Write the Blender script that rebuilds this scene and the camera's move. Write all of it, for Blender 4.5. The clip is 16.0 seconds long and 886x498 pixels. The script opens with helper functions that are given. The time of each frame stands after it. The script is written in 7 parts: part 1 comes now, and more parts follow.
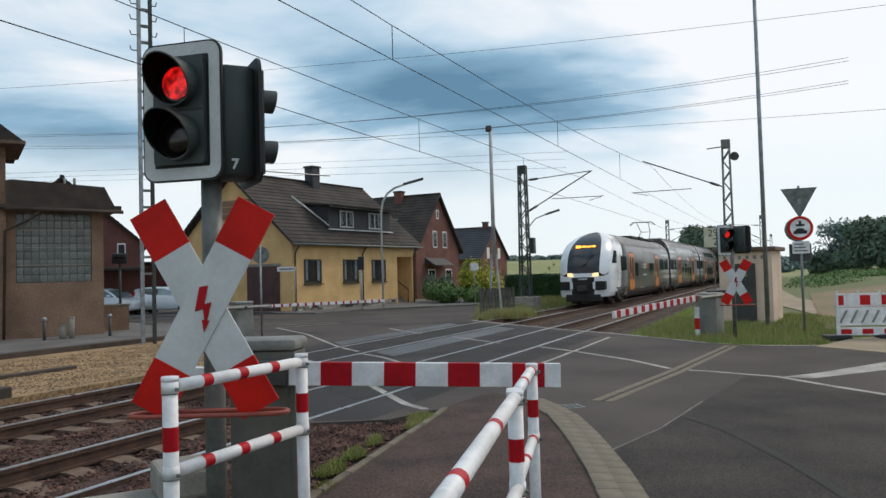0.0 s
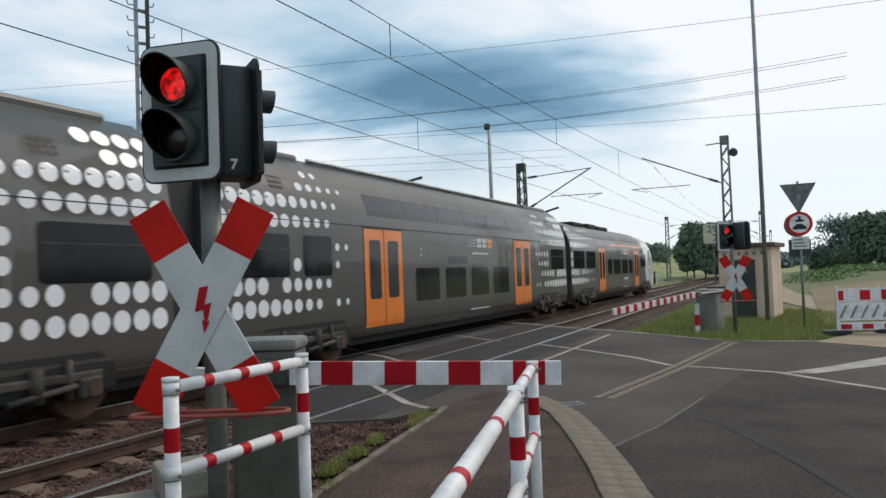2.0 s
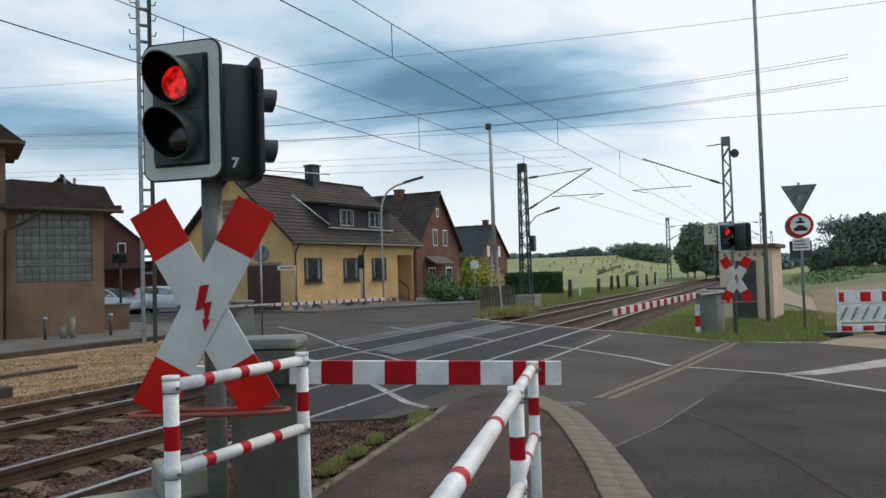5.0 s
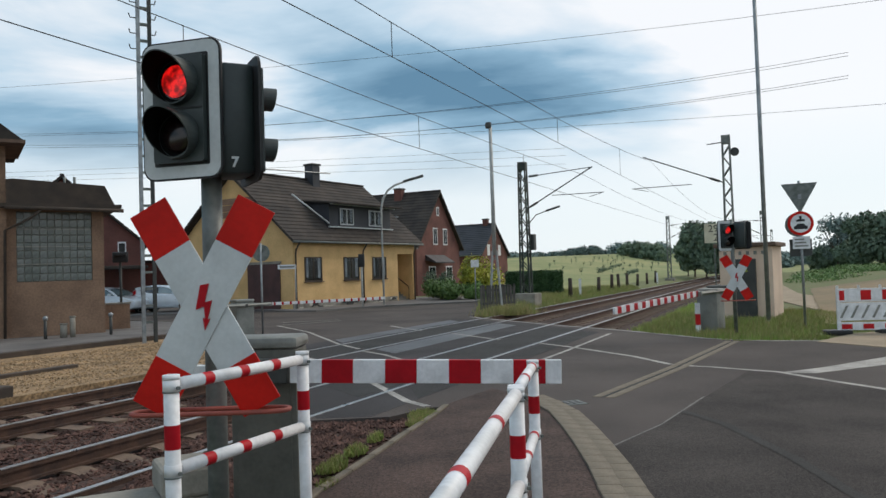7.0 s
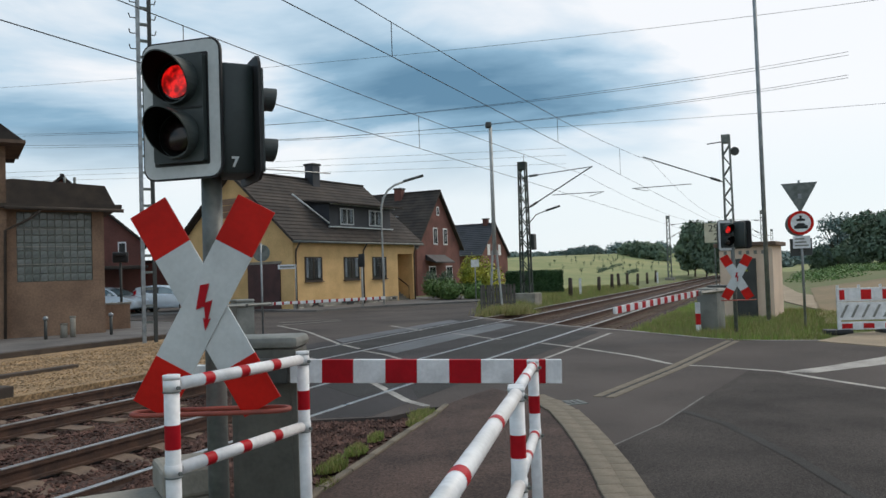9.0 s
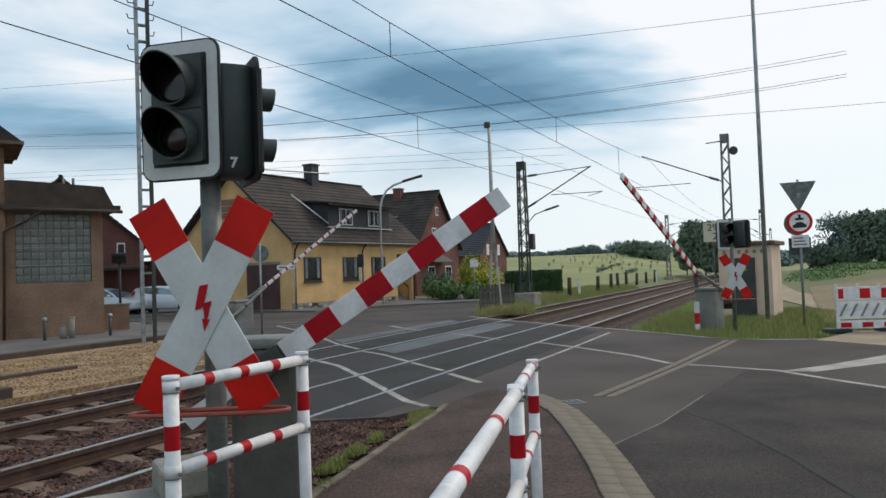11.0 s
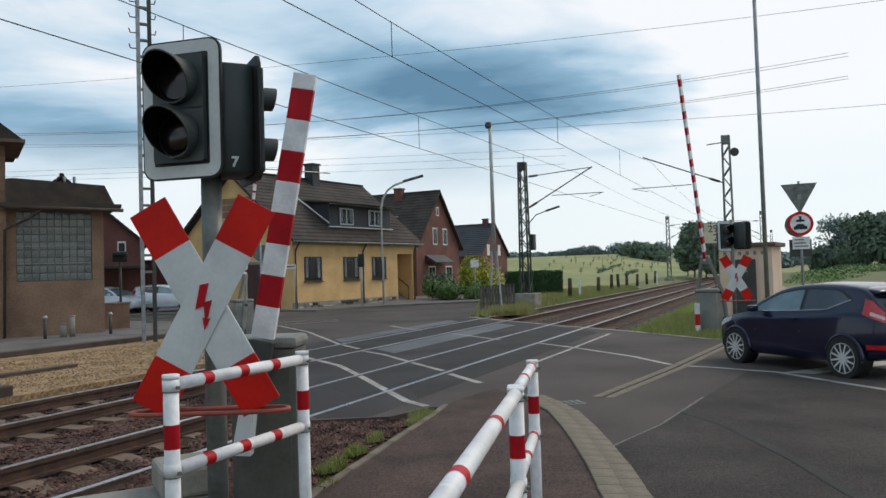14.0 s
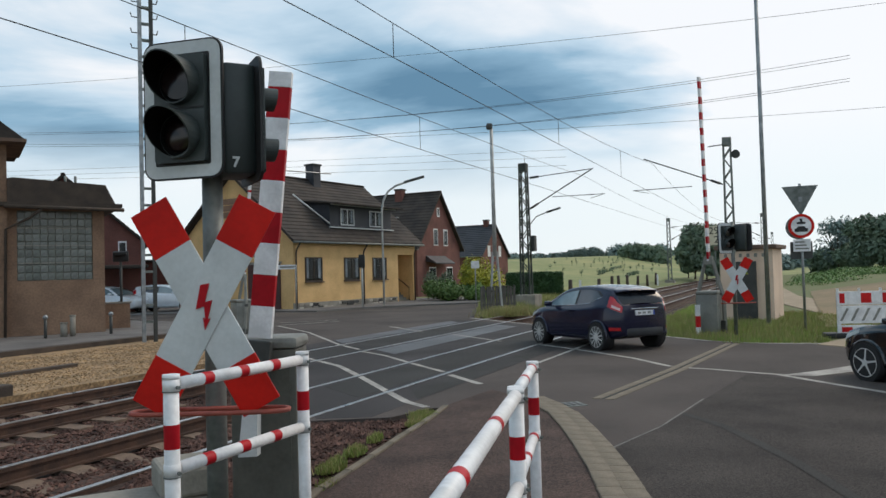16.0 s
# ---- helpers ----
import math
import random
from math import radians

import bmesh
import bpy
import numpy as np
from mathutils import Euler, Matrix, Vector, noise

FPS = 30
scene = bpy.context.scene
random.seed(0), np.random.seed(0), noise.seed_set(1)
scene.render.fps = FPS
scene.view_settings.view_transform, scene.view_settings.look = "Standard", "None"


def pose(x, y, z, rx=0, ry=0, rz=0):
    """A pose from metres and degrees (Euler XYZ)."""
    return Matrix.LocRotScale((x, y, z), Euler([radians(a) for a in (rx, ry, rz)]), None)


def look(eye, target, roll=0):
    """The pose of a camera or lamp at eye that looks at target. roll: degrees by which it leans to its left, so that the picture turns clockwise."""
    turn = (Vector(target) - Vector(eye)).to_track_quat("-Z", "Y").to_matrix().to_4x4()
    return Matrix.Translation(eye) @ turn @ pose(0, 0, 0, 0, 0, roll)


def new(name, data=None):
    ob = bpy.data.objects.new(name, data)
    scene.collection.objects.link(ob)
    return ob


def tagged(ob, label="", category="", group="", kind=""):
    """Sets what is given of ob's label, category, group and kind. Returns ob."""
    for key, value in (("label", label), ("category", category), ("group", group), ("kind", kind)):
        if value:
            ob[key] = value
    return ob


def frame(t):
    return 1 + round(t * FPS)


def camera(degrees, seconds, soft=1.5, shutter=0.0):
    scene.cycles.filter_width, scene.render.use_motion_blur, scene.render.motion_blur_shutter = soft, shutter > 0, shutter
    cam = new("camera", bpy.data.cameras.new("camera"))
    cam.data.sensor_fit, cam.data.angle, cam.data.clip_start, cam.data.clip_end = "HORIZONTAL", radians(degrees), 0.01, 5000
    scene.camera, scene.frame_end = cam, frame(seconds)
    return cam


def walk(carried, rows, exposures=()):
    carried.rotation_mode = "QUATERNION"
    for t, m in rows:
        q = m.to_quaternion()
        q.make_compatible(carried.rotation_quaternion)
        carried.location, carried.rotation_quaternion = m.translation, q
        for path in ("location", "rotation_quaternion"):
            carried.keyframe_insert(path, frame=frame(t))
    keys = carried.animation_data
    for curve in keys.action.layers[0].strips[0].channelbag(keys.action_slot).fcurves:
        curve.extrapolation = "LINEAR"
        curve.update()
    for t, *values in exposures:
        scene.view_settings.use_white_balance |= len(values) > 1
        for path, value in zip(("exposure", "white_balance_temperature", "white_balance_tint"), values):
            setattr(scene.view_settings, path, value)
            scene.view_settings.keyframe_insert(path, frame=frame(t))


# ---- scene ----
# Level crossing with a passing train; the camera stands on the footway.
EYE = (0.0, 0.0, 1.83)
# seconds, turn to the right, tilt up, lean (degrees): a held camera's small sway
SWAY = [
    (0, -0.000, 1.985, -1.604),
    (0.5, 0.014, 1.923, -1.862),
    (1, 0.016, 1.914, -1.896),
    (1.5, 0.012, 1.892, -1.905),
    (2, 0.027, 1.877, -2.086),
    (2.5, -0.022, 1.878, -2.099),
    (3, -0.037, 1.878, -1.960),
    (3.5, -0.052, 1.866, -1.804),
    (4, -0.047, 1.865, -1.816),
    (6.5, 0.012, 1.803, -1.784),
    (7, -0.037, 1.770, -1.889),
    (7.5, -0.035, 1.749, -1.957),
    (8, -0.043, 1.781, -1.869),
    (8.5, -0.045, 1.756, -1.861),
    (9, -0.048, 1.755, -1.935),
    (11.5, 0.027, 1.756, -2.092),
    (12, 0.054, 1.804, -1.937),
    (12.5, 0.057, 1.751, -1.834),
    (13, 0.024, 1.738, -1.781),
    (13.5, 0.006, 1.788, -1.706),
    (14, -0.021, 1.766, -1.827),
    (14.5, -0.003, 1.758, -1.949),
    (15, -0.053, 1.778, -1.876),
    (15.5, -0.073, 1.783, -1.872),
    (16, -0.066, 1.836, -1.610),
]


def aim(turn, tilt, lean):
    a, b = radians(turn), radians(tilt)
    return look(EYE, (EYE[0] + math.sin(a), EYE[1] + math.cos(a), EYE[2] + math.tan(b)), lean)


cam = camera(58.5, 16.0, soft=1.5, shutter=0.05)
walk(cam, [(t, aim(a, b, c)) for t, a, b, c in SWAY])

# ---- sky and sun ----
# The last two breaks are unseen, added behind the camera as fill light.
CLOUD_BANKS = [(9, 12.8, 15, 2.8, -0.045), (-25, 10.5, 9, 2.8, -0.18), (-14, 14.2, 6, 2.0, 0.09), (-26, 17, 4, 2.5, 0.04), (-3, 10.0, 9, 2.2, 0.06), (24, 15, 5, 6, 0.09), (-9, 8, 8, 3, 0.10), (8, 17.5, 9, 2.0, 0.06), (150, 28, 55, 26, 0.07), (-150, 28, 55, 26, 0.07)]
scene.view_settings.exposure = 0.0
world = bpy.data.worlds.new("overcast_sky")
scene.world = world
world.use_nodes = True
wn, wl = world.node_tree.nodes, world.node_tree.links
wn.clear()


def wnode(kind, **values):
    n = wn.new(kind)
    for k, v in values.items():
        n.inputs[k].default_value = v
    return n


w_out = wn.new("ShaderNodeOutputWorld")
w_bg = wnode("ShaderNodeBackground", Strength=0.95)
w_sky = wn.new("ShaderNodeTexSky")
w_sky.sky_type = "NISHITA"
w_sky.sun_disc = False
w_sky.sun_elevation, w_sky.sun_rotation = radians(48), radians(65)
w_dim = wn.new("ShaderNodeMixRGB")
w_dim.blend_type = "MULTIPLY"
w_dim.inputs[0].default_value = 1.0
w_dim.inputs[2].default_value = (0.10, 0.10, 0.10, 1)
w_tc = wn.new("ShaderNodeTexCoord")
w_map = wn.new("ShaderNodeMapping")
w_map.inputs["Scale"].default_value = (1.0, 1.0, 3.2)
w_map.inputs["Location"].default_value = (1.70, 0.51, 0.41)
w_n1 = wnode("ShaderNodeTexNoise", Scale=1.7, Detail=8.0, Roughness=0.52, Distortion=0.5)
w_r1 = wn.new("ShaderNodeValToRGB")
w_r1.color_ramp.elements[0].position, w_r1.color_ramp.elements[0].color = 0.35, (0.125, 0.270, 0.410, 1)
w_r1.color_ramp.elements[1].position, w_r1.color_ramp.elements[1].color = 0.62, (1.05, 1.07, 1.1, 1)
e = w_r1.color_ramp.elements.new(0.45)
e.color = (0.30, 0.50, 0.67, 1)
e = w_r1.color_ramp.elements.new(0.525)
e.color = (0.62, 0.79, 0.93, 1)
# haze that brightens towards the horizon, and the veiled sun's glow among the clouds
w_r2 = wn.new("ShaderNodeValToRGB")
w_r2.color_ramp.elements[0].position, w_r2.color_ramp.elements[0].color = 0.092, (0.95, 0.95, 0.95, 1)
w_r2.color_ramp.elements[1].position, w_r2.color_ramp.elements[1].color = 0.18, (0, 0, 0, 1)
w_dot = wn.new("ShaderNodeVectorMath")
w_dot.operation = "DOT_PRODUCT"
w_dot.inputs[1].default_value = (0.76, 0.60, 0.25)
w_r3 = wn.new("ShaderNodeMapRange")
w_r3.interpolation_type = "SMOOTHSTEP"
w_r3.inputs["From Min"].default_value, w_r3.inputs["From Max"].default_value = 0.80, 0.96
w_r3.inputs["To Max"].default_value = 0.42
w_add = wn.new("ShaderNodeMath")
w_mix = wn.new("ShaderNodeMixRGB")
w_mix.inputs[2].default_value = (0.95, 1.03, 1.07, 1)
w_fin = wn.new("ShaderNodeMixRGB")
w_fin.inputs[0].default_value = 0.9
wl.new(w_tc.outputs["Generated"], w_map.inputs[0])
wl.new(w_map.outputs[0], w_n1.inputs["Vector"])
wl.new(w_tc.outputs["Generated"], w_dot.inputs[0])
wl.new(w_dot.outputs["Value"], w_r3.inputs["Value"])
# broad cloud banks (negative) and breaks (positive): bearing to the right, height, half widths, all in degrees, and
# weight; the last two are out of view and add fill light
w_flat = wn.new("ShaderNodeMath")
w_flat.operation = "ARCTAN2"
w_rise = wn.new("ShaderNodeMath")
w_rise.operation = "ARCSINE"
w_sep = wn.new("ShaderNodeSeparateXYZ")
wl.new(w_tc.outputs["Generated"], w_sep.inputs[0])
wl.new(w_sep.outputs["X"], w_flat.inputs[0])
wl.new(w_sep.outputs["Y"], w_flat.inputs[1])
wl.new(w_sep.outputs["Z"], w_rise.inputs[0])


def wmath(op, a, b):
    n = wn.new("ShaderNodeMath")
    n.operation = op
    for k, v in enumerate((a, b)):
        if isinstance(v, (int, float)):
            n.inputs[k].default_value = v
        else:
            wl.new(v, n.inputs[k])
    return n.outputs[0]


bank = w_r3.outputs[0]
for bearing, height, wide, tall, weight in CLOUD_BANKS:
    u = wmath("DIVIDE", wmath("SUBTRACT", w_flat.outputs[0], radians(bearing)), radians(wide))
    v = wmath("DIVIDE", wmath("SUBTRACT", w_rise.outputs[0], radians(height)), radians(tall))
    q = wmath("ADD", wmath("MULTIPLY", u, u), wmath("MULTIPLY", v, v))
    bank = wmath("ADD", bank, wmath("MULTIPLY", wmath("POWER", 2.718, wmath("MULTIPLY", q, -1.0)), weight))
wl.new(w_n1.outputs["Fac"], w_add.inputs[0])
wl.new(bank, w_add.inputs[1])
wl.new(w_add.outputs[0], w_r1.inputs[0])
wl.new(w_sep.outputs["Z"], w_r2.inputs[0])
wl.new(w_r2.outputs[0], w_mix.inputs[0])
wl.new(w_r1.outputs[0], w_mix.inputs[1])
wl.new(w_sky.outputs[0], w_dim.inputs[1])
wl.new(w_dim.outputs[0], w_fin.inputs[1])
wl.new(w_mix.outputs[0], w_fin.inputs[2])
wl.new(w_fin.outputs[0], w_bg.inputs[0])
wl.new(w_bg.outputs[0], w_out.inputs[0])

sun = new("sun", bpy.data.lights.new("sun", "SUN"))
sun.data.energy, sun.data.angle, sun.data.color = 1.5, radians(26), (1.0, 0.86, 0.70)
sun.matrix_basis = look((44, 30, 56), (0, 0, 0))


# ---- materials ----
def material(name, c1, c2=None, rough=0.6, metal=0.0, big=0.6, fine=30.0, bump=0.1, fleck=0.35, vary=0.0, spec=0.5, grit=None, coat=0.0):
    """A surface of two tones mixed by broad stains and fine grain, with relief; vary: brightness from piece to piece."""
    m = bpy.data.materials.new(name)
    m.use_nodes = True
    nt = m.node_tree
    p = nt.nodes["Principled BSDF"]
    c2 = c2 or tuple(v * 0.72 for v in c1)
    tc = nt.nodes.new("ShaderNodeTexCoord")
    n1, n2 = nt.nodes.new("ShaderNodeTexNoise"), nt.nodes.new("ShaderNodeTexNoise")
    n1.inputs["Scale"].default_value, n1.inputs["Detail"].default_value = big, 5.0
    n2.inputs["Scale"].default_value, n2.inputs["Detail"].default_value = fine, 6.0
    for n in (n1, n2):
        nt.links.new(tc.outputs["Object"], n.inputs["Vector"])
    add = nt.nodes.new("ShaderNodeMath")
    add.operation = "MULTIPLY_ADD"
    add.inputs[1].default_value = fleck
    nt.links.new(n2.outputs["Fac"], add.inputs[0])
    nt.links.new(n1.outputs["Fac"], add.inputs[2])
    ramp = nt.nodes.new("ShaderNodeMapRange")
    ramp.inputs["From Min"].default_value, ramp.inputs["From Max"].default_value = 0.36 + fleck * 0.42, 0.64 + fleck * 0.58
    nt.links.new(add.outputs[0], ramp.inputs["Value"])
    mix = nt.nodes.new("ShaderNodeMixRGB")
    mix.inputs[1].default_value, mix.inputs[2].default_value = (*c1, 1), (*c2, 1)
    nt.links.new(ramp.outputs[0], mix.inputs[0])
    last = mix
    if grit:
        v = nt.nodes.new("ShaderNodeTexVoronoi")
        v.inputs["Scale"].default_value = grit
        nt.links.new(tc.outputs["Object"], v.inputs["Vector"])
        hs = nt.nodes.new("ShaderNodeSeparateColor")
        nt.links.new(v.outputs["Color"], hs.inputs[0])
        mr = nt.nodes.new("ShaderNodeMapRange")
        mr.inputs["To Min"].default_value, mr.inputs["To Max"].default_value = 0.55, 1.45
        nt.links.new(hs.outputs[0], mr.inputs["Value"])
        mm = nt.nodes.new("ShaderNodeMixRGB")
        mm.blend_type, mm.inputs[0].default_value = "MULTIPLY", 1.0
        nt.links.new(last.outputs[0], mm.inputs[1])
        nt.links.new(mr.outputs[0], mm.inputs[2])
        last = mm
    if vary:
        oi = nt.nodes.new("ShaderNodeObjectInfo")
        ge = nt.nodes.new("ShaderNodeNewGeometry")
        ad = nt.nodes.new("ShaderNodeMath")
        ad.operation = "ADD"
        nt.links.new(oi.outputs["Random"], ad.inputs[0])
        nt.links.new(ge.outputs["Random Per Island"], ad.inputs[1])
        mr = nt.nodes.new("ShaderNodeMapRange")
        mr.inputs["From Max"].default_value = 2.0
        mr.inputs["To Min"].default_value, mr.inputs["To Max"].default_value = 1 - vary, 1 + vary
        nt.links.new(ad.outputs[0], mr.inputs["Value"])
        mm = nt.nodes.new("ShaderNodeMixRGB")
        mm.blend_type, mm.inputs[0].default_value = "MULTIPLY", 1.0
        nt.links.new(last.outputs[0], mm.inputs[1])
        nt.links.new(mr.outputs[0], mm.inputs[2])
        last = mm
    nt.links.new(last.outputs[0], p.inputs["Base Color"])
    p.inputs["Roughness"].default_value, p.inputs["Metallic"].default_value = rough, metal
    p.inputs["Specular IOR Level"].default_value = spec
    p.inputs["Coat Weight"].default_value = coat
    rr = nt.nodes.new("ShaderNodeMapRange")
    rr.inputs["To Min"].default_value, rr.inputs["To Max"].default_value = max(0.02, rough - 0.1), min(1.0, rough + 0.1)
    nt.links.new(n1.outputs["Fac"], rr.inputs["Value"])
    nt.links.new(rr.outputs[0], p.inputs["Roughness"])
    if bump:
        b = nt.nodes.new("ShaderNodeBump")
        b.inputs["Strength"].default_value, b.inputs["Distance"].default_value = bump, 0.02
        nt.links.new(n2.outputs["Fac"], b.inputs["Height"])
        nt.links.new(b.outputs[0], p.inputs["Normal"])
    return m


def glow(name, color, strength, base=(0.02, 0.02, 0.02)):
    m = bpy.data.materials.new(name)
    m.use_nodes = True
    p = m.node_tree.nodes["Principled BSDF"]
    p.inputs["Base Color"].default_value = (*base, 1)
    p.inputs["Emission Color"].default_value, p.inputs["Emission Strength"].default_value = (*color, 1), strength
    p.inputs["Roughness"].default_value = 0.3
    return m


ASPHALT = material("asphalt", (0.092, 0.074, 0.066), (0.044, 0.037, 0.034), 0.88, big=0.3, fine=55, bump=0.4, fleck=0.7, spec=0.3)
# Worn crossing strips; the sky's bluish sheen is put into the paler colour.
ASPHALT_SHEEN = material("worn_asphalt_with_sheen", (0.088, 0.085, 0.088), (0.055, 0.053, 0.055), 0.5, big=0.5, fine=60, bump=0.3, fleck=0.5, spec=0.45)
ASPHALT_DARK = material("patched_asphalt", (0.034, 0.0325, 0.031), (0.023, 0.022, 0.021), 0.85, big=0.6, fine=60, bump=0.35, fleck=0.6, spec=0.3)
ASPHALT_NEAR = material("resurfaced_asphalt", (0.062, 0.052, 0.046), (0.027, 0.0232, 0.0215), 0.9, big=0.7, fine=45, bump=0.6, fleck=0.9, spec=0.25, grit=90)
FOOTWAY = material("reddish_footway", (0.090, 0.057, 0.046), (0.040, 0.027, 0.0235), 0.9, big=1.2, fine=70, bump=0.5, fleck=0.8, grit=60, spec=0.3)
PAVING = material("grey_paving", (0.165, 0.155, 0.150), (0.105, 0.100, 0.097), 0.85, big=0.8, fine=30, bump=0.2, spec=0.3)
KERB = material("kerb_concrete", (0.215, 0.180, 0.135), (0.125, 0.106, 0.082), 0.9, big=3, fine=60, bump=0.3, vary=0.10, spec=0.3)
PAINT = material("road_paint", (0.43, 0.40, 0.36), (0.19, 0.18, 0.165), 0.7, big=2.0, fine=35, bump=0.15, fleck=0.8)
SEAM = material("pale_worn_seam", (0.20, 0.19, 0.175), (0.08, 0.077, 0.072), 0.9, big=3, fine=30, bump=0.2, fleck=0.9)
BALLAST = material("brown_ballast", (0.088, 0.055, 0.044), (0.040, 0.027, 0.023), 0.9, big=1.0, fine=20, bump=0.9, fleck=0.7, grit=16, spec=0.2)
STONE = material("ballast_stone", (0.138, 0.076, 0.060), (0.044, 0.026, 0.022), 0.9, big=3.0, fine=20, bump=0.4, vary=0.65, spec=0.2)
GRAVEL = material("yellow_gravel", (0.35, 0.225, 0.115), (0.19, 0.125, 0.066), 0.9, big=1.2, fine=25, bump=0.8, fleck=0.8, grit=22)
GRASS = material("rough_grass", (0.090, 0.125, 0.030), (0.140, 0.130, 0.050), 0.9, big=0.5, fine=9, bump=0.6, fleck=0.6)
FIELD = material("pale_field", (0.285, 0.270, 0.105), (0.150, 0.190, 0.062), 0.95, big=0.03, fine=0.35, bump=0.2, fleck=0.9)
BLADE = material("grass_blade", (0.225, 0.330, 0.055), (0.290, 0.300, 0.090), 0.7, big=0.7, fine=10, bump=0.0, vary=0.5)
BLADE_DRY = material("dry_grass_blade", (0.40, 0.32, 0.15), (0.25, 0.24, 0.09), 0.8, big=2, fine=10, bump=0.0, vary=0.3)
LEAF = material("leaf", (0.125, 0.215, 0.050), (0.075, 0.140, 0.036), 0.6, big=1.5, fine=12, bump=0.0, vary=0.5)
LEAF_DARK = material("dark_leaf", (0.085, 0.140, 0.060), (0.055, 0.096, 0.045), 0.7, big=0.5, fine=8, bump=0.0, vary=0.5)
# Far foliage: haze is put into the leaf colour, paler and bluer with distance.
LEAF_FAR = material("haze_tinted_leaf", (0.150, 0.205, 0.190), (0.110, 0.158, 0.150), 0.9, big=0.2, fine=4, bump=0.0, vary=0.3)
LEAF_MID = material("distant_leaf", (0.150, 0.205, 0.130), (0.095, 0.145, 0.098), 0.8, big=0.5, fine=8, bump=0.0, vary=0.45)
LEAF_YELLOW = material("yellow_leaf", (0.56, 0.50, 0.040), (0.24, 0.29, 0.03), 0.6, big=1.5, fine=12, bump=0.0, vary=0.5)
LEAF_HEDGE = material("hedge_leaf", (0.055, 0.125, 0.040), (0.032, 0.085, 0.026), 0.7, big=1.5, fine=12, bump=0.0, vary=0.45)
BARK = material("bark", (0.10, 0.075, 0.05), None, 0.9, big=3, fine=25, bump=0.6)
RAIL_TOP = material("polished_rail", (0.52, 0.52, 0.53), (0.34, 0.33, 0.32), 0.30, 1.0, big=3, fine=50, bump=0.05)
RUST = material("rusty_steel", (0.098, 0.050, 0.032), (0.050, 0.029, 0.022), 0.8, 0.2, big=4, fine=40, bump=0.3)
SLEEPER = material("sleeper_concrete", (0.185, 0.124, 0.086), (0.105, 0.073, 0.055), 0.9, big=4, fine=40, bump=0.3, vary=0.15)
CONCRETE = material("weathered_concrete", (0.30, 0.28, 0.24), (0.18, 0.165, 0.14), 0.9, big=2, fine=30, bump=0.3)
GALV = material("galvanised_steel", (0.34, 0.36, 0.37), (0.22, 0.235, 0.245), 0.5, 0.6, big=5, fine=30, bump=0.05)
PALE_STEEL = material("pale_weathered_steel", (0.46, 0.46, 0.44), (0.34, 0.34, 0.33), 0.6, 0.1, big=4, fine=30, bump=0.05)
GALV_OLD = material("dull_galvanised_steel", (0.20, 0.215, 0.205), (0.11, 0.125, 0.115), 0.6, 0.4, big=6, fine=30, bump=0.08)
MAST = material("green_grey_mast_paint", (0.058, 0.074, 0.060), (0.030, 0.037, 0.032), 0.7, 0.2, big=2, fine=25, bump=0.1)
BOXGREY = material("grey_painted_cabinet", (0.250, 0.250, 0.225), (0.155, 0.157, 0.142), 0.6, 0.0, big=2.5, fine=30, bump=0.05)
BOXDARK = material("dark_grey_metal", (0.065, 0.068, 0.064), (0.040, 0.042, 0.040), 0.6, 0.2, big=2, fine=30, bump=0.05)
# Near cabinet below its lid: the shading of its front is put into this colour.
BOXSHADE = material("shaded_olive_cabinet", (0.115, 0.112, 0.092), (0.070, 0.069, 0.057), 0.65, 0.0, big=2.5, fine=30, bump=0.05)
CROSSING = material("dark_crossing_surface", (0.044, 0.038, 0.038), (0.022, 0.0195, 0.020), 0.78, big=0.5, fine=50, bump=0.3, fleck=0.6, spec=0.25)
EARTH = material("brown_field_earth", (0.24, 0.165, 0.090), (0.150, 0.120, 0.060), 0.95, big=0.15, fine=2.5, bump=0.3, fleck=0.8)
SIGNAL_GREEN = material("dark_green_signal_plastic", (0.022, 0.033, 0.032), (0.015, 0.022, 0.022), 0.45, big=3, fine=40, bump=0.05)
SIGNAL_GREY = material("grey_green_signal_plastic", (0.036, 0.047, 0.045), (0.024, 0.032, 0.031), 0.5, big=3, fine=40, bump=0.05)
BLACK = material("black_rubber_and_shade", (0.010, 0.010, 0.011), (0.016, 0.016, 0.017), 0.6, big=4, fine=30, bump=0.05)
HOOP = material("faded_red_tube", (0.36, 0.075, 0.050), (0.22, 0.050, 0.036), 0.6, big=8, fine=40, bump=0.1)
HOOD_BLACK = material("matt_black_hood_inside", (0.006, 0.006, 0.006), (0.009, 0.009, 0.009), 0.95, big=4, fine=30, bump=0.0, spec=0.05)
WHITE = material("weathered_white_paint", (0.80, 0.80, 0.81), (0.58, 0.58, 0.585), 0.45, big=5, fine=35, bump=0.05, fleck=0.4)
SIGN_WHITE = material("sign_white", (0.60, 0.62, 0.62), (0.47, 0.49, 0.49), 0.4, big=3, fine=40, bump=0.02, fleck=0.3, spec=0.3)
RED = material("signal_red_paint", (0.56, 0.014, 0.016), (0.38, 0.010, 0.012), 0.42, big=5, fine=35, bump=0.04, spec=0.2)
SIGN_RED = material("sign_red", (0.60, 0.014, 0.008), (0.46, 0.011, 0.007), 0.42, big=4, fine=35, bump=0.03, spec=0.15)
DEEPRED = material("deep_red_paint", (0.45, 0.006, 0.014), (0.33, 0.005, 0.011), 0.45, big=5, fine=35, bump=0.03, spec=0.18)
RED_LAMP = glow("lit_red_lens", (1.0, 0.010, 0.008), 0.50, (0.2, 0.01, 0.01))
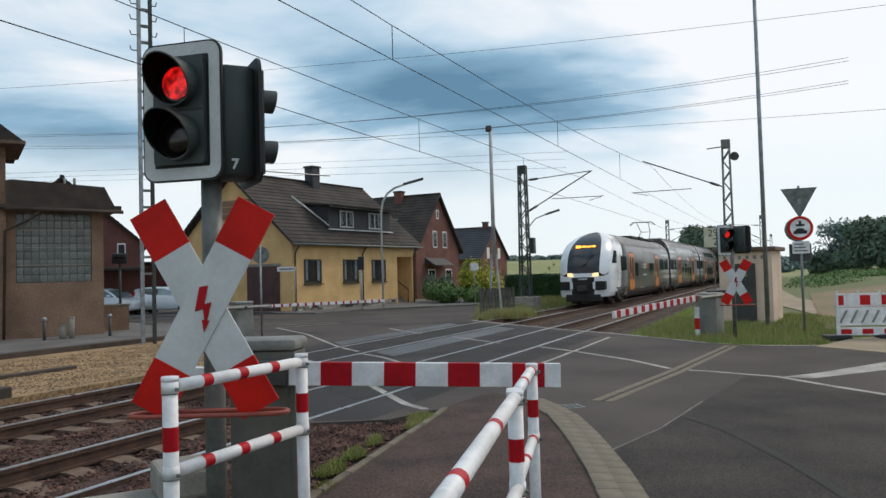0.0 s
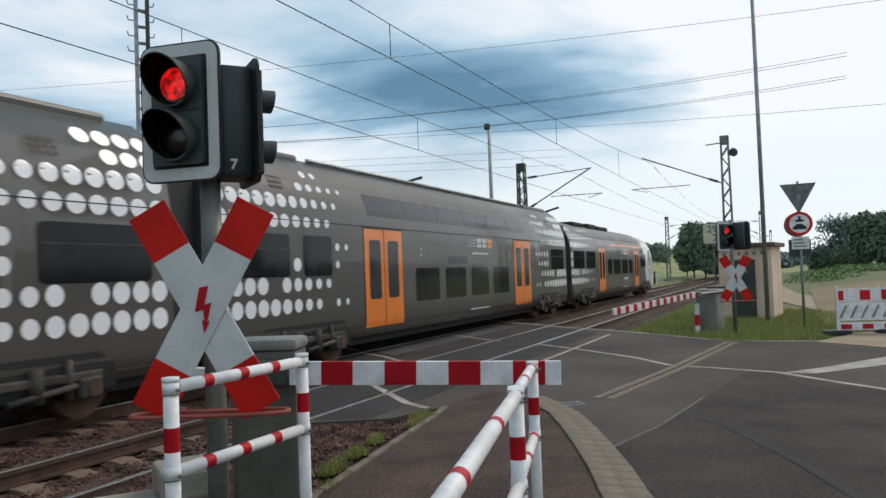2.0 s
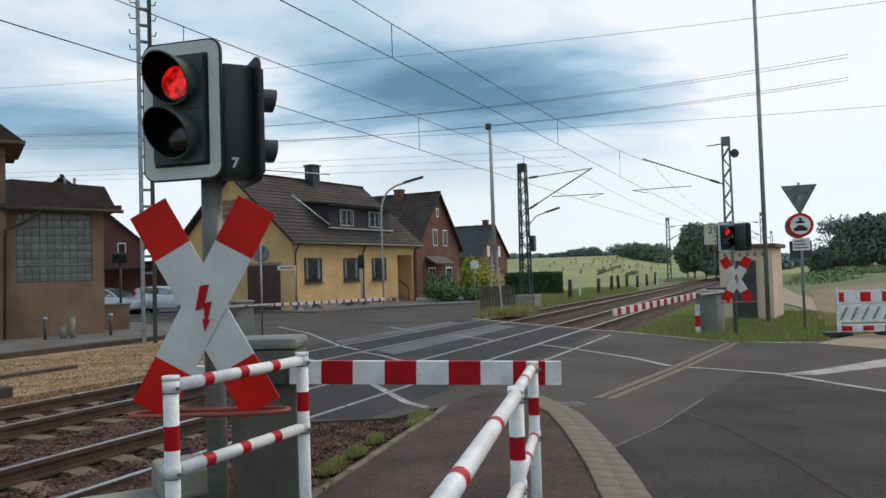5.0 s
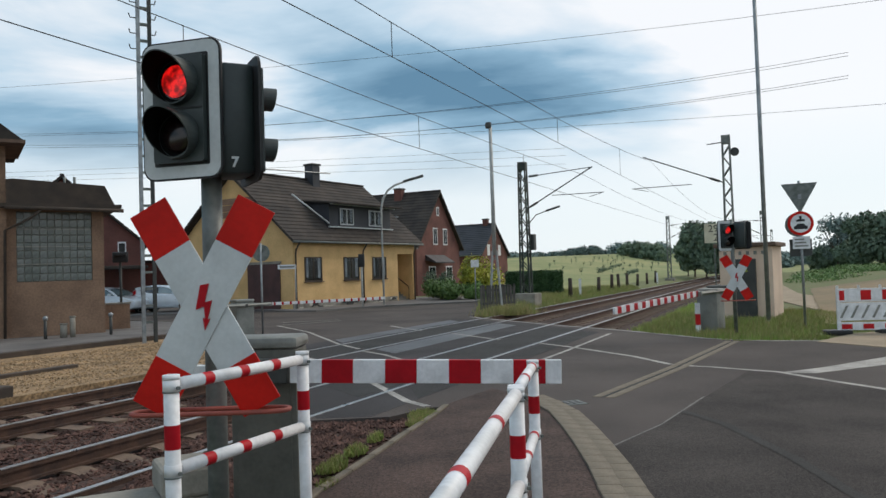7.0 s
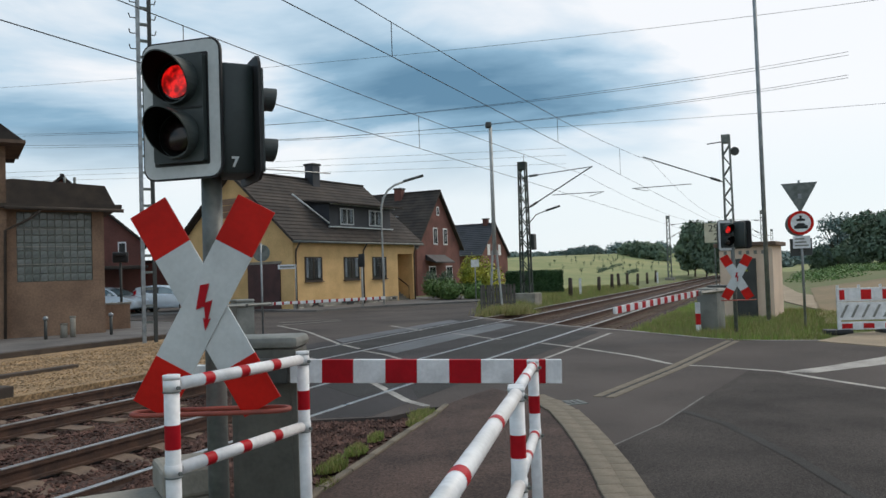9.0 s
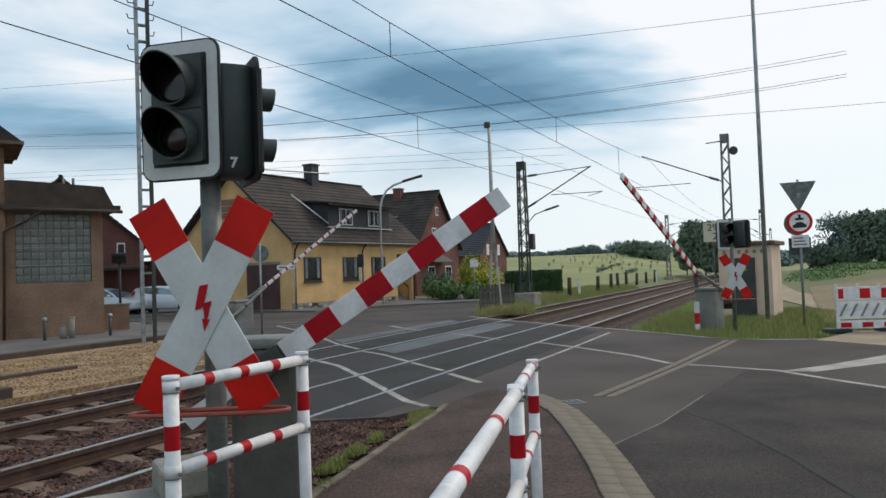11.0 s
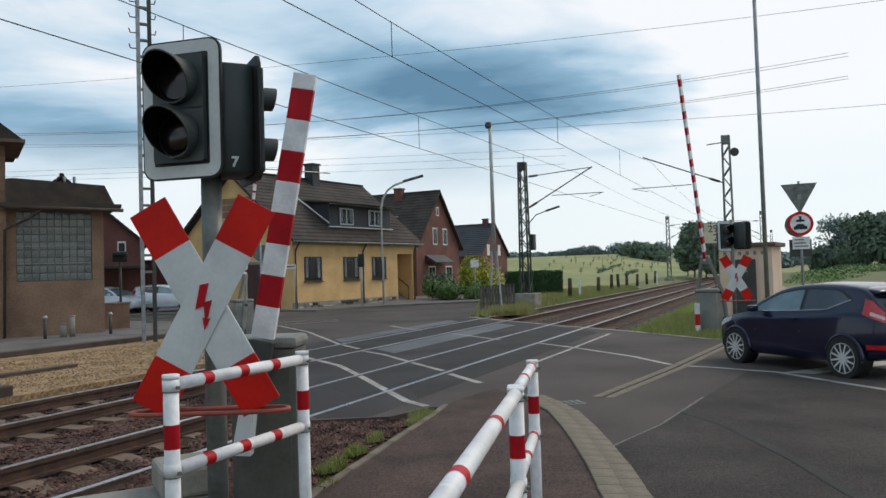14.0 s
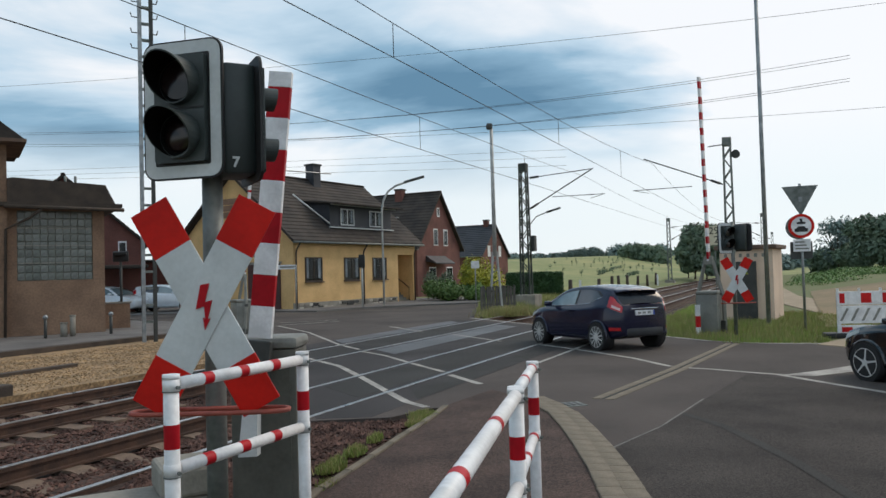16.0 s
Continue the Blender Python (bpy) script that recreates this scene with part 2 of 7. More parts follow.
# the lens is cut into small prisms, some brighter than others
l_nt = RED_LAMP.node_tree
l_tc, l_v, l_m = l_nt.nodes.new("ShaderNodeTexCoord"), l_nt.nodes.new("ShaderNodeTexNoise"), l_nt.nodes.new("ShaderNodeMapRange")
l_v.inputs["Scale"].default_value = 22.0
l_m.inputs["From Min"].default_value, l_m.inputs["From Max"].default_value = 0.38, 0.62
l_m.inputs["To Min"].default_value, l_m.inputs["To Max"].default_value = 0.10, 0.85
l_nt.links.new(l_tc.outputs["Object"], l_v.inputs["Vector"])
l_nt.links.new(l_v.outputs["Fac"], l_m.inputs["Value"])
l_nt.links.new(l_m.outputs[0], l_nt.nodes["Principled BSDF"].inputs["Emission Strength"])
LENS_DARK = material("unlit_lens", (0.016, 0.008, 0.008), (0.010, 0.007, 0.007), 0.18, big=3, fine=20, bump=0.0)
GLASS_DARK = material("dark_window_glass", (0.012, 0.014, 0.017), (0.020, 0.023, 0.027), 0.08, big=1.5, fine=3, bump=0.0, spec=0.3)
PANE = material("clear_window_glass", (0.75, 0.80, 0.82), (0.70, 0.75, 0.77), 0.06, big=1.5, fine=3, bump=0.0)
PANE.node_tree.nodes["Principled BSDF"].inputs["Transmission Weight"].default_value = 1.0
PANE.node_tree.nodes["Principled BSDF"].inputs["IOR"].default_value = 1.2
TRAIN_GLASS = material("tinted_train_glass", (0.010, 0.011, 0.013), (0.016, 0.018, 0.020), 0.05, big=1.5, fine=3, bump=0.0, spec=0.2)
SCREEN_GLASS = material("windscreen_glass", (0.030, 0.034, 0.040), (0.040, 0.045, 0.050), 0.08, big=1.5, fine=3, bump=0.0, spec=0.5)
CAB_DARK = material("dark_cab_surround", (0.030, 0.029, 0.034), (0.022, 0.022, 0.026), 0.35, big=1.5, fine=8, bump=0.0, spec=0.4)
BOGIE = material("dusty_bogie_steel", (0.075, 0.068, 0.062), (0.036, 0.033, 0.030), 0.75, 0.3, big=3, fine=20, bump=0.2)
UPPER_GLASS = material("glossy_train_glass", (0.020, 0.026, 0.031), (0.028, 0.034, 0.040), 0.12, big=1.5, fine=3, bump=0.0, spec=0.4)
DOOR_GLASS = material("door_glass", (0.026, 0.029, 0.034), (0.048, 0.052, 0.058), 0.12, big=0.8, fine=3, bump=0.0, spec=0.22)
# Car panes: part of the sky's pale reflection is put into the base colour.
CAR_GLASS = material("sky_tinted_car_glass", (0.200, 0.265, 0.290), (0.150, 0.200, 0.225), 0.12, 0.35, big=1.5, fine=3, bump=0.0, spec=0.8)
CAR_GREY_GLASS = material("grey_car_glass", (0.085, 0.092, 0.108), (0.060, 0.066, 0.080), 0.12, 0.3, big=1.5, fine=3, bump=0.0, spec=0.7)
CAR_TINT = material("tinted_car_glass", (0.012, 0.013, 0.016), (0.018, 0.019, 0.022), 0.12, big=1.5, fine=3, bump=0.0, spec=0.35)
BRICK_W = material("brown_render", (0.30, 0.185, 0.120), (0.175, 0.108, 0.072), 0.9, big=0.9, fine=14, bump=0.35, fleck=0.7)
BRICK_R = material("red_brick", (0.180, 0.072, 0.058), (0.112, 0.047, 0.040), 0.9, big=0.9, fine=12, bump=0.4, fleck=0.6)
YELLOW = material("yellow_clinker", (0.72, 0.475, 0.215), (0.56, 0.36, 0.155), 0.85, big=0.9, fine=10, bump=0.3, fleck=0.5)
ROOF = material("dark_roof_tile", (0.058, 0.047, 0.040), (0.032, 0.028, 0.026), 0.85, big=0.8, fine=8, bump=0.4, vary=0.15, spec=0.3)
SLATE = material("blue_black_slate", (0.034, 0.036, 0.045), (0.022, 0.024, 0.030), 0.6, big=0.8, fine=8, bump=0.3)
WOOD = material("dark_wood", (0.065, 0.045, 0.032), (0.038, 0.028, 0.022), 0.8, big=2, fine=30, bump=0.3)
CABLE = material("dark_cable", (0.030, 0.032, 0.036), None, 0.6, 0.3, big=1, fine=5, bump=0.0)
TRAIN_GREY = material("warm_grey_train_paint", (0.066, 0.062, 0.057), (0.052, 0.049, 0.046), 0.36, 0.0, big=0.4, fine=14, bump=0.01, fleck=0.2, coat=0.3)
TRAIN_WHITE = material("white_train_paint", (0.84, 0.85, 0.88), (0.76, 0.77, 0.80), 0.25, 0.0, big=0.5, fine=14, bump=0.01, fleck=0.2, coat=0.3)
TRAIN_ROOF = material("dull_train_roof", (0.070, 0.075, 0.072), (0.052, 0.057, 0.054), 0.36, 0.0, big=0.5, fine=12, bump=0.01, fleck=0.2, spec=0.35)
ORANGE = material("orange_train_door", (0.80, 0.205, 0.012), (0.72, 0.18, 0.012), 0.35, 0.0, big=1.0, fine=14, bump=0.01, fleck=0.2, coat=0.3)
UNDER = material("sooty_underframe", (0.020, 0.019, 0.018), (0.035, 0.031, 0.028), 0.8, 0.3, big=2, fine=20, bump=0.2)
CAR_BLUE = material("dark_blue_car_paint", (0.011, 0.012, 0.038), (0.009, 0.010, 0.032), 0.24, 0.2, big=1, fine=9, bump=0.0, spec=0.4, coat=0.45)
CAR_BLACK = material("black_car_paint", (0.006, 0.006, 0.009), (0.006, 0.006, 0.008), 0.16, 0.3, big=1, fine=9, bump=0.0, coat=1.0)
CAR_SILVER = material("silver_car_paint", (0.60, 0.66, 0.72), (0.52, 0.58, 0.64), 0.3, 0.1, big=1, fine=9, bump=0.0, coat=1.0)
ALLOY = material("alloy_wheel", (0.66, 0.65, 0.63), (0.54, 0.53, 0.51), 0.35, 0.15, big=4, fine=20, bump=0.0)
CHROME = material("chrome_trim", (0.62, 0.63, 0.65), (0.54, 0.55, 0.57), 0.2, 0.8, big=4, fine=20, bump=0.0)
TAIL_RED = material("red_tail_lens", (0.55, 0.012, 0.016), (0.42, 0.010, 0.012), 0.12, big=6, fine=30, bump=0.0, coat=0.8)
PLASTIC = material("black_plastic_trim", (0.022, 0.023, 0.026), (0.016, 0.017, 0.019), 0.55, big=3, fine=30, bump=0.05)
BEIGE = material("beige_render", (0.70, 0.54, 0.42), (0.58, 0.44, 0.34), 0.9, big=0.9, fine=18, bump=0.2)
RUSTY_ROOF = material("rusty_eaves", (0.16, 0.10, 0.07), (0.09, 0.06, 0.045), 0.85, big=2, fine=20, bump=0.3)
AMBER = glow("amber_display", (1.0, 0.38, 0.03), 3.0)
HEADLAMP = glow("warm_headlamp", (1.0, 0.60, 0.22), 1.4, (0.5, 0.5, 0.5))
GLASS_BLOCK = material("glass_block", (0.22, 0.235, 0.215), (0.075, 0.083, 0.075), 0.12, 0.0, big=0.45, fine=6, bump=0.15, fleck=0.5, vary=0.3)


# ---- shape helpers ----
def box(bm, x0, x1, y0, y1, z0, z1, bevel=0.0, m=None):
    r = bmesh.ops.create_cube(bm, size=1.0)
    vs = r["verts"]
    for v in vs:
        v.co = Vector(((x0 + x1) / 2 + v.co.x * (x1 - x0), (y0 + y1) / 2 + v.co.y * (y1 - y0), (z0 + z1) / 2 + v.co.z * (z1 - z0)))
    if m:
        bmesh.ops.transform(bm, matrix=m, verts=vs)
    if bevel:
        es = list({e for v in vs for e in v.link_edges})
        bmesh.ops.bevel(bm, geom=es, offset=bevel, segments=2, affect="EDGES", profile=0.5)
    return bm


def rod(bm, a, b, r, r2=None, n=10, cap=True):
    a, b = Vector(a), Vector(b)
    r2 = r if r2 is None else r2
    q = (b - a).to_track_quat("Z", "Y").to_matrix()
    rings = []
    for p, rad in ((a, r), (b, r2)):
        rings.append([bm.verts.new(p + q @ Vector((rad * math.cos(2 * math.pi * k / n), rad * math.sin(2 * math.pi * k / n), 0))) for k in range(n)])
    for k in range(n):
        f = bm.faces.new((rings[0][k], rings[0][(k + 1) % n], rings[1][(k + 1) % n], rings[1][k]))
        f.smooth = n > 6
    if cap:
        bm.faces.new(rings[0][::-1])
        bm.faces.new(rings[1])
    return bm


def pipe(bm, pts, r, n=8):
    pts = [Vector(p) for p in pts]
    rings = []
    for i, p in enumerate(pts):
        d = (pts[min(i + 1, len(pts) - 1)] - pts[max(i - 1, 0)]).normalized()
        q = d.to_track_quat("Z", "Y").to_matrix()
        rings.append([bm.verts.new(p + q @ Vector((r * math.cos(2 * math.pi * k / n), r * math.sin(2 * math.pi * k / n), 0))) for k in range(n)])
    for a, b in zip(rings, rings[1:]):
        for k in range(n):
            f = bm.faces.new((a[k], a[(k + 1) % n], b[(k + 1) % n], b[k]))
            f.smooth = n > 4
    bm.faces.new(rings[0][::-1])
    bm.faces.new(rings[-1])
    return bm


def prism(bm, pts, z0, z1, m=None):
    """An upright prism over a polygon in x, y."""
    lo = [bm.verts.new((x, y, z0)) for x, y in pts]
    hi = [bm.verts.new((x, y, z1)) for x, y in pts]
    n = len(pts)
    bm.faces.new(lo[::-1])
    bm.faces.new(hi)
    for k in range(n):
        bm.faces.new((lo[k], lo[(k + 1) % n], hi[(k + 1) % n], hi[k]))
    if m:
        bmesh.ops.transform(bm, matrix=m, verts=lo + hi)
    return bm


STAND = Matrix(((1, 0, 0, 0), (0, 0, -1, 0), (0, 1, 0, 0), (0, 0, 0, 1)))  # x, y, z -> x, -z, y: lays a prism's polygon into x, z


def plate(bm, pts, y0, y1, m=None):
    """A prism over a polygon in x, z that reaches from y0 to y1."""
    a = STAND if m is None else m @ STAND
    return prism(bm, pts, -y1, -y0, a)


def part(name, bm, mat, parent=None, label="", m=None, smooth=False):
    bmesh.ops.recalc_face_normals(bm, faces=bm.faces[:])
    me = bpy.data.meshes.new(name)
    bm.to_mesh(me)
    bm.free()
    if smooth:
        for p in me.polygons:
            p.use_smooth = True
        me.set_sharp_from_angle(angle=radians(38))
    for one in (mat if isinstance(mat, (list, tuple)) else [mat]):
        me.materials.append(one)
    ob = new(name, me)
    if parent:
        ob.parent = parent
    if m is not None:
        ob.matrix_basis = m
    if label:
        tagged(ob, label)
    return ob


def same(name, mesh_ob, parent, m):
    """One more piece on the same mesh."""
    ob = new(name, mesh_ob.data)
    ob.parent = parent
    ob.matrix_basis = m
    return ob


def thing(name, label, category, m=None, group="", kind=""):
    ob = new(name)
    ob.empty_display_size = 0.2
    if m is not None:
        ob.matrix_basis = m
    return tagged(ob, label, category, group, kind)


def B():
    return bmesh.new()


# the track's own axes: x along the line away from the camera, y across it
LINE = 23.5
TRACK = pose(0, 0, 0, 0, 0, 90 - LINE)
ALONG = Vector((math.sin(radians(LINE)), math.cos(radians(LINE)), 0))
ACROSS = Vector((-ALONG.y, ALONG.x, 0))


def at(s, o, z=0.0):
    return ALONG * s + ACROSS * o + Vector((0, 0, z))


def in_track(x, y):
    return x * ALONG.x + y * ALONG.y, x * ACROSS.x + y * ACROSS.y


# ---- ground ----
def ramp(v, a, b):
    return min(1.0, max(0.0, (v - a) / (b - a)))


def ground_z(s, o):
    """Height of the land: a trench for the line, a bank of fields rising beyond it."""
    x, y = ALONG.x * s + ACROSS.x * o, ALONG.y * s + ACROSS.y * o
    r = math.hypot(x, y)
    z = -0.03
    trench = min(ramp(o, 3.6, 4.6), 1 - ramp(o, 12.6, 13.4))
    z -= 0.45 * trench
    if 12.6 < o < 20.2 and s < 24.5:
        z = min(z, -0.24)
    if o > 14:
        z += 7.5 * ramp(r, 75, 330) * ramp(o, 14, 60)
        z += 5.0 * ramp(r, 330, 900)
    if o < 2:
        z += 0.8 * ramp(r, 30, 60) * ramp(2 - o, 3, 9) + 4.0 * ramp(r, 120, 700) * ramp(2 - o, 2, 40)
    return z


def lines_of(a, spans):
    out = [a]
    for step, end in spans:
        while out[-1] < end - 1e-6:
            out.append(out[-1] + step)
    return out


S_LINES = lines_of(-2500, [(400, -300), (60, -60), (6, 0), (2, 60), (5, 120), (20, 400), (100, 1000), (500, 3000)])
O_LINES = lines_of(-2500, [(400, -500), (60, -140), (12, -20), (2, 2), (0.5, 21), (3, 60), (20, 400), (100, 1000), (500, 3000)])
gv = [(s, o, ground_z(s, o) + (0.0 if (-20 < o < 60 and abs(s) < 62) or -5 < o < 20 or abs(s) > 500 else 0.12 * noise.noise((s * 0.11, o * 0.11, 0)))) for s in S_LINES for o in O_LINES]
no = len(O_LINES)
gf = [(i * no + j, (i + 1) * no + j, (i + 1) * no + j + 1, i * no + j + 1) for i in range(len(S_LINES) - 1) for j in range(no - 1)]
gm = bpy.data.meshes.new("ground")
gm.from_pydata(gv, [], gf)
gm.materials.append(GRASS)
gm.materials.append(FIELD)
for p in gm.polygons:
    c = p.center
    p.use_smooth = True
    p.material_index = 1 if (c.y > 17 and c.x > 70) or abs(c.x) > 150 or abs(c.y) > 90 else 0
ground = new("ground", gm)
ground.matrix_basis = TRACK
tagged(ground, "grassy ground and pale fields beside the railway", "ground", kind="structure")


def slab(name, pts, z0, z1, mat, label, category):
    ob = part(name, prism(B(), pts, z0, z1), mat)
    return tagged(ob, label, category, kind="structure")


ROAD = [(1.50, -20), (1.50, 5), (1.54, 6.3), (1.58, 7.66), (1.60, 9.04), (1.56, 10.08), (1.40, 10.9), (1.28, 11.3), (0.68, 12.3), (-0.03, 10.95), (-0.26, 10.9), (-0.76, 10.3), (-1.41, 10.25),
        (-1.85, 10.2), (-3.6, 17.0), (-6.2, 22.5), (-7.9, 27.8), (-8.05, 32.4), (-16, 40), (-48, 66), (-44, 88), (-22, 60), (-11, 46.5), (-9.25, 43.6), (-6.8, 42.2), (-4.82, 45.0), (-1.6, 46.6), (2, 48.0), (5.2, 50.6),
        (4.6, 46.6), (3.0, 44), (2.1, 42), (1.6, 35.1), (1.0, 33.2), (2.38, 29.61), (3.93, 25.92), (4.96, 23.83), (5.71, 22.12), (6.52, 19.84), (7.51, 18.78), (8.63, 18.32), (9.09, 16.99), (14, 14), (60, 6), (60, -20)]
road = slab("road", ROAD, -0.40, 0.0, ASPHALT, "grey worn asphalt road over the level crossing", "road")

WALK = [(-1.45, -4), (-1.40, 5), (-1.13, 6.66), (-0.85, 7.67), (-0.59, 8.66), (-0.24, 9.92), (-0.03, 10.93), (0.68, 12.27), (1.27, 10.99), (1.24, 10.55), (1.36, 10.02), (1.45, 9.21), (1.42, 7.97), (1.27, 6.36), (1.22, 4), (1.20, -4)]
footway = slab("pavement", WALK, -0.25, 0.035, FOOTWAY, "reddish brown gritty asphalt footway with a stone kerb", "pavement")
paving = slab("pavement_station", [tuple(at(22.2, 20.3)[:2]), (-8.3, 28.0), (-8.2, 32.2), (-13.0, 37.2), (-40, 58), (-70, 40), tuple(at(-30, 20.3)[:2])], -0.2, -0.005, PAVING, "grey paved forecourt beside the station building", "pavement")
house_walk = slab("pavement_house", [(-11.2, 46.4), (-9.35, 43.75), (-6.9, 42.35), (-4.92, 45.15), (-1.66, 46.75), (2, 48.2), (5, 51), (5, 56), (0, 60), (-20, 62)], -0.2, 0.09, PAVING, "pale pavement in front of the yellow house", "pavement")


def strip(bm, pts, w, z):
    """A flat painted line along points."""
    pts = [Vector((*p, z)) for p in pts]
    rows = []
    for i, p in enumerate(pts):
        d = (pts[min(i + 1, len(pts) - 1)] - pts[max(i - 1, 0)]).normalized()
        nrm = Vector((-d.y, d.x, 0)) * w / 2
        rows.append((bm.verts.new(p - nrm), bm.verts.new(p + nrm)))
    for a, b in zip(rows, rows[1:]):
        bm.faces.new((a[0], b[0], b[1], a[1]))
    return bm


# painted lines
LINES = [
    ([(-6.59, 31.0), (-4.66, 26.8), (-2.9, 21.5), (-2.2, 19.96)], 0.11),
    ([(-2.07, 19.4), (-1.44, 18.3), (-0.84, 16.75), (-0.07, 14.9)], 0.11),
    ([(0.04, 14.45), (0.54, 13.13)], 0.13),
    ([(-3.5, 18.7), (-2.89, 17.6), (-2.22, 16.35), (-1.55, 14.4), (-0.9, 12.4), (-0.6, 11.5), (-0.3, 11.0)], 0.125),
    ([(0.19, 24.1), (1.44, 21.2)], 0.12),
    ([(2.3, 20.0), (3.03, 18.4), (3.83, 16.27), (4.15, 14.75)], 0.12),
    ([(1.8, 15.9), (2.84, 18.2), (4.59, 22.2)], 0.10),
    ([(4.35, 14.5), (4.66, 14.26), (5.22, 13.6), (5.52, 13.29), (5.84, 12.09), (6.15, 11.14), (6.5, 9.9)], 0.12),
    ([(-2.01, 28.6), (-0.8, 25.6)], 0.12),
    ([(1.0, 32.9), (2.3, 29.3), (3.85, 25.7), (4.9, 23.6), (5.65, 21.9), (6.48, 19.7), (7.45, 18.65), (8.55, 18.2), (8.98, 16.8)], 0.14),
    ([(-6.9, 33.0), (-4.6, 34.0)], 0.12), ([(-6.6, 31.2), (-4.4, 33.0)], 0.12),
]
for pts, w in LINES:
    ob = part("road_marking", strip(B(), pts, w, 0.005), PAINT)
    tagged(ob, "worn white painted line on the asphalt", "road marking", kind="structure")
ob = part("road_marking", prism(B(), [(5.52, 13.2), (6.38, 13.62), (8.22, 14.85), (14, 18.0), (14.6, 17.2), (7.61, 13.74), (6.01, 12.98)], 0.001, 0.005), PAINT)
tagged(ob, "wide worn white painted stripe on the asphalt", "road marking", kind="structure")

# patches in the asphalt, and worn lanes with the sky's sheen in their colour
ob = part("crossing_surface", prism(B(), [tuple(at(s, o)[:2]) for s, o in ((9.1, 5.05), (22.6, 5.05), (24.2, 6.3), (26.8, 9), (29.2, 12.2), (16.2, 12.2), (14.3, 10.1), (9.15, 6.05), (8.8, 5.7))], -0.06, 0.0022), CROSSING)
tagged(ob, "dark asphalt surface of the level crossing", "road surface", kind="structure")
for s0, s1, o0, o1, mt in ((16.5, 26.5, 8.5, 9.5, ASPHALT_SHEEN), (10.5, 24.5, 6.05, 7.2, ASPHALT_DARK), (19, 28.5, 11.4, 12.2, ASPHALT_SHEEN), (14.5, 28, 9.85, 10.95, ASPHALT_DARK), (10.6, 23, 5.1, 5.65, ASPHALT_DARK)):
    q = [at(s0, o0)[:2], at(s1 - 1, o0)[:2], at(s1, o1)[:2], at(s0 + 0.9, o1)[:2]]
    ob = part("road_panel", prism(B(), q, -0.1, 0.004), mt)
    tagged(ob, "asphalt panel between the rails of the crossing", "road panel", kind="structure")

ob = part("road_patch", prism(B(), [(1.49, 4.0), (1.54, 6.3), (1.58, 7.4), (1.62, 8.05), (2.96, 10.0), (3.87, 11.54), (5.16, 13.6), (5.8, 12.0), (6.4, 10.0), (7.6, 9.6), (14, 8.0), (14, -4), (1.56, -4)], -0.05, 0.003), ASPHALT_NEAR)
tagged(ob, "darker resurfaced asphalt patch", "road patch", kind="structure")
ob = part("road_seam", strip(B(), [(1.65, 8.15), (2.46, 9.22), (2.94, 10.03), (3.55, 11.05)], 0.026, 0.0065), SEAM)
tagged(ob, "pale worn seam in the asphalt", "road seam", kind="structure")
ob = part("road_seam", strip(B(), [(2.94, 9.98), (3.15, 9.1), (3.18, 8.3), (3.2, 7.4), (3.14, 6.3), (3.1, 4.0)], 0.12, 0.0065), ASPHALT_DARK)
tagged(ob, "dark tarred seam in the asphalt", "road seam", kind="structure")

# ---- kerb stones and gutter ----
def along_path(pts, step):
    pts = [Vector((*p, 0)) for p in pts]
    out, carry = [], 0.0
    for a, b in zip(pts, pts[1:]):
        d = b - a
        t = carry
        while t < d.length:
            out.append((a + d.normalized() * t, math.atan2(d.y, d.x)))
            t += step
        carry = t - d.length
    return out


kerb = thing("kerb", "weathered concrete kerb stones round the footway", "kerb", kind="structure")
first = None
for p, a in along_path([(1.30, 0.3), (1.33, 5), (1.38, 6.3), (1.44, 7.2), (1.47, 8.2), (1.48, 9.1), (1.46, 10.0), (1.36, 10.7), (1.2, 11.4)], 0.26):
    m = Matrix.Translation(p) @ Matrix.Rotation(a, 4, "Z")
    if first is None:
        first = part("kerb_stone", box(B(), 0, 0.258, 0.0, 0.20, -0.2, 0.058, 0.010), KERB, kerb, m=m)
    else:
        same("kerb_stone", first, kerb, m)
    same("channel_stone", first, kerb, m @ pose(0, -0.2015, -0.022))
gutter = thing("gutter", "double row of pale paving stones set across the road", "gutter", kind="structure")
first = None
GUTTER = [(2.19, 11.27), (4.07, 14.22), (6.57, 18.45)]
part("channel", strip(B(), GUTTER, 0.07, 0.004), ASPHALT_DARK, gutter)
for off in (-0.095, 0.095):
    for p, a in along_path(GUTTER, 0.42):
        m = Matrix.Translation(p) @ Matrix.Rotation(a, 4, "Z") @ Matrix.Translation((0, off, 0))
        if first is None:
            first = part("gutter_stone", box(B(), 0, 0.412, -0.065, 0.065, -0.1, 0.007, 0.003), KERB, gutter, m=m)
        else:
            same("gutter_stone", first, gutter, m)
drain = thing("drain_cover", "small grey metal drain grate beside the kerb", "drain cover", pose(1.61, 10.88, 0.0, 0, 0, 15))
part("frame", box(B(), -0.25, 0.25, -0.17, 0.17, -0.05, 0.008, 0.004), GALV_OLD, drain)
for k in range(5):
    part("slot", box(B(), -0.20 + k * 0.085, -0.155 + k * 0.085, -0.12, 0.12, 0.0, 0.0115), BLACK, drain)

# ---- the railway ----
TRACKS = (6.61, 10.40)
GAUGE = 0.7535


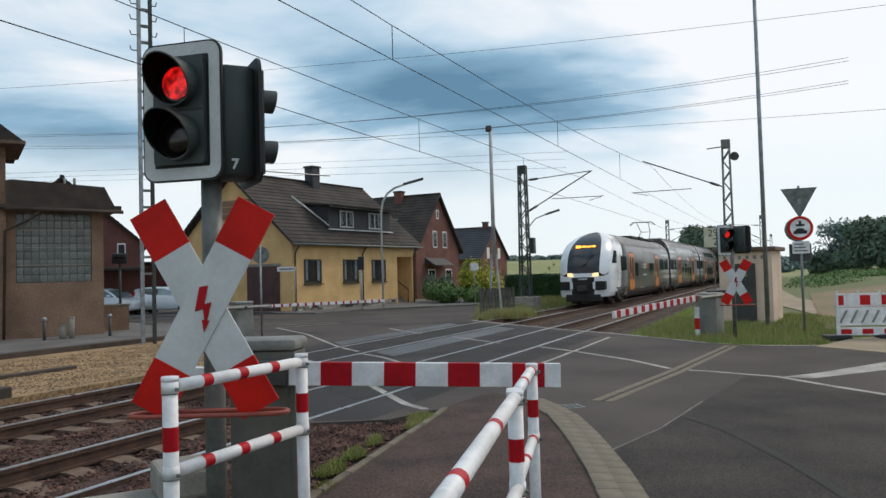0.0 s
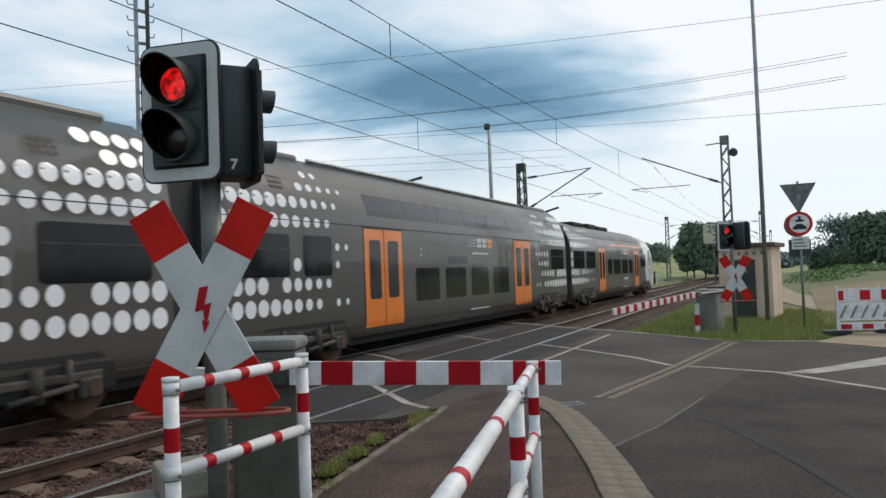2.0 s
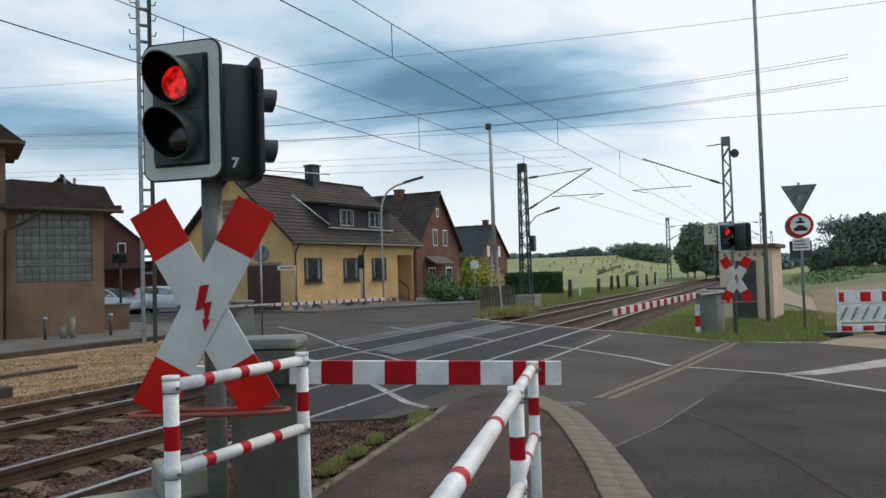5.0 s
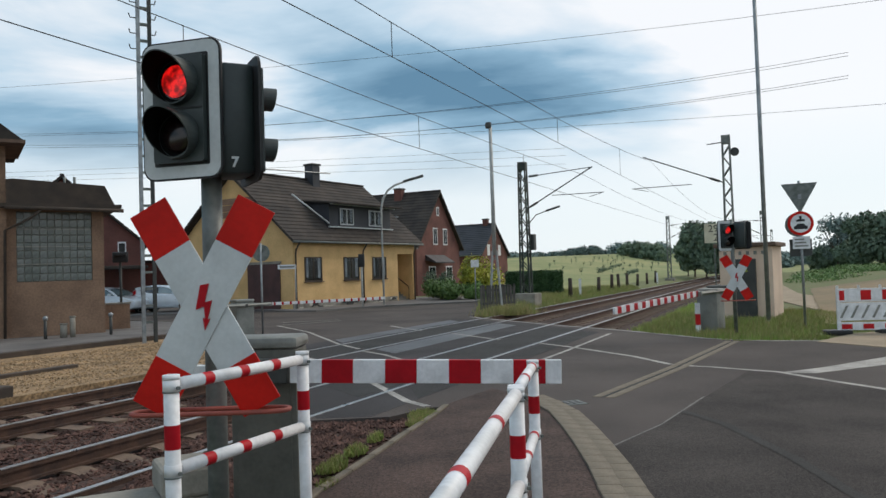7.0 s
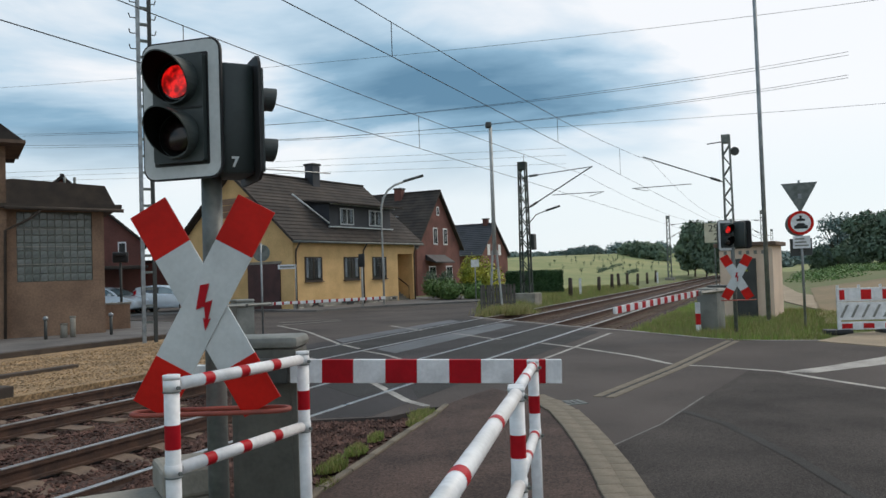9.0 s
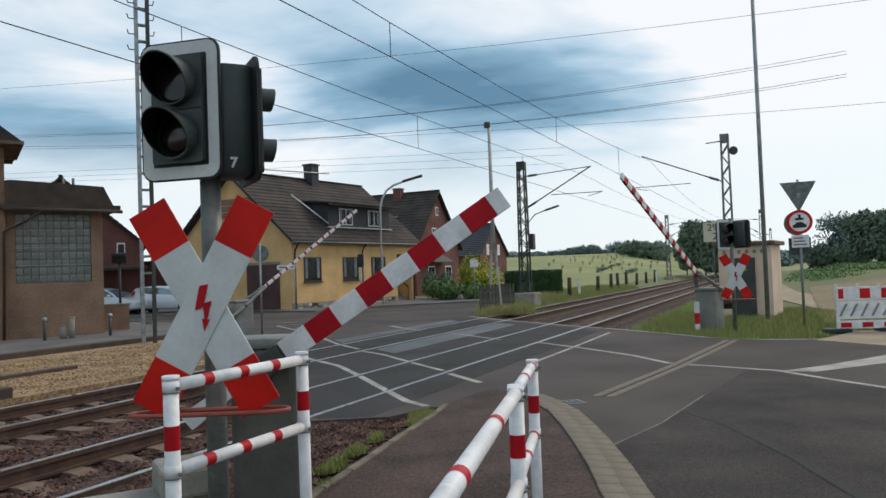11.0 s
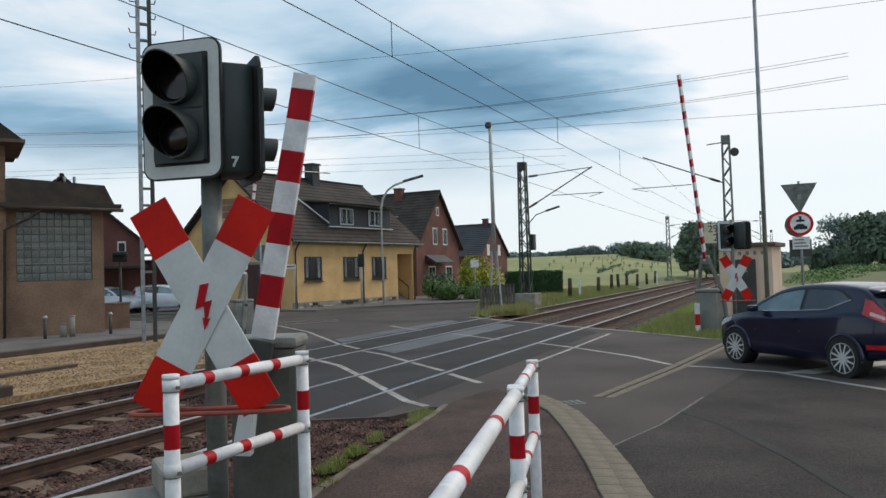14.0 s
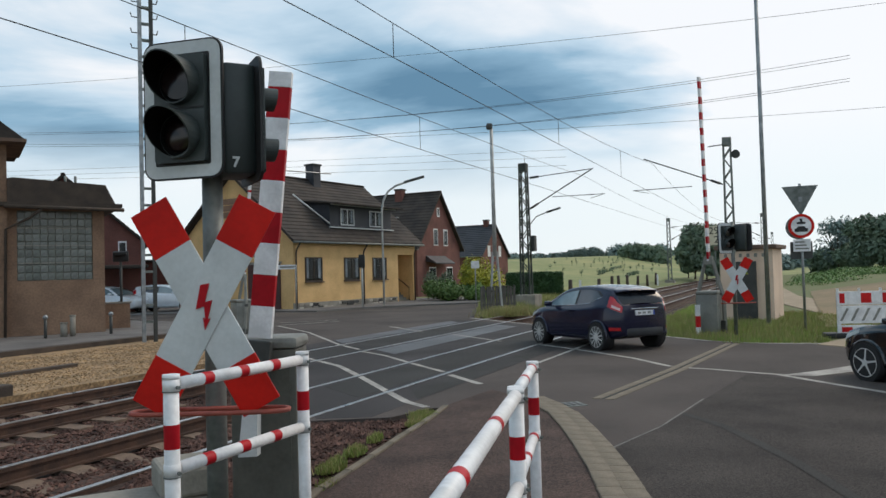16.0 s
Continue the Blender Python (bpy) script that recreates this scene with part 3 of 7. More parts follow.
def rail_mesh():
    """Head, web and foot in two meshes: rusty sides and polished top."""
    bm, top = B(), B()
    for x0, x1 in zip(lines_of(-60, [(12, 180)]), lines_of(-48, [(12, 192)])):
        for w, z0, z1 in ((0.075, -0.172, -0.145), (0.010, -0.145, -0.045), (0.035, -0.045, -0.004)):
            box(bm, x0, x1, -w, w, z0, z1)
        box(top, x0, x1, -0.034, 0.034, -0.004, 0.012, 0.004)
    return bm, top


for o in TRACKS:
    tr = thing("railway_track", "steel rails on concrete sleepers in brown ballast", "railway track", TRACK @ pose(0, o, 0), kind="structure")
    for sgn in (-1, 1):
        bm, top = rail_mesh()
        r = part("rail", bm, RUST, tr, m=pose(0, sgn * GAUGE, 0))
        part("rail_head", top, RAIL_TOP, r, "polished rail head")
        # No groove is cut; a black strip paints the shade inside it.
        part("flangeway_shade", box(B(), 11.2, 23.3, sgn * (GAUGE - 0.075) - 0.028, sgn * (GAUGE - 0.075) + 0.028, -0.03, 0.0065), BLACK, tr, "black strip for the shaded flange groove along the rail")
    first = None
    for k in range(-30, 150):
        s = k * 0.62 + 0.15
        if 10.5 < s < 24:
            continue
        m = pose(s, 0, -0.185, 0, 0, random.uniform(-0.6, 0.6))
        if first is None:
            bm = plate(B(), [(-1.3, -0.14), (1.3, -0.14), (1.3, 0.012), (0.55, 0.016), (0.35, -0.03), (-0.35, -0.03), (-0.55, 0.016), (-1.3, 0.012)], -0.13, 0.13, pose(0, 0, 0, 0, 0, 90))
            first = part("sleeper", bm, SLEEPER, tr, m=m)
        else:
            same("sleeper", first, tr, m)
bed = []
for s0, s1 in ((-60, 15.5), (22.5, 400)):
    ss, oo = lines_of(s0, [(0.25, 12), (0.5, 60), (4, 401)] if s0 < 0 else [(0.5, 60), (4, 401)]), lines_of(3.9, [(0.2, 13.3)])
    ss = [s for s in ss if s <= s1]
    vs, fs = [], []
    for s in ss:
        for o in oo:
            e = min(ramp(o, 3.9, 5.0), 1 - ramp(o, 12.1, 13.2))
            z = -0.46 + 0.245 * e + 0.035 * noise.noise((s * 3.1, o * 3.1, 1)) + 0.02 * noise.noise((s * 9, o * 9, 4))
            vs.append((s, o, z))
    n = len(oo)
    fs = [(i * n + j, (i + 1) * n + j, (i + 1) * n + j + 1, i * n + j + 1) for i in range(len(ss) - 1) for j in range(n - 1)]
    me = bpy.data.meshes.new("ballast_bed")
    me.from_pydata(vs, [], fs)
    me.materials.append(BALLAST)
    ob = new("ballast_bed", me)
    ob.matrix_basis = TRACK
    tagged(ob, "brown crushed stone ballast under the tracks", "ballast", kind="structure")


def scatter(name, count, place, size, mat, label, category, m):
    """Loose angular stones joined into one mesh."""
    vs, fs = [], []
    for _ in range(count):
        x, y, z = place()
        r = size * random.uniform(0.5, 1.2)
        base = len(vs)
        for dx, dy, dz in ((1, 0, 0), (-1, 0, 0), (0, 1, 0), (0, -1, 0), (0, 0, 0.8), (0, 0, -0.8)):
            vs.append((x + r * (dx + random.uniform(-0.45, 0.45)), y + r * (dy + random.uniform(-0.45, 0.45)), z + r * 0.8 * (dz + random.uniform(-0.3, 0.3))))
        for a, b in ((0, 2), (2, 1), (1, 3), (3, 0)):
            fs += [(base + a, base + b, base + 4), (base + b, base + a, base + 5)]
    me = bpy.data.meshes.new(name)
    me.from_pydata(vs, [], fs)
    me.materials.append(mat)
    ob = new(name, me)
    ob.matrix_basis = m
    return tagged(ob, label, category, kind="stuff")


def on_bed():
    while True:
        s, o = random.uniform(3.5, 19), random.uniform(4.1, 12.6)
        if s < 9.2 + (o - 5) * 1.05 and all(abs(abs(o - c) - GAUGE) > 0.09 for c in TRACKS):
            return s, o, -0.205 - 0.2 * (1 - min(ramp(o, 3.9, 5.0), 1 - ramp(o, 12.1, 13.2))) + random.uniform(-0.02, 0.015)


scatter("ballast", 24000, on_bed, 0.034, STONE, "loose brown crushed ballast stones", "ballast", TRACK)

# siding with yellow gravel
gravel = part("gravel_bed", prism(B(), [(-30, 12.75), (17.0, 12.75), (19.5, 15), (23.5, 19.5), (23.5, 19.95), (-30, 19.95)], -0.4, -0.12), GRAVEL, m=TRACK)
tagged(gravel, "yellow gravel beside the tracks", "gravel", kind="structure")
scatter("gravel", 7000, lambda: (random.uniform(8, 20), random.uniform(13, 19), -0.115), 0.03, GRAVEL, "loose yellow gravel stones", "gravel", TRACK)
edge = part("platform_edge", box(B(), -30, 23.0, 19.9, 20.3, -0.4, 0.03, 0.01), WOOD, m=TRACK)
tagged(edge, "dark weathered edging along the station forecourt", "platform edge", kind="structure")
bm = B()
box(bm, -30, 13.8, 15.55, 15.80, -0.2, -0.04, 0.01)
tagged(part("cable_trough", bm, WOOD, m=TRACK), "low dark cable trough in the yellow gravel", "cable trough", kind="structure")
for s, o, a in ((10.0, 13.0, 0),):
    t = thing("concrete_block", "dark weathered block beside the tracks", "concrete block", TRACK @ pose(s - 0.6, o, -0.16))
    part("block", box(B(), -1.4, 0.55, -0.2, 0.25, 0, 0.24, 0.03), WOOD, t)


# ---- crossing signals ----
def stripes(bm_red, bm_white, x0, x1, half, first_white, step, mk):
    k, x = 0, x0
    while x < x1 - 1e-4:
        e = min(x1, x + step)
        mk(bm_white if (k % 2 == 0) == first_white else bm_red, x, e)
        x, k = e, k + 1


def signal_head(parent, m, reach, tall=0.405, r=0.128):
    """Two-lamp head: housing, backing plate with white rim, lenses and hoods; faces -y."""
    head = part("housing", box(B(), -0.155, 0.155, 0.0, 0.20, -0.33, 0.33, 0.03), SIGNAL_GREEN, parent, m=m, smooth=True)

    def rounded(w, h, r):
        out = []
        for cx, cz, a0 in ((w - r, h - r, 0), (-w + r, h - r, 90), (-w + r, -h + r, 180), (w - r, -h + r, 270)):
            out += [(cx + r * math.cos(radians(a0 + a)), cz + r * math.sin(radians(a0 + a))) for a in (0, 22, 45, 68, 90)]
        return out

    part("backing_plate", plate(B(), rounded(0.262, tall, 0.075), -0.012, 0.005), BLACK, head)
    bm = B()
    outer, inner = rounded(0.252, tall - 0.01, 0.068), rounded(0.183, tall - 0.08, 0.012)
    a = [bm.verts.new((x, -0.016, z)) for x, z in outer]
    b = [bm.verts.new((x, -0.016, z)) for x, z in inner]
    for k in range(len(a)):
        bm.faces.new((a[k], a[(k + 1) % len(a)], b[(k + 1) % len(a)], b[k]))
    part("white_rim", bm, SIGN_WHITE, head, "white reflective rim")
    part("front", plate(B(), rounded(0.165, 0.31, 0.02), -0.05, 0.0), SIGNAL_GREY, head)
    part("seam", box(B(), -0.15, 0.16, -0.056, -0.045, -0.004, 0.004), BLACK, head)
    for z in (0.155, -0.155):
        bm = B()
        n = 28
        for k in range(n):
            a0, a1 = 2 * math.pi * k / n, 2 * math.pi * (k + 1) / n
            q = []
            for ang in (a0, a1):
                c, s = math.cos(ang), math.sin(ang)
                depth = 0.05 + reach * (0.25 + 0.75 * max(0.0, (s + 0.75) / 1.75) if reach > 0.2 else 0.9 + 0.1 * s)
                q.append((r * c, s * r, depth))
            for off in (0.0, 0.008):
                v = [bm.verts.new((q[0][0] * (1 + off * 8), -0.05, z + q[0][1] * (1 + off * 8))), bm.verts.new((q[1][0] * (1 + off * 8), -0.05, z + q[1][1] * (1 + off * 8))),
                     bm.verts.new((q[1][0] * (1 + off * 8), -q[1][2], z + q[1][1] * (1 + off * 8))), bm.verts.new((q[0][0] * (1 + off * 8), -q[0][2], z + q[0][1] * (1 + off * 8)))]
                bm.faces.new(v if off else v[::-1])
            v = [bm.verts.new((q[j][0] * g, -q[j][2], z + q[j][1] * g)) for j, g in ((0, 1.0), (1, 1.0), (1, 1.064), (0, 1.064))]
            bm.faces.new(v)
        hood = part("hood", bm, [SIGNAL_GREY, HOOD_BLACK], head)
        for k, p in enumerate(hood.data.polygons):
            p.material_index = 1 if k % 3 == 0 else 0
        bm = B()
        rod(bm, (0, -0.052, z), (0, -0.050, z), 0.124, n=28)
        part("lens_back", bm, HOOD_BLACK, head)
        if z < 0:
            bm = bmesh.new()
            bmesh.ops.create_uvsphere(bm, u_segments=20, v_segments=10, radius=0.1)
            bmesh.ops.transform(bm, matrix=Matrix.Translation((0, -0.056, z)) @ Matrix.Diagonal((1, 0.28, 1, 1)), verts=bm.verts[:])
            part("lens", bm, LENS_DARK, head, "unlit dark lens", smooth=True)
    return head


FLIPS = []


def red_lens(parent, m):
    """The red lens turns its dark side out when the signal ends; keyed in motions()."""
    ob = None
    bm = B()
    n = 24
    for y, rad, mi in ((-0.006, 0.094, 0), (0.006, 0.104, 1)):
        c = bm.verts.new((0, y * 1.6, 0))
        ring = [bm.verts.new((rad * math.cos(2 * math.pi * k / n), y * 0.5, rad * math.sin(2 * math.pi * k / n))) for k in range(n)]
        for k in range(n):
            f = bm.faces.new((c, ring[k], ring[(k + 1) % n]))
            f.material_index = mi
    ob = part("lens", bm, [RED_LAMP, LENS_DARK], parent, "red signal lens")
    FLIPS.append((ob, m))
    return ob


def crossing_signal(x, y, base, pole_top, pole_r, cross_z, head_z, turn, head2, k=1.0, number=False, hoop=True, z=0.0, size=1.0):
    """Pole with St Andrew's cross, two-lamp head and a second head turned aside."""
    t = thing("crossing_signal", "crossing signal with red and white diagonal cross and lamp heads", "crossing signal", pose(x, y, z) @ Matrix.Scale(size, 4), group="crossing signals")
    part("pole", rod(B(), (0, 0, base), (0, 0, pole_top), pole_r, n=20), GALV_OLD, t, "galvanised steel pole")
    # heads
    m1 = pose(head_z[0], head_z[1], head_z[2], 0, 0, turn)
    h1 = signal_head(t, m1, 0.21)
    red_lens(h1, pose(0, -0.060, 0.155))
    m2 = pose(head2[0], head2[1], head2[2], 0, 0, head2[3])
    h2 = signal_head(t, m2, 0.115, 0.365, 0.066)
    red_lens(h2, pose(0, -0.060, 0.155))
    for dz in (0.27, -0.29):
        part("bracket", box(B(), -0.10, head2[0], -0.03, 0.03, head_z[2] + dz - 0.02, head_z[2] + dz + 0.02), SIGNAL_GREEN, t)
    if number:
        cu = bpy.data.curves.new("number", "FONT")
        cu.body, cu.size, cu.extrude, cu.offset, cu.align_x = "7", 0.082, 0.001, 0.003, "CENTER"
        tmp = new("tmp", cu)
        dg = bpy.context.evaluated_depsgraph_get()
        me = bpy.data.meshes.new_from_object(tmp.evaluated_get(dg))
        bpy.data.objects.remove(tmp)
        me.materials.append(SIGN_WHITE)
        ob = new("number", me)
        ob.parent = h2
        ob.matrix_basis = pose(-0.1575, 0.125, -0.285, 90, 0, -90)
        tagged(ob, "white painted numeral seven")
    # cross
    cross = thing("cross", "", "")
    for key in ("label", "category"):
        if key in cross:
            del cross[key]
    cross.parent = t
    cross.matrix_basis = pose(cross_z[0], cross_z[1], cross_z[2], 0, 0, cross_z[3]) @ Matrix.Scale(k, 4)
    for j, sgn in enumerate((1, -1)):
        rot = pose(0, -0.012 * j, 0, 0, sgn * 61, 0)
        L, W = 0.665, 0.118
        arm = part("arm", box(B(), -0.46, 0.46, -0.006, 0.006, -W, W, 0.002), SIGN_WHITE, cross, m=rot)
        for e in (-1, 1):
            part("red_end", box(B(), min(e * 0.375, e * L), max(e * 0.375, e * L), -0.0075, 0.0075, -W - 0.001, W + 0.001, 0.002), SIGN_RED, arm, "red reflective end")
    pts = [(-0.02, 0.155), (0.045, 0.165), (0.012, 0.03), (0.065, 0.045), (0.03, -0.09), (0.05, -0.085), (0.008, -0.17), (-0.005, -0.08), (0.012, -0.085), (0.005, 0.0), (-0.055, -0.02)]
    part("lightning_bolt", plate(B(), [(x * 0.8, z * 0.8) for x, z in pts], -0.026, -0.020), DEEPRED, cross, "dark red lightning arrow")
    if hoop:
        bm = B()
        pts = []
        for i in range(40):
            a = 2 * math.pi * i / 40
            pts.append((cross_z[0] + 0.45 * math.copysign(abs(math.cos(a)) ** 0.45, math.cos(a)) + 0.02, cross_z[1] + 0.085 * math.copysign(abs(math.sin(a)) ** 0.7, math.sin(a)), cross_z[2] - 0.60))
        pts.append(pts[0])
        pipe(bm, pts, 0.014)
        part("guard_hoop", bm, HOOP, t, "rusty red tubular guard hoop")
    return t


near_signal = crossing_signal(-1.4586, 5.003, -0.3, 2.95, 0.060, (-0.009, -0.16, 1.685, -3), (-0.109, -0.16, 2.825, -16), -16, (0.224, 0.05, 2.775, 117), 1.0, True, z=-0.11, size=1.06)
far_signal = crossing_signal(7.60, 20.82, -0.05, 3.0, 0.05, (0.03, -0.12, 1.47, -18), (-0.17, -0.05, 2.57, 16), 16, (0.25, 0.02, 2.58, 142), 0.95, False)


# ---- railings ----
def railing(name_label, posts, top, lower, r, start=0.22, step=0.30):
    """White tube railing with red bands between two posts."""
    t = thing("railing", name_label, "railing", pose(posts[0][0], posts[0][1], 0), group="footway railings")
    o = Vector((posts[0][0], posts[0][1], 0))
    loc = [Vector((x, y, 0)) - o for x, y, _ in posts]
    for p, (_, _, zt) in zip(loc, posts):
        post = part("post", rod(B(), (p.x, p.y, -0.35), (p.x, p.y, zt - 0.015), r, n=16), WHITE, t)
        bm = rod(B(), (p.x, p.y, zt - 0.018), (p.x, p.y, zt + 0.006), r * 1.12, n=16)
        part("cap", bm, WHITE, post)
        bm = rod(B(), (p.x, p.y, zt - 0.36), (p.x, p.y, zt - 0.24), r * 1.02, n=16, cap=False)
        part("red_band", bm, DEEPRED, post, "red reflective band")
        for z in (top - 0.0, lower):
            clamp = part("clamp", rod(B(), (p.x, p.y, zt - z - 0.03), (p.x, p.y, zt - z + 0.03), r * 1.09, n=16), WHITE, post, "bolted clamp")
            bm = rod(B(), (p.x, p.y, zt - z - 0.036), (p.x, p.y, zt - z - 0.030), r * 1.16, n=16)
            rod(bm, (p.x + r * 1.05, p.y - r * 0.6, zt - z - 0.012), (p.x + r * 1.30, p.y - r * 0.9, zt - z - 0.012), 0.010, n=6)
            part("bolt", bm, GALV_OLD, clamp, "steel strap and bolt")
    for dz in (top, lower):
        a, b = loc[0] + Vector((0, 0, posts[0][2] - dz)), loc[1] + Vector((0, 0, posts[1][2] - dz))
        d = (b - a).normalized()
        tube = part("tube", rod(B(), a + d * r, b - d * r, r * 0.86, n=16), WHITE, t)
        L = (b - a).length
        x = start
        while x < L - 0.1:
            part("red_band", rod(B(), a + d * x, a + d * min(x + 0.075, L - 0.06), r * 0.89, n=16, cap=False), DEEPRED, tube)
            x += step
    return t


railing("white tubular railing with red bands at the crossing signal", [(-1.372, 3.94, 1.366), (-0.915, 5.02, 1.362)], 0.045, 0.465, 0.038)
railing("white tubular railing with red bands beside the kerb", [(0.36, 4.25, 1.215), (0.59, 5.50, 1.205)], 0.035, 0.50, 0.038, 0.52, 0.60)
railing("long white tubular railing with red bands along the footway", [(-0.20, 1.30, 1.24), (0.355, 4.17, 1.215)], 0.03, 0.50, 0.041, 0.22, 0.90)


# ---- barriers ----
BOOMS = []


def barrier(label, x, y, z, heading, L, half, boxdim, group, pattern, red, fork=False, coat=BOXGREY):
    """Drive cabinet with a striped boom; the boom turns about its axle and is keyed in motions(). heading: degrees from +x; pattern: lengths of tip, red and white."""
    t = thing("crossing_barrier", label, "barrier", pose(x, y, 0, 0, 0, heading), group=group)
    bx0, bx1, by0, by1, hgt = boxdim
    cab = part("cabinet", box(B(), bx0, bx1, by0, by1, -0.3, hgt - 0.10, 0.02), coat, t, "grey painted drive cabinet", smooth=True)
    part("lid", box(B(), bx0 - 0.02, bx1 + 0.02, by0 - 0.02, by1 + 0.02, hgt - 0.10, hgt, 0.04), BOXGREY, cab, smooth=True)
    part("door", box(B(), bx0 + 0.05, bx1 - 0.05, by0 - 0.008, by0 + 0.01, 0.05, hgt - 0.2, 0.003), coat, cab, "cabinet door")
    part("axle", rod(B(), (0, by0 - 0.12, z), (0, by1 + 0.05, z), 0.05, n=14), BOXDARK, t)
    boom = new("boom")
    boom.parent = t
    boom.empty_display_size = 0.1
    root = 0.9 if fork else 0.265
    tip, red_len, white_len = pattern
    e, n, length = L, 0, tip
    while e > root + 1e-3:
        s = max(root, e - length)
        part("stripe", box(B(), s, e, -0.03, 0.03, -half, half, 0.004), red if n % 2 else WHITE, boom)
        n += 1
        length = red_len if n % 2 else white_len
        e = s
    if fork:
        for yy in (by0 - 0.08, by1 + 0.08):
            part("fork_arm", rod(B(), (-0.9, yy, 0), (-0.05, yy, 0), 0.06, n=4), BOXGREY, boom)
            part("fork_arm", rod(B(), (-0.1, yy, 0), (0.95, yy * 0.25, 0), 0.06, 0.05, n=4), BOXGREY, boom)
        part("fork_head", box(B(), 0.80, 1.02, -0.12, 0.12, -0.06, 0.06, 0.01), BOXGREY, boom)
        part("counterweight", box(B(), -1.1, -0.75, by0 - 0.12, by1 + 0.12, -0.09, 0.09, 0.02), BOXDARK, boom)
    else:
        part("boom_bracket", box(B(), -0.10, 0.245, -0.05, 0.05, -half * 1.05, half * 1.05, 0.01), BOXDARK, boom)
        part("counterweight", plate(B(), [(-0.10, -0.05), (-0.64, -0.09), (-0.66, 0.06), (-0.10, 0.05)], -0.15, -0.05), SIGN_WHITE, boom, "pale counterweight arm")
    BOOMS.append((boom, z))
    return t


NEAR_H = -3.0
near_barrier = barrier("short footpath barrier with red and white boom and grey cabinet", -1.515, 6.35, 1.10, NEAR_H, 2.41, 0.092, (-0.26, 0.285, 0.10, 0.50, 1.36), "level crossing barriers", (0.125, 0.25, 0.255), DEEPRED, False, BOXSHADE)
far_barrier = barrier("road barrier with long red and white boom and grey cabinet", 7.36, 22.0, 1.1, 90 - 218, 6.0, 0.075, (-0.30, 0.30, -0.28, 0.28, 1.17), "level crossing barriers", (0.12, 0.20, 0.23), DEEPRED, True)
left_barrier = barrier("road barrier with long pale boom opposite the yellow house", -6.67, 26.0, 1.0, 90 - 54, 5.5, 0.05, (-0.3, 0.3, -0.28, 0.28, 1.2), "level crossing barriers", (0.2, 0.075, 0.22), DEEPRED, True)


# ---- the train ----
MOVERS = []
END_SIDE = [(0.48, 1.36), (0.8, 1.41), (1.2, 1.41), (1.7, 1.41), (2.2, 1.41), (2.7, 1.41), (3.05, 1.38), (3.4, 1.28), (3.7, 1.10), (3.95, 0.82), (4.12, 0.45)]
MID_SIDE = [(0.48, 1.36), (0.8, 1.41), (1.2, 1.41), (1.7, 1.41), (2.2, 1.41), (2.7, 1.41), (3.05, 1.40), (3.45, 1.33), (3.85, 1.18), (4.22, 0.95), (4.46, 0.62)]
NOSE = [(0.40, 0.0), (1.50, 0.0), (1.95, 0.03), (2.40, 0.20), (2.85, 0.50), (3.20, 0.90), (3.50, 1.35), (3.85, 2.15), (4.15, 3.15)]


def half_width(side, z):
    for (z0, w0), (z1, w1) in zip(side, side[1:]):
        if z <= z1:
            return w0 + (w1 - w0) * (z - z0) / (z1 - z0)
    return side[-1][1]


def nose_x(z):
    """How far the cab's middle lies behind the foremost point, at a height."""
    for (z0, a), (z1, b) in zip(NOSE, NOSE[1:]):
        if z <= z1:
            return a + (b - a) * (z - z0) / (z1 - z0)
    return NOSE[-1][1]


def shell(bm, side, sections, roof_rise=0.08, mats=None, cap=True):
    """A hull over a list of functions x(z); the ring runs up one side, over the roof and down the other."""
    ring = [(w, z) for z, w in side] + [(0.0, side[-1][0] + roof_rise)] + [(-w, z) for z, w in reversed(side)]
    rows = [[bm.verts.new((x(z), y, z)) for y, z in ring] for x in sections]
    for a, b in zip(rows, rows[1:]):
        for k in range(len(ring) - 1):
            f = bm.faces.new((a[k], a[k + 1], b[k + 1], b[k]))
            zc = (ring[k][1] + ring[k + 1][1]) / 2
            f.smooth = True
            if mats:
                f.material_index = mats(zc)
        bm.faces.new((a[0], b[0], b[-1], a[-1]))
    if cap:
        bm.faces.new(rows[-1])
        bm.faces.new(rows[0][::-1])
    return bm


def on_side(bm, side, x0, x1, z0, z1, out=0.006, slant=0.0, sg=1):
    """A thin panel that follows the car's side."""
    zs = [z0] + [z for z, _ in side if z0 + 0.05 < z < z1 - 0.05] + [z1]
    prev = None
    for z in zs:
        y = sg * (half_width(side, z) + out)
        cur = (bm.verts.new((x0 + slant * (z - z0), y, z)), bm.verts.new((x1 + slant * (z - z0), y, z)))
        if prev:
            bm.faces.new((prev[0], prev[1], cur[1], cur[0]))
        prev = cur
    return bm


def pane_on_side(bm, side, x0, x1, z0, z1, out, sg, r=0.09):
    """A panel with rounded corners that follows the car's side."""
    pts = []
    for cx, cz, a0 in ((x1 - r, z1 - r, 0), (x0 + r, z1 - r, 90), (x0 + r, z0 + r, 180), (x1 - r, z0 + r, 270)):
        pts += [(cx + r * math.cos(radians(a0 + a)), cz + r * math.sin(radians(a0 + a))) for a in (0, 30, 60, 90)]
    bm.faces.new([bm.verts.new((x, sg * (half_width(side, z) + out), z)) for x, z in pts])
    return bm


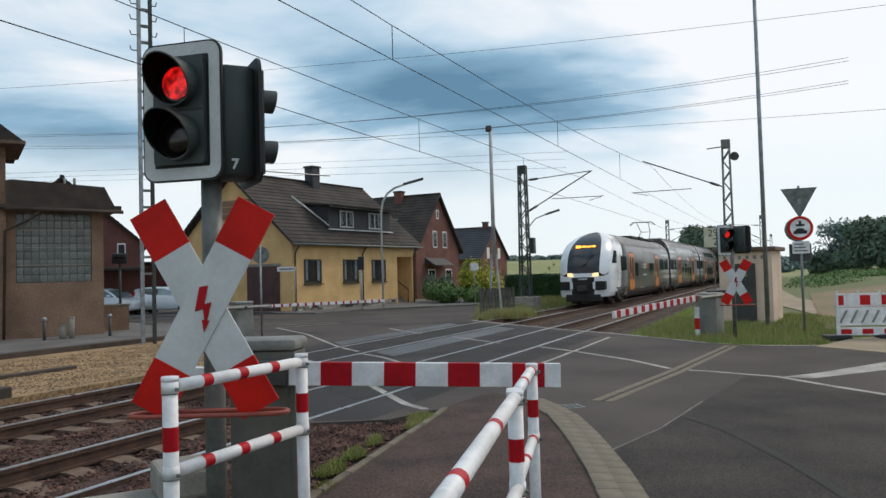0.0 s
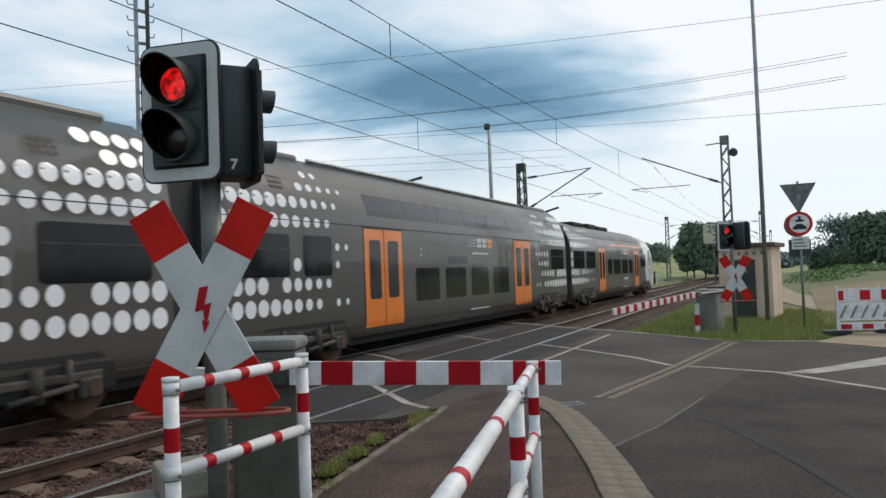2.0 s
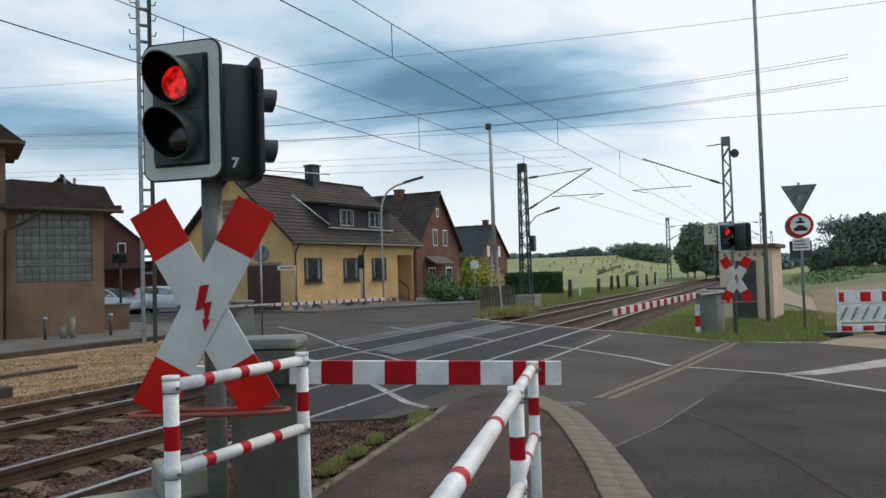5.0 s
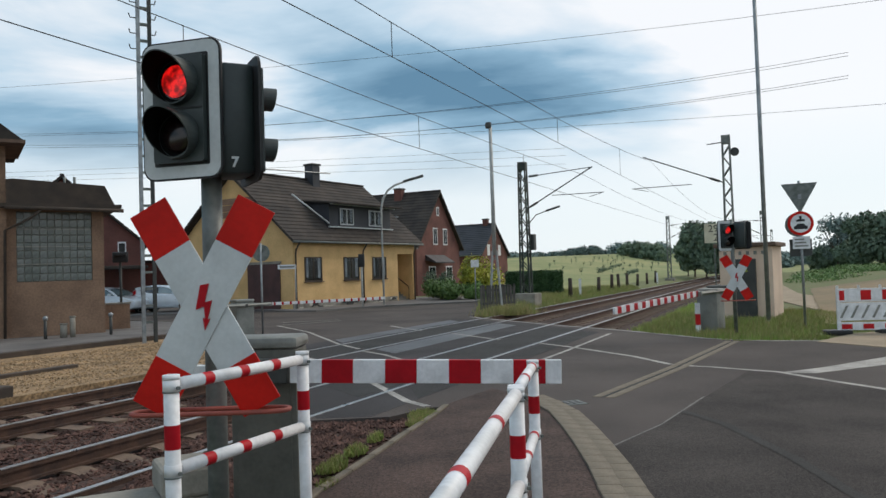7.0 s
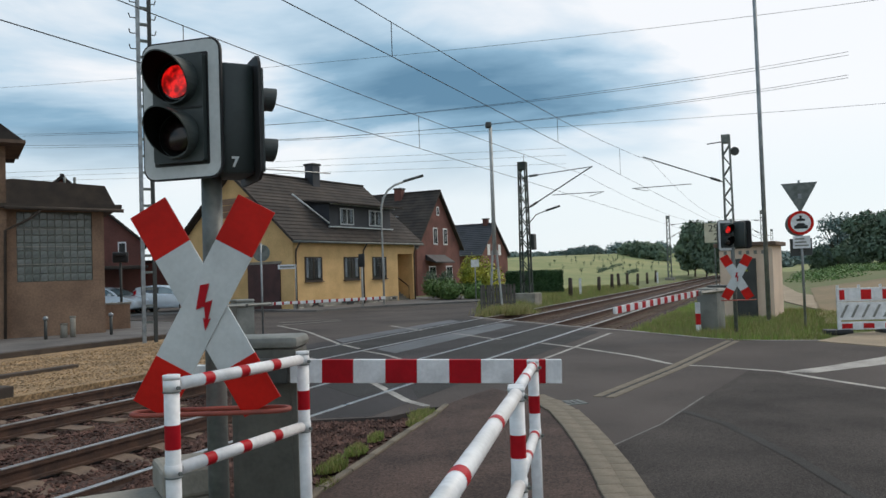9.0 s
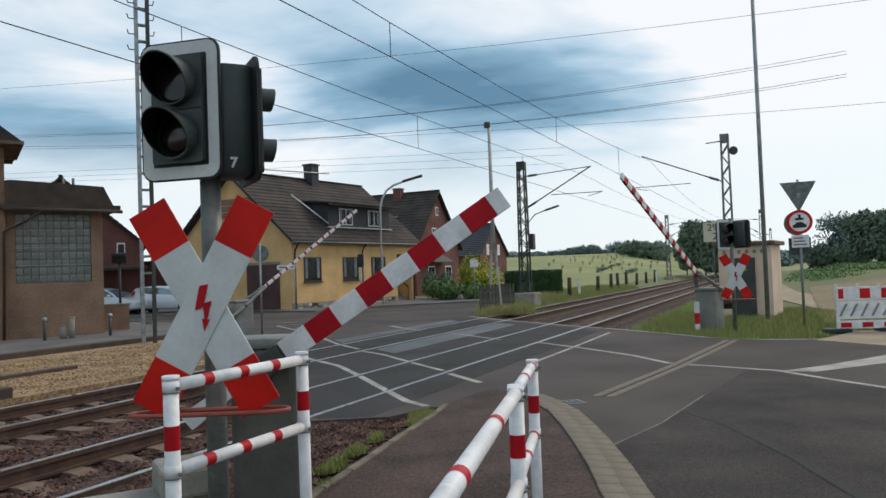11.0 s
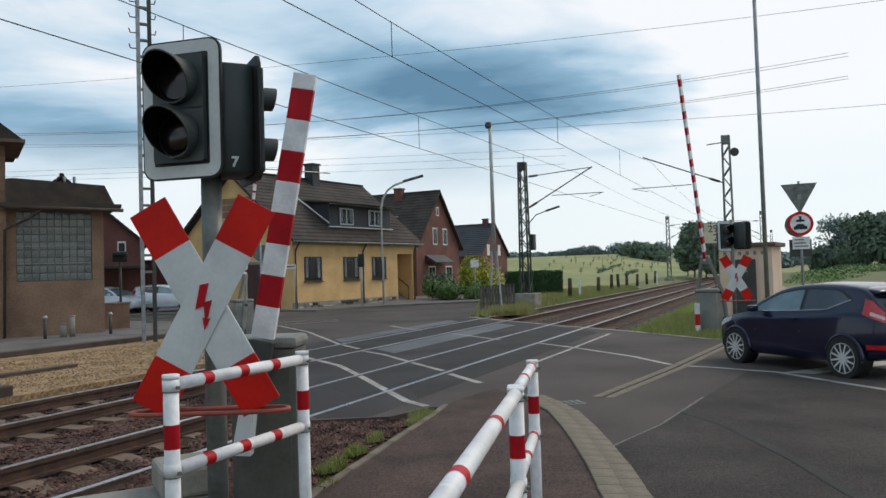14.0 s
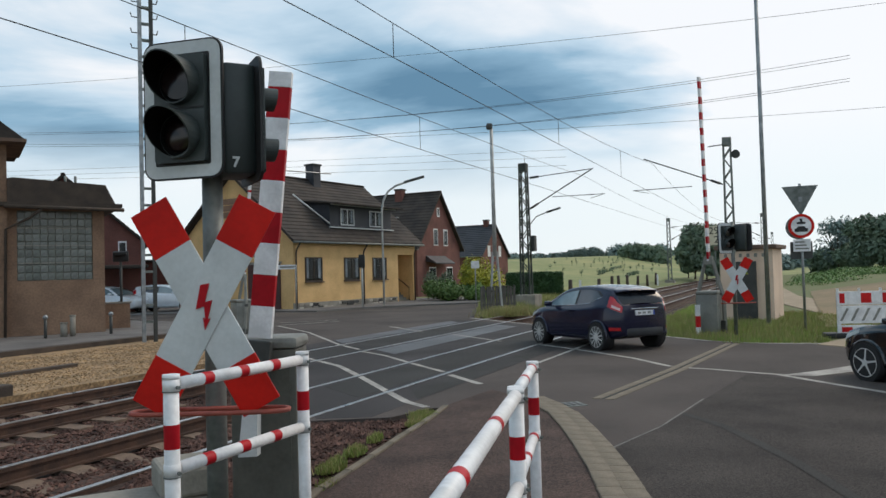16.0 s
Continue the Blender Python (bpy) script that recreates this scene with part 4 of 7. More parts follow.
def dots(bm, side, x_end, sgn, clear, reach):
    """Rows of white dots that shrink away from the car's end; clear: windows to go round, as distances from the end."""
    rows = [1.32, 1.74, 2.14, 2.52, 3.01, 3.41, 3.76] + ([4.06] if side is MID_SIDE else [])
    for row, z in enumerate(rows):
        for col in range(14):
            d = 0.30 + col * 0.385
            if d > reach - 0.35 * ((row * 5) % 3):
                continue
            if 1.8 < z < 2.8 and any(a - 0.16 < d < b + 0.16 for a, b in clear):
                continue
            if (row * 7 + col * 4 + row * col) % 9 == 0 and col > 1:
                continue
            if z > 3.6 and 1.75 < d < 2.65:
                continue
            r = 0.165 if col < 5 else max(0.05, 0.165 - 0.0135 * (col - 4))
            x = x_end + sgn * d
            for sg in (1, -1):
                vs = []
                for k in range(16):
                    a = 2 * math.pi * k / 16
                    zz = z + r * math.sin(a) * (1.0 if z < 3 else 0.9 if z < 3.6 else 0.72)
                    vs.append(bm.verts.new((x + r * math.cos(a), sg * (half_width(side, zz) + 0.007), zz)))
                bm.faces.new(vs)
    return bm


def text_mesh(body, size):
    cu = bpy.data.curves.new("text", "FONT")
    cu.body, cu.size, cu.extrude, cu.align_x, cu.align_y = body, size, 0.001, "CENTER", "CENTER"
    tmp = new("tmp", cu)
    me = bpy.data.meshes.new_from_object(tmp.evaluated_get(bpy.context.evaluated_depsgraph_get()))
    bpy.data.objects.remove(tmp)
    return me


def lettering(body, size, mat, parent, m, name="numeral", label=""):
    me = text_mesh(body, size)
    me.materials.append(mat)
    ob = new(name, me)
    if parent:
        ob.parent = parent
    ob.matrix_basis = m
    if label:
        tagged(ob, label)
    return ob


def bogie(parent, x):
    """Frame, springs, dampers and axle boxes, with two wheelsets as sub-parts."""
    bm = B()
    box(bm, x - 1.5, x + 1.5, -1.0, 1.0, 0.35, 0.62, 0.03)
    for sg in (1, -1):
        box(bm, x - 1.45, x + 1.45, sg * 1.36 - 0.09, sg * 1.36 + 0.09, 0.55, 0.68, 0.03)
        for dx in (-1.2, 1.2):
            box(bm, x + dx - 0.2, x + dx + 0.2, sg * 1.37 - 0.12, sg * 1.37 + 0.12, 0.30, 0.60, 0.05)
            rod(bm, (x + dx * 0.72, sg * 1.42, 0.32), (x + dx * 0.72, sg * 1.42, 0.86), 0.06)
        for dx in (-0.35, 0.35):
            rod(bm, (x + dx, sg * 1.40, 0.34), (x + dx, sg * 1.40, 0.80), 0.11, n=12)
        rod(bm, (x - 0.95, sg * 1.46, 0.50), (x + 0.1, sg * 1.46, 0.40), 0.045)
        box(bm, x + 0.5, x + 0.85, sg * 1.40 - 0.05, sg * 1.40 + 0.06, 0.20, 0.42, 0.02)
    b = part("bogie", bm, BOGIE, parent)
    for dx in (-1.25, 1.25):
        bm = B()
        for sg in (1, -1):
            rod(bm, (x + dx, sg * 0.70, 0.45), (x + dx, sg * 1.20, 0.45), 0.45, n=24)
            rod(bm, (x + dx, sg * 1.2, 0.45), (x + dx, sg * 1.505, 0.45), 0.13, n=14)
        rod(bm, (x + dx, -0.8, 0.45), (x + dx, 0.8, 0.45), 0.08)
        part("wheelset", bm, RUST, b)


def logo_blocks(body, side, x, z0, h, sg, u):
    """A trade mark as plain blocks: thinning white streaks, two white blocks and one orange."""
    for k in range(3):
        z = z0 + h * (0.1 + 0.31 * k)
        for j in range(4):
            a = x + sg * (1.7 + 0.34 * j) * u
            part("logo_bar", on_side(B(), side, *sorted((a, a + sg * (0.26 - 0.045 * j) * u)), z, z + h * 0.13, 0.008, 0.0, sg), SIGN_WHITE, body)
    for c, mt in ((1.15, SIGN_WHITE), (0.25, SIGN_WHITE), (-0.62, ORANGE)):
        a = x + sg * c * u
        lo, hi = sorted((a - 0.36 * u, a + 0.36 * u))
        for za, zb in ((0.0, 0.40), (0.52, 1.0)):
            part("logo_block", on_side(B(), side, lo, hi, z0 + h * za, z0 + h * zb, 0.008, -sg * 0.18, sg), mt, body)


def rail_car(train, x0, x1, end, windows, doors, low_windows, small_windows, logo, tail):
    """end: 0 a middle car, 1 the nose at x0, -1 the nose at x1. Places along the car are counted from its nose, or from x0."""
    side = END_SIDE if end else MID_SIDE
    L = x1 - x0

    def X(u):
        return x0 + u if end >= 0 else x1 - u

    slanted = lambda z: X(3.54 + 0.43 * (z - 1.0)) if end else x0
    far = x1 if end >= 0 else x0
    roof_z = 3.40 if end else 3.80
    bm = B()
    secs = [slanted] + [(lambda z, v=v: X(v)) for v in ((6, 10, 14, 18, L - 0.6) if end else (5, 10, 15, 20, L - 0.6))] + [lambda z: far]
    shell(bm, side, secs, 0.08, lambda z: 1 if z > roof_z else 0)
    body = part("car_body", bm, [TRAIN_GREY, TRAIN_ROOF], train, "warm grey railway car with silver roof")
    bm = B()
    box(bm, min(X(0.9 if end else 0.2), far), max(X(0.9 if end else 0.2), far), -1.2, 1.2, 0.30, 0.50)
    part("underframe", bm, UNDER, body)
    if end:
        bm = B()
        start = lambda z: X(nose_x(z) + 0.55)
        shell(bm, side, [start, lambda z: X(max(2.75, nose_x(z) + 0.6)), slanted], 0.08, lambda z: 0, cap=False)
        ts = [-1, -0.93, -0.84, -0.74, -0.64, -0.45, -0.22, 0, 0.22, 0.45, 0.64, 0.74, 0.84, 0.93, 1]
        zs = sorted([z for z, _ in side] + [0.62, 1.0, 1.46, 1.56, 1.78, 2.0, 2.45, 2.9, 3.12, 3.55, 3.85])
        grid = [[bm.verts.new((X(nose_x(z) + 0.55 * abs(t) ** 3.2), t * half_width(side, z), z)) for t in ts] for z in zs]
        for i in range(len(zs) - 1):
            zc = (zs[i] + zs[i + 1]) / 2
            for j in range(len(ts) - 1):
                f = bm.faces.new((grid[i][j], grid[i][j + 1], grid[i + 1][j + 1], grid[i + 1][j]))
                f.smooth = True
                tc = abs(ts[j] + ts[j + 1]) / 2
                if zc < 1.56 and tc < 0.45:
                    f.material_index = 3
                elif zc < 0.62 and tc < 0.64:
                    f.material_index = 3
                elif 2.2 < zc < 3.12 and tc < 0.64:
                    f.material_index = 1
                elif 1.78 < zc and tc < 0.64:
                    f.material_index = 2
        bmesh.ops.remove_doubles(bm, verts=bm.verts[:], dist=0.002)
        part("nose", bm, [TRAIN_WHITE, SCREEN_GLASS, CAB_DARK, UNDER], body, "white driving cab with dark windscreen")
        # destination display: a lit square and a line of lit bars
        for y0, y1, z0, z1 in ((-0.56, -0.26, 3.20, 3.36), (-0.21, 0.02, 3.24, 3.34), (0.04, 0.30, 3.24, 3.32), (0.33, 0.55, 3.24, 3.34)):
            bm = B()
            a, b = nose_x(z0) - 0.012, nose_x(z1) - 0.012
            face = [(X(a), -end * y0, z0), (X(a), -end * y1, z0), (X(b), -end * y1, z1), (X(b), -end * y0, z1)]
            bm.faces.new([bm.verts.new(q) for q in face])
            part("destination_display", bm, AMBER, body, "amber lit destination display")
        bm = B()
        rod(bm, (X(nose_x(2.25) - 0.03), 0.1, 2.25), (X(nose_x(2.85) - 0.03), 0.55, 2.85), 0.02, n=5)
        rod(bm, (X(nose_x(2.2) - 0.03), -0.05, 2.2), (X(nose_x(2.3) - 0.03), 0.22, 2.3), 0.035, n=5)
        part("wiper", bm, BLACK, body)
        for sg in (1, -1):
            bm = B()
            q = [(0.36, 1.59), (0.62, 1.61), (0.62, 1.80), (0.42, 1.80)]
            bm.faces.new([bm.verts.new((X(nose_x(z) + 0.55 * t ** 3.2 - 0.015), sg * t * 1.41, z)) for t, z in q])
            part("headlamp", bm, HEADLAMP if end < 0 else LENS_DARK, body, "warm lit headlamp" if end < 0 else "unlit lamp")
            bm = B()
            q = [(0.62, 1.61), (0.78, 1.62), (0.93, 1.72), (0.97, 1.80), (0.62, 1.80)]
            bm.faces.new([bm.verts.new((X(nose_x(z) + 0.55 * t ** 3.2 - 0.015), sg * t * 1.41, z)) for t, z in q])
            part("lamp_glass", bm, GLASS_DARK, body, "dark lamp glass")
            bm = B()
            box(bm, min(X(-0.10), X(0.5)), max(X(-0.10), X(0.5)), sg * 0.98 - 0.27, sg * 0.98 + 0.27, 0.86, 1.34, 0.05)
            cover = part("buffer_cover", bm, UNDER, body)
            part("buffer_side", box(B(), *sorted((X(-0.06), X(0.45))), *sorted((sg * 0.56, sg * 0.715)), 0.90, 1.30, 0.02), TRAIN_WHITE, cover)
        bm = B()
        box(bm, min(X(-0.25), X(0.6)), max(X(-0.25), X(0.6)), -0.28, 0.28, 0.78, 1.12, 0.05)
        rod(bm, (X(-0.35), 0, 0.95), (X(0.3), 0, 0.95), 0.16)
        part("coupler", bm, BOGIE, body)
        part("snow_plough", box(B(), *sorted((X(-0.08), X(0.9))), -0.95, 0.95, 0.22, 0.62, 0.06), UNDER, body)
        part("number_bar", box(B(), *sorted((X(-0.02), X(0.05))), -0.25, 0.25, 1.43, 1.50), SIGN_WHITE, body)
        for sg in (1, -1):
            bm = B()
            q = [(1.05, 2.33), (2.33, 2.33), (2.55, 3.02), (1.74, 3.04)]
            bm.faces.new([bm.verts.new((X(u), sg * (half_width(side, z) + 0.035), z)) for u, z in q])
            part("cab_window", bm, TRAIN_GLASS, body)
            for u0 in (3.35, 4.15):
                for r in range(3):
                    for k in range(4):
                        u = u0 + 0.16 * k + 0.06 * r
                        part("roof_vent", on_side(B(), side, *sorted((X(u), X(u + 0.11))), 3.58 + 0.10 * r, 3.64 + 0.10 * r, 0.012, 0, sg), BLACK, body)
            for k in range(4):
                part("roof_vent", on_side(B(), side, *sorted((X(2.45 + 0.1 * k), X(2.5 + 0.1 * k))), 3.50, 3.72, 0.012, 0.2 * end, sg), BLACK, body)
    for sg in (1, -1):
        for a, b in windows:
            lo, hi = sorted((X(a), X(b)))
            w = part("window", pane_on_side(B(), side, lo, hi, 1.90, 2.74, 0.006, sg), TRAIN_GLASS, body)
            part("window_seam", on_side(B(), side, lo, hi, 2.44, 2.455, 0.009, sg=sg), BOXDARK, w)
        for a, b in low_windows:
            z0, z1 = (1.52, 2.36) if end else (1.16, 2.04)
            part("window", pane_on_side(B(), side, *sorted((X(a), X(b))), z0, z1, 0.006, sg), TRAIN_GLASS, body)
        for a, b in small_windows:
            part("window", pane_on_side(B(), side, *sorted((X(a), X(b))), 2.16, 2.37, 0.006, sg, 0.04), TRAIN_GLASS, body)
        if not end:
            for k in range(6):
                part("upper_window", on_side(B(), side, x0 + 5.7 + k * 2.05, x0 + 7.68 + k * 2.05, 3.30, 3.82, sg=sg), UPPER_GLASS, body)
            for c in (2.2, L - 2.2):
                for r in range(3):
                    for k in range(4):
                        part("roof_vent", on_side(B(), side, x0 + c - 0.22 + 0.12 * k, x0 + c - 0.14 + 0.12 * k, 3.66 + 0.1 * r, 3.72 + 0.1 * r, 0.01, 0, sg), BLACK, body)
        for n, (a, b) in enumerate(doors):
            lo, hi = sorted((X(a), X(b)))
            d = part("door", on_side(B(), side, lo, hi, 0.66, 2.98, 0.012, sg=sg), ORANGE, body, "orange double door")
            mid = (lo + hi) / 2
            for c in ((lo + mid) / 2 + 0.02, (hi + mid) / 2 - 0.02):
                wdt = (hi - lo) * 0.145
                part("door_window", pane_on_side(B(), side, c - wdt, c + wdt, 1.32, 2.72, 0.017, sg), DOOR_GLASS, d)
            part("seam", on_side(B(), side, mid - 0.012, mid + 0.012, 0.66, 2.98, 0.016, sg=sg), BLACK, d)
            part("door_gap", on_side(B(), side, lo - 0.03, hi + 0.03, 2.98, 3.02, 0.014, sg=sg), BLACK, d)
            if end < 0:
                # white wheelchair pictogram on one leaf
                c = X(a) - (b - a) * (0.25 if n else 0.27)
                pic = B()
                for k in range(9):
                    a0, a1 = radians(150 + 27 * k), radians(177 + 27 * k)
                    pic.faces.new([pic.verts.new((c + r * math.cos(g), sg * 1.431, 1.50 + r * math.sin(g))) for r, g in ((0.11, a0), (0.15, a0), (0.15, a1), (0.11, a1))])
                for q in ([(-0.03, 1.56), (0.03, 1.56), (0.04, 1.80), (-0.04, 1.80)], [(-0.035, 1.83), (0.035, 1.83), (0.035, 1.91), (-0.035, 1.91)], [(-0.13, 1.54), (0.03, 1.54), (0.03, 1.60), (-0.13, 1.60)], [(-0.20, 1.38), (-0.14, 1.38), (-0.10, 1.58), (-0.16, 1.58)]):
                    pic.faces.new([pic.verts.new((c + u, sg * 1.432, z)) for u, z in q])
                part("pictogram", pic, SIGN_WHITE, d, "white wheelchair pictogram")
            if n == 1 or not end:
                xn = hi + 0.75 if end < 0 else lo - 0.75 if end > 0 else hi + 0.55 if n == 0 else lo - 1.15
                lettering("2", 0.32, SIGN_WHITE, body, pose(xn, sg * 1.418, 2.45, 90, 0, 180 if sg > 0 else 0), "numeral", "white class numeral two")
        if logo:
            if tail:
                logo_blocks(body, side, X(logo), 2.67, 0.33, sg, 0.66)
            elif end:
                logo_blocks(body, side, X(logo), 2.00, 0.35, sg, 0.62)
            else:
                logo_blocks(body, side, X(logo), 2.66, 0.28, sg, 0.55)
            za, zb = (1.16, 1.30) if tail else (1.52, 1.62) if end else (2.44, 2.50)
            part("logo_bar", on_side(B(), side, *sorted((X(logo) - 0.2, X(logo) + 1.2)), za, zb, 0.007, 0, sg), SIGN_WHITE, body)
        if end:
            logo_blocks(body, side, X(2.05 if end > 0 else 2.6), 1.76, 0.16, sg, 0.30)
            for u, z in ((2.9, 1.35), (2.3, 1.38), (1.6, 1.42), (1.1, 1.45)):
                part("lettering_bar", on_side(B(), side, *sorted((X(u), X(u + 0.25))), z, z + 0.03, 0.04, 0, sg), BOXGREY, body)
        part("sill_line", on_side(B(), side, *sorted((X(4.2 if end else 0.1), far)), 0.60, 0.63, 0.006, sg=sg), TRAIN_ROOF, body)
        part("sill_lettering", on_side(B(), side, *sorted((X(L * 0.42), X(L * 0.42 + 1.7))), 0.72, 0.77, 0.007, sg=sg), SIGN_WHITE, body)
        seam_z = 3.46 if end else 3.02
        part("shoulder_seam", on_side(B(), side, *sorted((X(3.2 if end else 0.1), far)), seam_z, seam_z + 0.018, 0.008, sg=sg), BLACK, body)
        if tail:
            part("orange_line", on_side(B(), side, *sorted((X(4.55), X(15.0))), 3.13, 3.22, 0.007, sg=sg), ORANGE, body, "orange trim line")
            for k in range(11):
                part("orange_dash", on_side(B(), side, X(3.05 + 0.13 * k), X(3.13 + 0.13 * k), 3.13, 3.20, 0.009, sg=sg), ORANGE, body)
    bm = B()
    gone = [sorted((L - a, L - b)) for a, b in windows]
    dots(bm, side, far, -1 if far == x1 else 1, gone, 5.3 if end else 4.6)
    if not end:
        dots(bm, side, x0, 1, [tuple(w) for w in windows], 4.6)
    tagged(part("white_dots", bm, TRAIN_WHITE, body, "rows of white painted dots"), kind="stuff")
    # roof gear
    top = side[-1][0]
    if end:
        for a, b, z in ((12.0, 14.5, 0.16), (15.2, 17.0, 0.20), (18.2, 20.4, 0.16)):
            lo, hi = sorted((X(a), X(b)))
            part("roof_equipment", box(B(), lo, hi, -0.62, 0.62, top - 0.05, top + z, 0.06), UNDER, body)
    else:
        for c in (2.2, L - 2.2):
            part("roof_equipment", box(B(), x0 + c - 1.6, x0 + c + 1.6, -0.7, 0.7, top - 0.15, top + 0.10, 0.08), TRAIN_ROOF, body)
        bm = B()
        for sg in (1, -1):
            rod(bm, (x0 + 4.2, sg * 0.66, top + 0.03), (x1 - 4.2, sg * 0.66, top + 0.03), 0.045, n=6)
        part("roof_conduit", bm, GALV, body)
    for c in ((3.6, L - 3.1) if end else (2.9, L - 2.9)):
        bogie(body, X(c))
        # A flat black sheet on the skirt stands in for the bogie recess's shade.
        for sg in (1, -1):
            bm = B()
            q = [(-1.75, 0.40), (1.75, 0.40), (1.68, 0.72), (1.42, 0.93), (-1.42, 0.93), (-1.68, 0.72)]
            bm.faces.new([bm.verts.new((X(c) + u, sg * (half_width(side, max(z, 0.48)) + 0.006), z)) for u, z in q])
            part("bogie_shade_panel", bm, BLACK, body)
    return body


train = thing("train", "grey electric regional train with orange doors and white dots", "train")
END_D = [(6.45, 8.0), (16.8, 18.32)]
TAIL_W, TAIL_L = [(3.65, 5.61), (19.1, 21.06), (21.5, 23.52)], [(8.65, 9.8), (10.24, 12.1), (12.56, 14.57), (14.97, 16.08)]
LEAD_W, LEAD_L = [(3.70, 5.55), (19.17, 21.16), (21.6, 23.42)], [(8.5, 9.65), (14.2, 16.07)]
MID_W, MID_D = [(0.45, 2.45), (19.68, 20.75), (21.25, 23.25)], [(5.35, 7.3), (16.3, 18.25)]
MID_L, MID_S = [(7.95, 9.5), (9.97, 11.5), (11.97, 13.5), (13.97, 15.5)], [(11.8, 13.3)]
rail_car(train, 0.0, 24.2, 1, TAIL_W, END_D, TAIL_L, [], 10.41, True)
rail_car(train, 24.95, 48.55, 0, MID_W, MID_D, MID_L, MID_S, 10.14, False)
rail_car(train, 49.45, 73.05, 0, MID_W, MID_D, MID_L, MID_S, 10.14, False)
lead = rail_car(train, 73.8, 98.0, -1, LEAD_W, END_D, LEAD_L, [], 12.67, False)
for x in (24.575, 49.0, 73.425):
    part("gangway", box(B(), x - 0.42, x + 0.42, -1.15, 1.15, 0.6, 3.9, 0.05), BLACK, train, "black concertina gangway")
bm = B()
PX = 77.3
for y in (-0.45, 0.45):
    rod(bm, (PX + 0.2, y, 4.25), (PX - 1.2, y * 0.8, 4.95), 0.03)
    rod(bm, (PX - 1.2, y * 0.8, 4.95), (PX + 0.3, y * 1.0, 5.62), 0.025)
rod(bm, (PX - 1.2, -0.36, 4.95), (PX - 1.2, 0.36, 4.95), 0.025)
for dx in (-0.15, 0.15):
    pipe(bm, [(PX + 0.3 + dx, -0.95, 5.45), (PX + 0.3 + dx, -0.7, 5.66), (PX + 0.3 + dx, 0.7, 5.66), (PX + 0.3 + dx, 0.95, 5.45)], 0.03)
box(bm, PX - 1.0, PX + 1.8, -0.6, 0.6, 4.12, 4.28, 0.04)
part("pantograph", bm, BOXDARK, train, "raised black pantograph")


def train_pose(t):
    p = at(18.4 - 40.9 * (t - 3.0), 10.40)
    return pose(p.x, p.y, 0, 0, 0, 90 - LINE + 180)


MOVERS.append((train, [(t, train_pose(t)) for t in (0, 1, 2, 3, 4, 8, 12, 16)]))


# ---- cars ----
def lerp_list(tab, x):
    for (x0, a), (x1, b) in zip(tab, tab[1:]):
        if x <= x1:
            return a + (b - a) * max(0.0, (x - x0) / (x1 - x0))
    return tab[-1][1]


